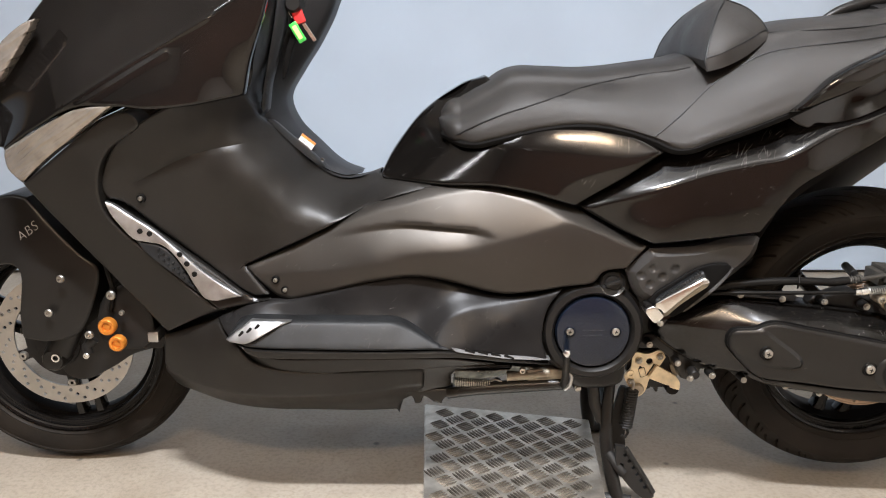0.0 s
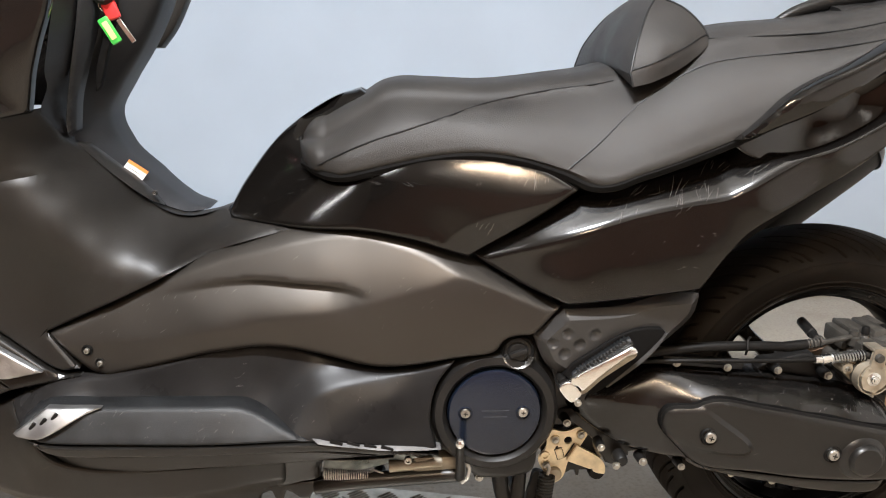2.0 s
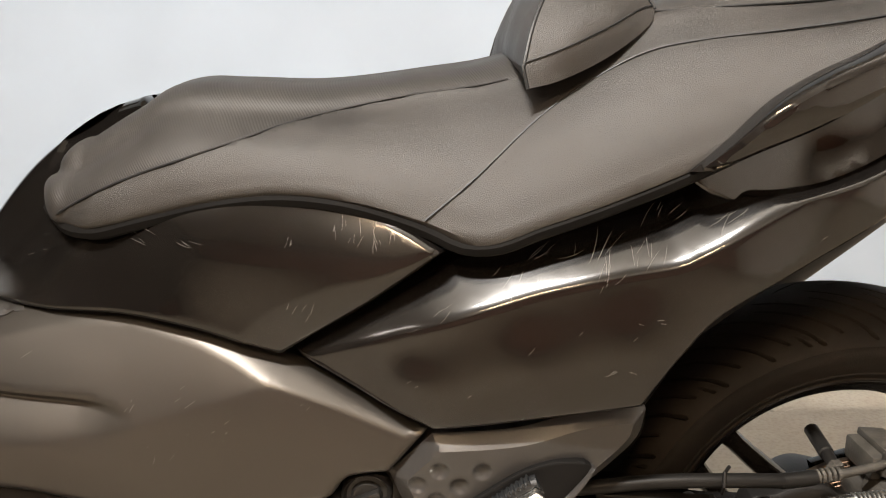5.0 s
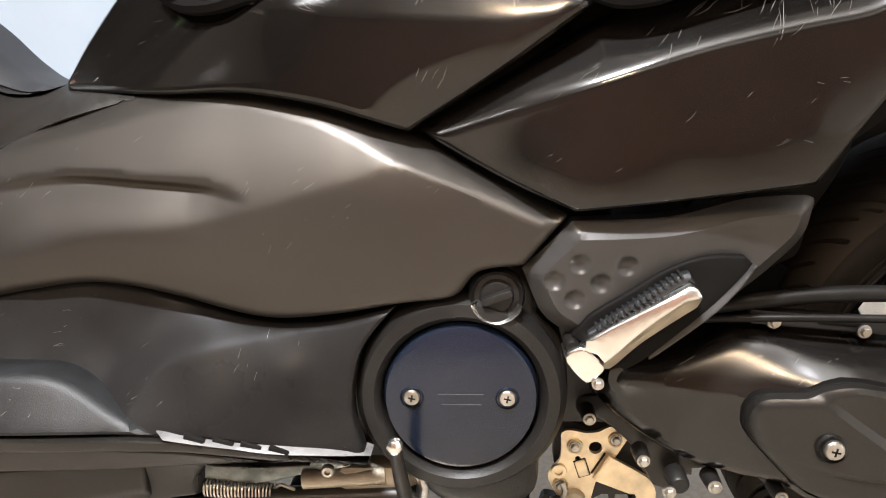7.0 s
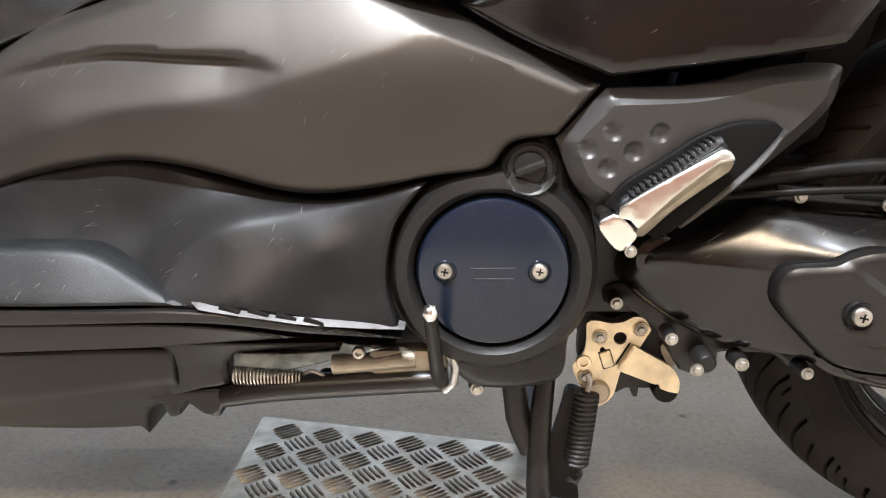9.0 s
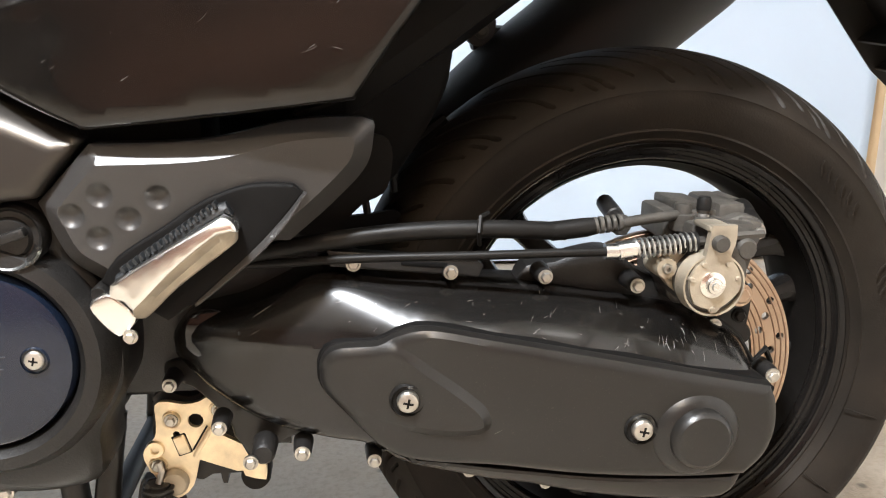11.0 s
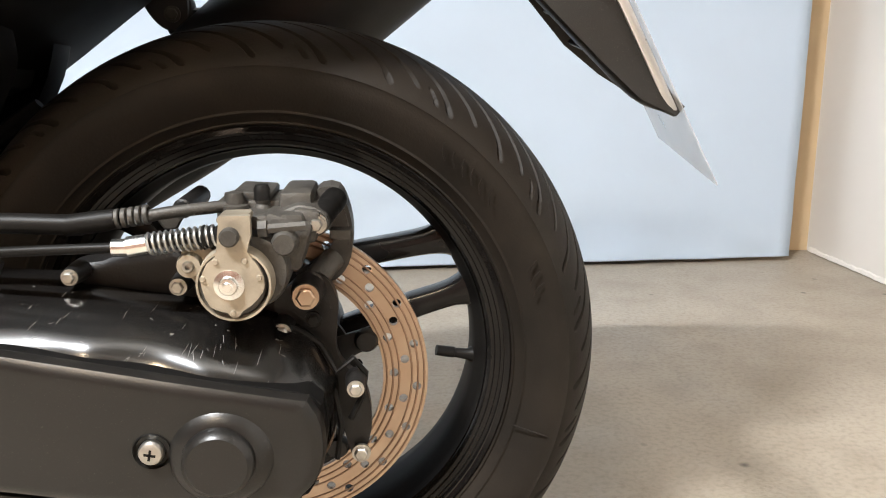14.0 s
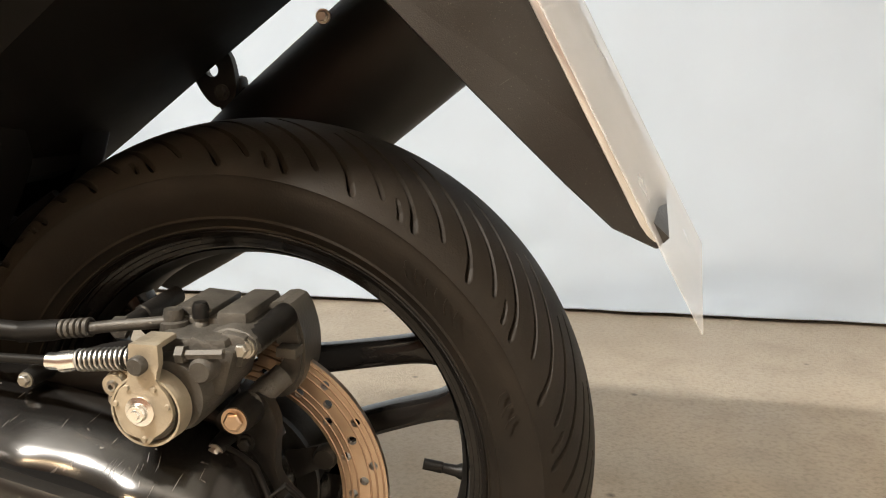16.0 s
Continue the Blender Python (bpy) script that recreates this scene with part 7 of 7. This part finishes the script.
GOLDBACK = [(0.366, 0.294, 0.075, 1), (0.376, 0.3, 0.075), (0.396, 0.293, 0.075), (0.419, 0.3, 0.075), (0.437, 0.294, 0.075), (0.461, 0.276, 0.075), (0.465, 0.257, 0.075), (0.46, 0.244, 0.075), (0.446, 0.219, 0.075), (0.435, 0.216, 0.075, 1), (0.428, 0.216, 0.075, 1), (0.427, 0.206, 0.075), (0.423, 0.206, 0.075), (0.421, 0.216, 0.075, 1), (0.414, 0.216, 0.075, 1), (0.399, 0.212, 0.075), (0.366, 0.244, 0.075)]
part("bracket_backing", plate_mesh([p[:2] + p[3:] for p in GOLDBACK], 1.482, 1.50), CORE, scooter)
part("drain_boss", lathe_mesh([(0.0001, -0.003), (0.007, -0.003), (0.0095, 0.0), (0.0105, 0.02)], (0.4700, 1.395, 0.2790), 24), CASTING, scooter)
bolt(0.4603, 1.3895, 0.2745, 0.0045, STEEL, scooter, "hex", "drain_bolt")
part("stand_bumper", lathe_mesh([(0.0001, -0.012), (0.012, -0.012), (0.0135, -0.008), (0.0135, 0.012)], (0.4539, 1.480, 0.2178), 24), DARK, scooter, "black rubber bumper")
part("pivot_shaft", tube_mesh([(0.384, 1.49, 0.262), (0.384, MID + 0.12, 0.262)], 0.014, 14), CORE, scooter)

side = new("side_stand")
side.parent = scooter
tagged(side, "black folded side stand with spring")
part("side_leg", tube_mesh([(0.230, 1.405, 0.258), (0.134, 1.41, 0.250), (0.06, 1.413, 0.243), (0.008, 1.417, 0.232)], [0.012, 0.0125, 0.0125, 0.010], 14), SATIN, side)
SFOOT = [(-0.079, 0.234, 0.13, 1), (-0.033, 0.234, 0.13), (0.019, 0.235, 0.13), (0.021, 0.224, 0.13), (0.003, 0.215, 0.13), (-0.002, 0.204, 0.13, 1), (-0.018, 0.207, 0.13), (-0.029, 0.216, 0.13), (-0.037, 0.219, 0.13), (-0.042, 0.206, 0.13, 1), (-0.053, 0.203, 0.13), (-0.06, 0.219, 0.13), (-0.072, 0.221, 0.13)]
panel("side_foot", SFOOT, SATIN, side, "", thick=0.025, edge=0.004, both=False, step=0.006, back=True)
part("lever_pin", tube_mesh([(0.224, 1.39, 0.262), (0.2225, 1.36, 0.285), (0.220, 1.338, 0.325), (0.2185, 1.328, 0.347)], [0.0072, 0.0068, 0.0062, 0.006], 14), CASTING, side)
part("pin_ball", lathe_mesh([(0.0001, -0.0075), (0.0045, -0.006), (0.0072, -0.001), (0.0072, 0.002), (0.0048, 0.006), (0.0001, 0.0072)], (0.2185, 1.327, 0.350), 20, axis="z"), BRIGHT, side)
part("side_spring", spring_mesh((0.022, 1.414, 0.257), (0.090, 1.412, 0.254), 0.0085, 20, 0.0011), STEEL, side)
part("spring_end", tube_mesh([(0.090, 1.412, 0.258), (0.098, 1.410, 0.264), (0.110, 1.408, 0.260), (0.116, 1.405, 0.252)], 0.0018, 8), STEEL, side)
part("pivot_clip", tube_mesh([(0.232, 1.388, 0.292), (0.238, 1.384, 0.278), (0.236, 1.386, 0.262), (0.228, 1.392, 0.252)], 0.0042, 10), ALU, side)
part("pivot_block", merged(box_mesh(0.155, 0.23, 1.402, 1.43, 0.262, 0.288, 0.006), tube_mesh([(0.12, 1.41, 0.270), (0.20, 1.408, 0.278)], 0.010, 10)), PALECAST, side)
BELLYBACK = [(-0.05, 0.293, 0.152, 1), (0.025, 0.291, 0.150), (0.18, 0.29, 0.146, 1), (0.128, 0.284, 0.142), (0.022, 0.275, 0.140), (0.015, 0.245, 0.136), (-0.017, 0.236, 0.134), (-0.05, 0.226, 0.132, 1)]
panel("belly_tail", BELLYBACK, MATTE, scooter, thick=0.03, edge=0.004, both=False)
SHIELDB = [(0.023, 0.28, 0.145, 1), (0.126, 0.285, 0.15), (0.131, 0.293, 0.155), (0.178, 0.292, 0.16, 1), (0.144, 0.281, 0.155), (0.093, 0.267, 0.15), (0.019, 0.251, 0.145, 1)]
shield = panel("heat_shield", SHIELDB, MIRRORISH, scooter, "thin polished metal heat shield", thick=0.006, edge=0.002, both=False)
bolt(0.148, 1.392, 0.290, 0.0062, STEEL, side, "socket", "shield_bolt")

# ---- tail: plate, muffler, underside ----
muffler = part("muffler", tube_mesh([(0.60, MID + 0.19, 0.435), (0.68, MID + 0.20, 0.497), (0.735, MID + 0.205, 0.540), (0.785, MID + 0.205, 0.579), (0.93, MID + 0.205, 0.694), (0.972, MID + 0.205, 0.727)], [0.052, 0.066, 0.073, 0.075, 0.076, 0.074], 36), CORE, scooter, "black exhaust muffler")
part("muffler_tip", moved(lathe_mesh([(0.024, 0.0), (0.026, 0.02), (0.066, 0.018), (0.074, 0.008), (0.078, 0.0)], (0, 0, 0), 36, axis="x"), pose(0.972, MID + 0.205, 0.727, 0, -38, 0)), SATIN, muffler)
bolt(0.8637, MID + 0.06, 0.6918, 0.005, STEEL, muffler)
part("exhaust_bracket", plate_mesh([(0.674, 0.671), (0.706, 0.668), (0.716, 0.640), (0.712, 0.612), (0.692, 0.606), (0.674, 0.624), (0.665, 0.650)], 1.750, 1.760, holes=[(0.689, 0.646, 0.0075)]), CORE, muffler)
bolt(0.700, 1.748, 0.622, 0.0065, IRON, muffler)
part("exhaust_stay", merged(box_mesh(0.700, 0.742, 1.757, 1.80, 0.578, 0.630, 0.010), box_mesh(0.690, 0.720, 1.757, 1.78, 0.600, 0.640, 0.006)), CORE, muffler)


def undertray_mesh():
    """A sloping box under the tail whose far lower edge hangs lowest."""
    bm = bmesh.new()
    rings = []
    for x, z in ((0.54, 0.521), (0.585, 0.553), (0.617, 0.576), (0.66, 0.608), (0.73, 0.660), (0.803, 0.713), (0.87, 0.762), (0.96, 0.80)):
        rings.append([bm.verts.new(p) for p in ((x, 1.705, z + 0.13), (x, 1.705, z + 0.006), (x, 1.70, z), (x, 1.56, z + 0.004), (x, 1.42, z + 0.024), (x, 1.405, z + 0.045), (x, 1.405, z + 0.14))])
    for A, B in zip(rings[:-1], rings[1:]):
        for i in range(7):
            bm.faces.new((A[i], A[(i + 1) % 7], B[(i + 1) % 7], B[i]))
    bm.faces.new(rings[0][::-1]), bm.faces.new(rings[-1])
    bmesh.ops.recalc_face_normals(bm, faces=bm.faces)
    return bm


part("undertray", undertray_mesh(), SHROUD, scooter, "black undertray below the tail", sharp=25)
PLATE_NEAR, PLATE_FAR, PLATE_UP = Vector((1.1798, 1.4271, 0.4742)), Vector((1.2023, 1.6305, 0.4934)), Vector((-0.1223, 0, 0.233)).normalized()


def number_plate_mesh(limits, lo, hi, bevel=0.0):
    """A thin sheet or a strip of a raised rim in the plane of the plate holder."""
    across = PLATE_FAR - PLATE_NEAR
    out = across.cross(PLATE_UP).normalized()
    size = across.length
    bm = box_mesh(limits[0] * size, limits[1] * size, limits[2] * 0.28, limits[3] * 0.28, lo, hi, bevel)
    for v in bm.verts:
        v.co = PLATE_NEAR + across * (v.co.x / size) + PLATE_UP * v.co.y + out * v.co.z
    return bm


number_plate = part("number_plate", number_plate_mesh((0.10, 0.90, 0.245, 1), -0.004, -0.002), PLATEWHITE, scooter, "blank white number plate in a silver frame on a clear sheet", smooth=False)
part("plate_holder", number_plate_mesh((0, 1, 0, 1), -0.0005, 0.0005), ACRYLIC, number_plate, "clear plastic plate holder sheet", smooth=False)
for limits in ((0.115, 0.90, 0.232, 0.256), (0.078, 0.112, 0.225, 1.02)):
    part("plate_rim", number_plate_mesh(limits, -0.0085, -0.001, 0.002), FRAMEALU, number_plate)
for v in (0.30, 0.62):
    part("rim_clip", number_plate_mesh((0.11, 0.17, v, v + 0.05), -0.017, -0.0105, 0.001), CASTING, number_plate)
NEAR_LIP = [(0.935, 0.719), (0.972, 0.682), (1.022, 0.632), (1.056, 0.599), (1.088, 0.568), (1.120, 0.539), (1.149, 0.526)]
FAR_LIP = [(0.975, 0.722), (1.012, 0.684), (1.042, 0.648), (1.072, 0.612), (1.096, 0.584), (1.130, 0.557), (1.158, 0.540)]
SET_IN = (0.022, 0.019)


def guard_channel_mesh():
    """The hollow underside of the mudguard: a trough between a near and a far lip."""
    bm = bmesh.new()
    rings = []
    for k, ((nx, nz), (fx, fz)) in enumerate(zip(NEAR_LIP, FAR_LIP)):
        d = 1.0 - 0.75 * max(0, k - 4) / 2
        ix, iz = SET_IN[0] * d, SET_IN[1] * d
        prof = [(nx, 1.447, nz), (nx + ix, 1.4515, nz + iz), (fx + ix, 1.598, fz + iz), (fx, 1.603, fz), (fx + 0.001, 1.607, fz + 0.001), (fx + ix + 0.003, 1.603, fz + iz + 0.003), (nx + ix + 0.003, 1.4465, nz + iz + 0.003), (nx + 0.001, 1.443, nz + 0.001)]
        rings.append([bm.verts.new(p) for p in prof])
    for A, B in zip(rings[:-1], rings[1:]):
        for i in range(8):
            bm.faces.new((A[i], A[(i + 1) % 8], B[(i + 1) % 8], B[i]))
    bm.faces.new(rings[0][::-1]), bm.faces.new(rings[-1])
    bmesh.ops.recalc_face_normals(bm, faces=bm.faces)
    return bm


channel = part("guard_channel", guard_channel_mesh(), MATTE, guard, "hollow ribbed underside", sharp=30)
for k in (1, 3, 4):
    (nx, nz), (fx, fz) = NEAR_LIP[k], FAR_LIP[k]
    bm = bmesh.new()
    quad = [(nx + 0.003, 1.448, nz + 0.003), (fx + 0.003, 1.602, fz + 0.003), (fx + 0.023, 1.599, fz + 0.021), (nx + 0.023, 1.4505, nz + 0.021)]
    front, back = [bm.verts.new(p) for p in quad], [bm.verts.new((x + 0.0025, y, z - 0.0022)) for x, y, z in quad]
    bm.faces.new(front), bm.faces.new(back[::-1])
    for i in range(4):
        bm.faces.new((front[i], back[i], back[(i + 1) % 4], front[(i + 1) % 4]))
    bmesh.ops.recalc_face_normals(bm, faces=bm.faces)
    part("cross_rib", bm, MATTE, channel, smooth=False)
part("rear_shock", tube_mesh([(0.44, MID - 0.04, 0.40), (0.56, MID - 0.03, 0.52)], 0.028, 16), CORE, scooter)
INFEND = [(0.46, 0.47, 0.07, 1), (0.50, 0.452, 0.07), (0.545, 0.468, 0.075), (0.578, 0.487, 0.08), (0.603, 0.522, 0.08), (0.622, 0.557, 0.08), (0.628, 0.575, 0.08, 1), (0.632, 0.62, 0.10, 1), (0.60, 0.62, 0.13), (0.55, 0.57, 0.15), (0.50, 0.55, 0.15, 1)]
panel("inner_fender", INFEND, SHROUD, scooter, "black inner fender ahead of the tyre", thick=0.04, edge=0.006)

# dark sheet added to fill the bright opening behind the hose
part("arm_filler_plate", plate_mesh([(0.503, 0.439), (0.525, 0.45), (0.562, 0.455), (0.587, 0.456), (0.59, 0.418), (0.502, 0.419)], 1.497, 1.505), SHROUD, scooter)
# added dark plate that blocks a bright gap between bracket and tyre
part("gap_blocker_plate", plate_mesh([(0.500, 0.452), (0.523, 0.449), (0.540, 0.463), (0.553, 0.475), (0.573, 0.489), (0.570, 0.530), (0.500, 0.520)], 1.438, 1.444), SHROUD, scooter)
for line in ([(0.5548, 1.5, 0.4919), (0.5555, 1.5, 0.4813), (0.5559, 1.5, 0.4707), (0.5583, 1.5, 0.4549)], [(0.591, 1.5, 0.5088), (0.5835, 1.5, 0.4962), (0.5815, 1.5, 0.4856), (0.5828, 1.5, 0.4745)]):
    part("drain_tube", tube_mesh(line, 0.0034, 8), DARK, scooter, "thin black rubber tube")

TAILEND = [(0.80, 0.80, 0.17, 1), (0.82, 0.90, 0.16), (0.96, 0.985, 0.11), (1.10, 1.02, 0.05, 1), (1.13, 0.96, 0.05), (1.11, 0.88, 0.07), (1.05, 0.78, 0.09), (0.96, 0.745, 0.11), (0.87, 0.77, 0.15)]
panel("tail_end", TAILEND, GLOSS, scooter, "gloss black tail end", thick=0.03, step=0.02)
part("tail_core", tube_mesh([(0.80, MID, 0.86), (0.95, MID, 0.88), (1.10, MID, 0.95)], [0.09, 0.085, 0.05], 16), CORE, scooter)
part("rear_rack", tube_mesh([(0.70, MID, 0.915), (0.735, MID, 0.936), (0.78, MID, 0.951), (0.85, MID, 0.966), (1.0, MID, 1.02)], [0.006, 0.009, 0.011, 0.013, 0.013], 12), SATIN, scooter, "black rear rack tube")

# ---- hairline scratches and scuffs on the paint ----
from mathutils.bvhtree import BVHTree


def scratches(ob, marks, seed, width=0.00019):
    """Fine pale scratches laid on a panel: each mark is x, z, count, spread, length and slope in degrees."""
    rng = random.Random(seed)
    me = ob.data
    tree = BVHTree.FromPolygons([v.co for v in me.vertices], [p.vertices for p in me.polygons])
    made = []
    for x, z, count, spread, length, slope in marks:
        for _ in range(count):
            cx, cz = x + rng.uniform(-spread, spread), z + rng.uniform(-spread, spread) * 0.5
            a, half, bow = radians(slope + rng.uniform(-22, 22)), length * rng.uniform(0.3, 1.0) / 2, rng.uniform(-0.15, 0.15)
            line = []
            for k in range(6):
                f = -1 + 2 * k / 5
                hit = tree.ray_cast(Vector((cx + math.cos(a) * half * f - math.sin(a) * bow * half * f * f, 0.9, cz + math.sin(a) * half * f + math.cos(a) * bow * half * f * f)), Vector((0, 1, 0)))
                if hit[0] is not None:
                    line.append(tuple(hit[0] + hit[1] * 0.00005))
            if len(line) > 3:
                w = width * rng.uniform(0.5, 1.2)
                made.append(tube_mesh(line, [w * 0.25] + [w] * (len(line) - 2) + [w * 0.25], 4, smooth=False))
    return tagged(part("scuff", merged(*made), SCRATCH, ob), "pale hairline scratches", kind="stuff")


scratches(tail_cowl, [(0.44, 0.672, 5, 0.02, 0.022, 55), (0.50, 0.690, 9, 0.03, 0.030, 60), (0.545, 0.700, 7, 0.02, 0.022, 70), (0.57, 0.735, 5, 0.02, 0.025, 45), (0.47, 0.700, 5, 0.02, 0.03, 25), (0.36, 0.640, 4, 0.02, 0.015, 30), (0.56, 0.635, 3, 0.02, 0.012, 0), (0.53, 0.59, 2, 0.02, 0.015, 5), (0.63, 0.735, 5, 0.03, 0.03, 40), (0.50, 0.62, 3, 0.06, 0.01, 50)], 3)
scratches(tank_cowl, [(0.30, 0.715, 9, 0.018, 0.014, 80), (0.325, 0.708, 6, 0.01, 0.012, 100), (0.105, 0.703, 6, 0.015, 0.02, -20), (0.15, 0.703, 3, 0.01, 0.018, -10), (0.25, 0.700, 4, 0.02, 0.006, 60), (0.25, 0.645, 5, 0.015, 0.012, 50), (0.00, 0.690, 3, 0.03, 0.015, 20)], 5)
scratches(side_cover, [(-0.13, 0.548, 8, 0.03, 0.010, 60), (-0.20, 0.522, 8, 0.03, 0.010, 55), (0.10, 0.553, 3, 0.02, 0.010, 40), (0.25, 0.560, 2, 0.01, 0.006, 30), (0.20, 0.54, 3, 0.04, 0.006, 60), (0.11, 0.52, 3, 0.03, 0.008, 70), (-0.25, 0.49, 4, 0.04, 0.008, 50)], 7, 0.00016)
scratches(moulding, [(0.08, 0.405, 4, 0.02, 0.010, 70), (0.0, 0.385, 6, 0.02, 0.010, 40), (-0.10, 0.425, 5, 0.04, 0.012, 15), (0.12, 0.425, 2, 0.02, 0.008, 100)], 9, 0.00016)
scratches(arm_case, [(0.70, 0.395, 10, 0.03, 0.006, 40), (0.76, 0.385, 12, 0.03, 0.008, 60), (0.80, 0.372, 9, 0.02, 0.008, 90), (0.62, 0.405, 6, 0.03, 0.006, 10), (0.56, 0.395, 5, 0.03, 0.006, 30), (0.72, 0.405, 6, 0.06, 0.005, 0), (0.83, 0.36, 4, 0.02, 0.008, 60)], 11)
scratches(footboard, [(-0.27, 0.385, 8, 0.03, 0.010, 40), (-0.18, 0.38, 8, 0.05, 0.010, 20), (-0.10, 0.37, 4, 0.03, 0.010, 60)], 13, 0.00016)

# ---- keys in the ignition ----
keys = new("key_bunch")
keys.location = (-0.266, 1.500, 0.925)
tagged(keys, "ignition key with red head and green tag hanging from the lock", "keys")
part("key_ring", lathe_mesh([(0.010 + 0.0009 * math.cos(a), 0.0009 * math.sin(a)) for a in np.linspace(0, 6.28, 8, endpoint=False)], (0.0, 0, 0.008), 28, closed=True), BRIGHT, keys)
part("key_head", moved(box_mesh(-0.010, 0.010, -0.004, 0.004, -0.013, 0.013, 0.0035, 3), pose(0.008, -0.004, 0.0, 0, -20, 0)), REDP, keys, "red plastic key head")
tag = part("key_tag", moved(box_mesh(-0.0075, 0.0075, -0.0025, 0.0025, -0.019, 0.019, 0.002, 2), pose(0.006, -0.010, -0.027, 0, -30, 0)), GREENP, keys, "green plastic key tag")
part("tag_window", moved(box_mesh(-0.004, 0.004, -0.0030, 0.0, -0.013, 0.013, 0.0006, 1), pose(0.006, -0.0101, -0.027, 0, -30, 0)), TAGPAPER, tag)
part("key_blade", moved(box_mesh(-0.0035, 0.0035, -0.0011, 0.0011, -0.018, 0.018, 0.0006, 1), pose(0.026, -0.004, -0.027, 0, -33, 0)), BRIGHT, keys)
part("ignition_lock", lathe_mesh([(0.0001, -0.006), (0.012, -0.006), (0.016, 0.0), (0.018, 0.02)], (-0.266, 1.49, 0.948), 24), CASTING, scooter)

# ---- tread plate step under the engine ----
tread = new("tread_plate_step")
tread.location = (0.14, 1.5, 0.0)
tagged(tread, "low worn aluminium tread plate step on the floor", "metal step")
TOP = 0.062


def step_edge(y):
    """Left and right limits of the step's top at a depth."""
    f = (y - 1.30) / 0.43
    return -0.036 - 0.007 * f, 0.300 + 0.030 * f


def step_mesh():
    bm = bmesh.new()
    l0, r0 = step_edge(1.25)
    rim = [(-0.043, 1.730), (0.327, 1.650), (r0, 1.25), (l0, 1.25)]
    top = [bm.verts.new((x - 0.14, y - 1.5, TOP)) for x, y in rim]
    low = [bm.verts.new((x - 0.14, y - 1.5, 0.001)) for x, y in rim]
    bm.faces.new(top)
    for k in range(4):
        bm.faces.new((top[k], top[(k + 1) % 4], low[(k + 1) % 4], low[k]))
    bmesh.ops.recalc_face_normals(bm, faces=bm.faces)
    if bm.faces[0].normal.z < 0:
        bmesh.ops.reverse_faces(bm, faces=bm.faces)
    bmesh.ops.bevel(bm, geom=[e for e in bm.edges if e.verts[0].co.z > 0.05 and e.verts[1].co.z > 0.05], offset=0.003, segments=3, affect="EDGES")
    return bm


part("sheet", step_mesh(), TREADMETAL, tread, smooth=False)


def lug_mesh():
    """Five slim raised bars side by side, as pressed into tread plate."""
    bms = []
    for k in range(5):
        bm = bmesh.new()
        L, W, H = 0.0188 - 0.001 * abs(k - 2), 0.0026, 0.0022
        base = [bm.verts.new(p) for p in ((-L, 0, 0), (-L * 0.6, -W, 0), (L * 0.6, -W, 0), (L, 0, 0), (L * 0.6, W, 0), (-L * 0.6, W, 0))]
        top = [bm.verts.new(p) for p in ((-L * 0.75, 0, H), (-L * 0.5, -W * 0.45, H), (L * 0.5, -W * 0.45, H), (L * 0.75, 0, H), (L * 0.5, W * 0.45, H), (-L * 0.5, W * 0.45, H))]
        for i in range(6):
            bm.faces.new((base[i], base[(i + 1) % 6], top[(i + 1) % 6], top[i]))
        bm.faces.new(top)
        bms.append(moved(bm, Matrix.Translation((0, (k - 2) * 0.0074, TOP))))
    return merged(*bms)


first_lug = part("raised_lug", lug_mesh(), LUGMETAL, tread, sharp=20)
used = False
WEAVE = radians(34)
for i in range(-9, 10):
    for j in range(-9, 10):
        # a basket weave, askew to the step's sides
        gx, gy = i * 0.0405, j * 0.0405
        x, y = 0.14 + gx * math.cos(WEAVE) - gy * math.sin(WEAVE), 1.48 + gx * math.sin(WEAVE) + gy * math.cos(WEAVE)
        l, r = step_edge(y)
        if not (l + 0.018 < x < r - 0.018) or y < 1.27 or y > 1.712 - 0.216 * (x + 0.043):
            continue
        ob = new("raised_lug", first_lug.data) if used else first_lug
        used = True
        ob.parent = tread
        ob.matrix_local = pose(x - 0.14, y - 1.5, 0, 0, 0, 34 + (90 if (i + j) % 2 else 0))
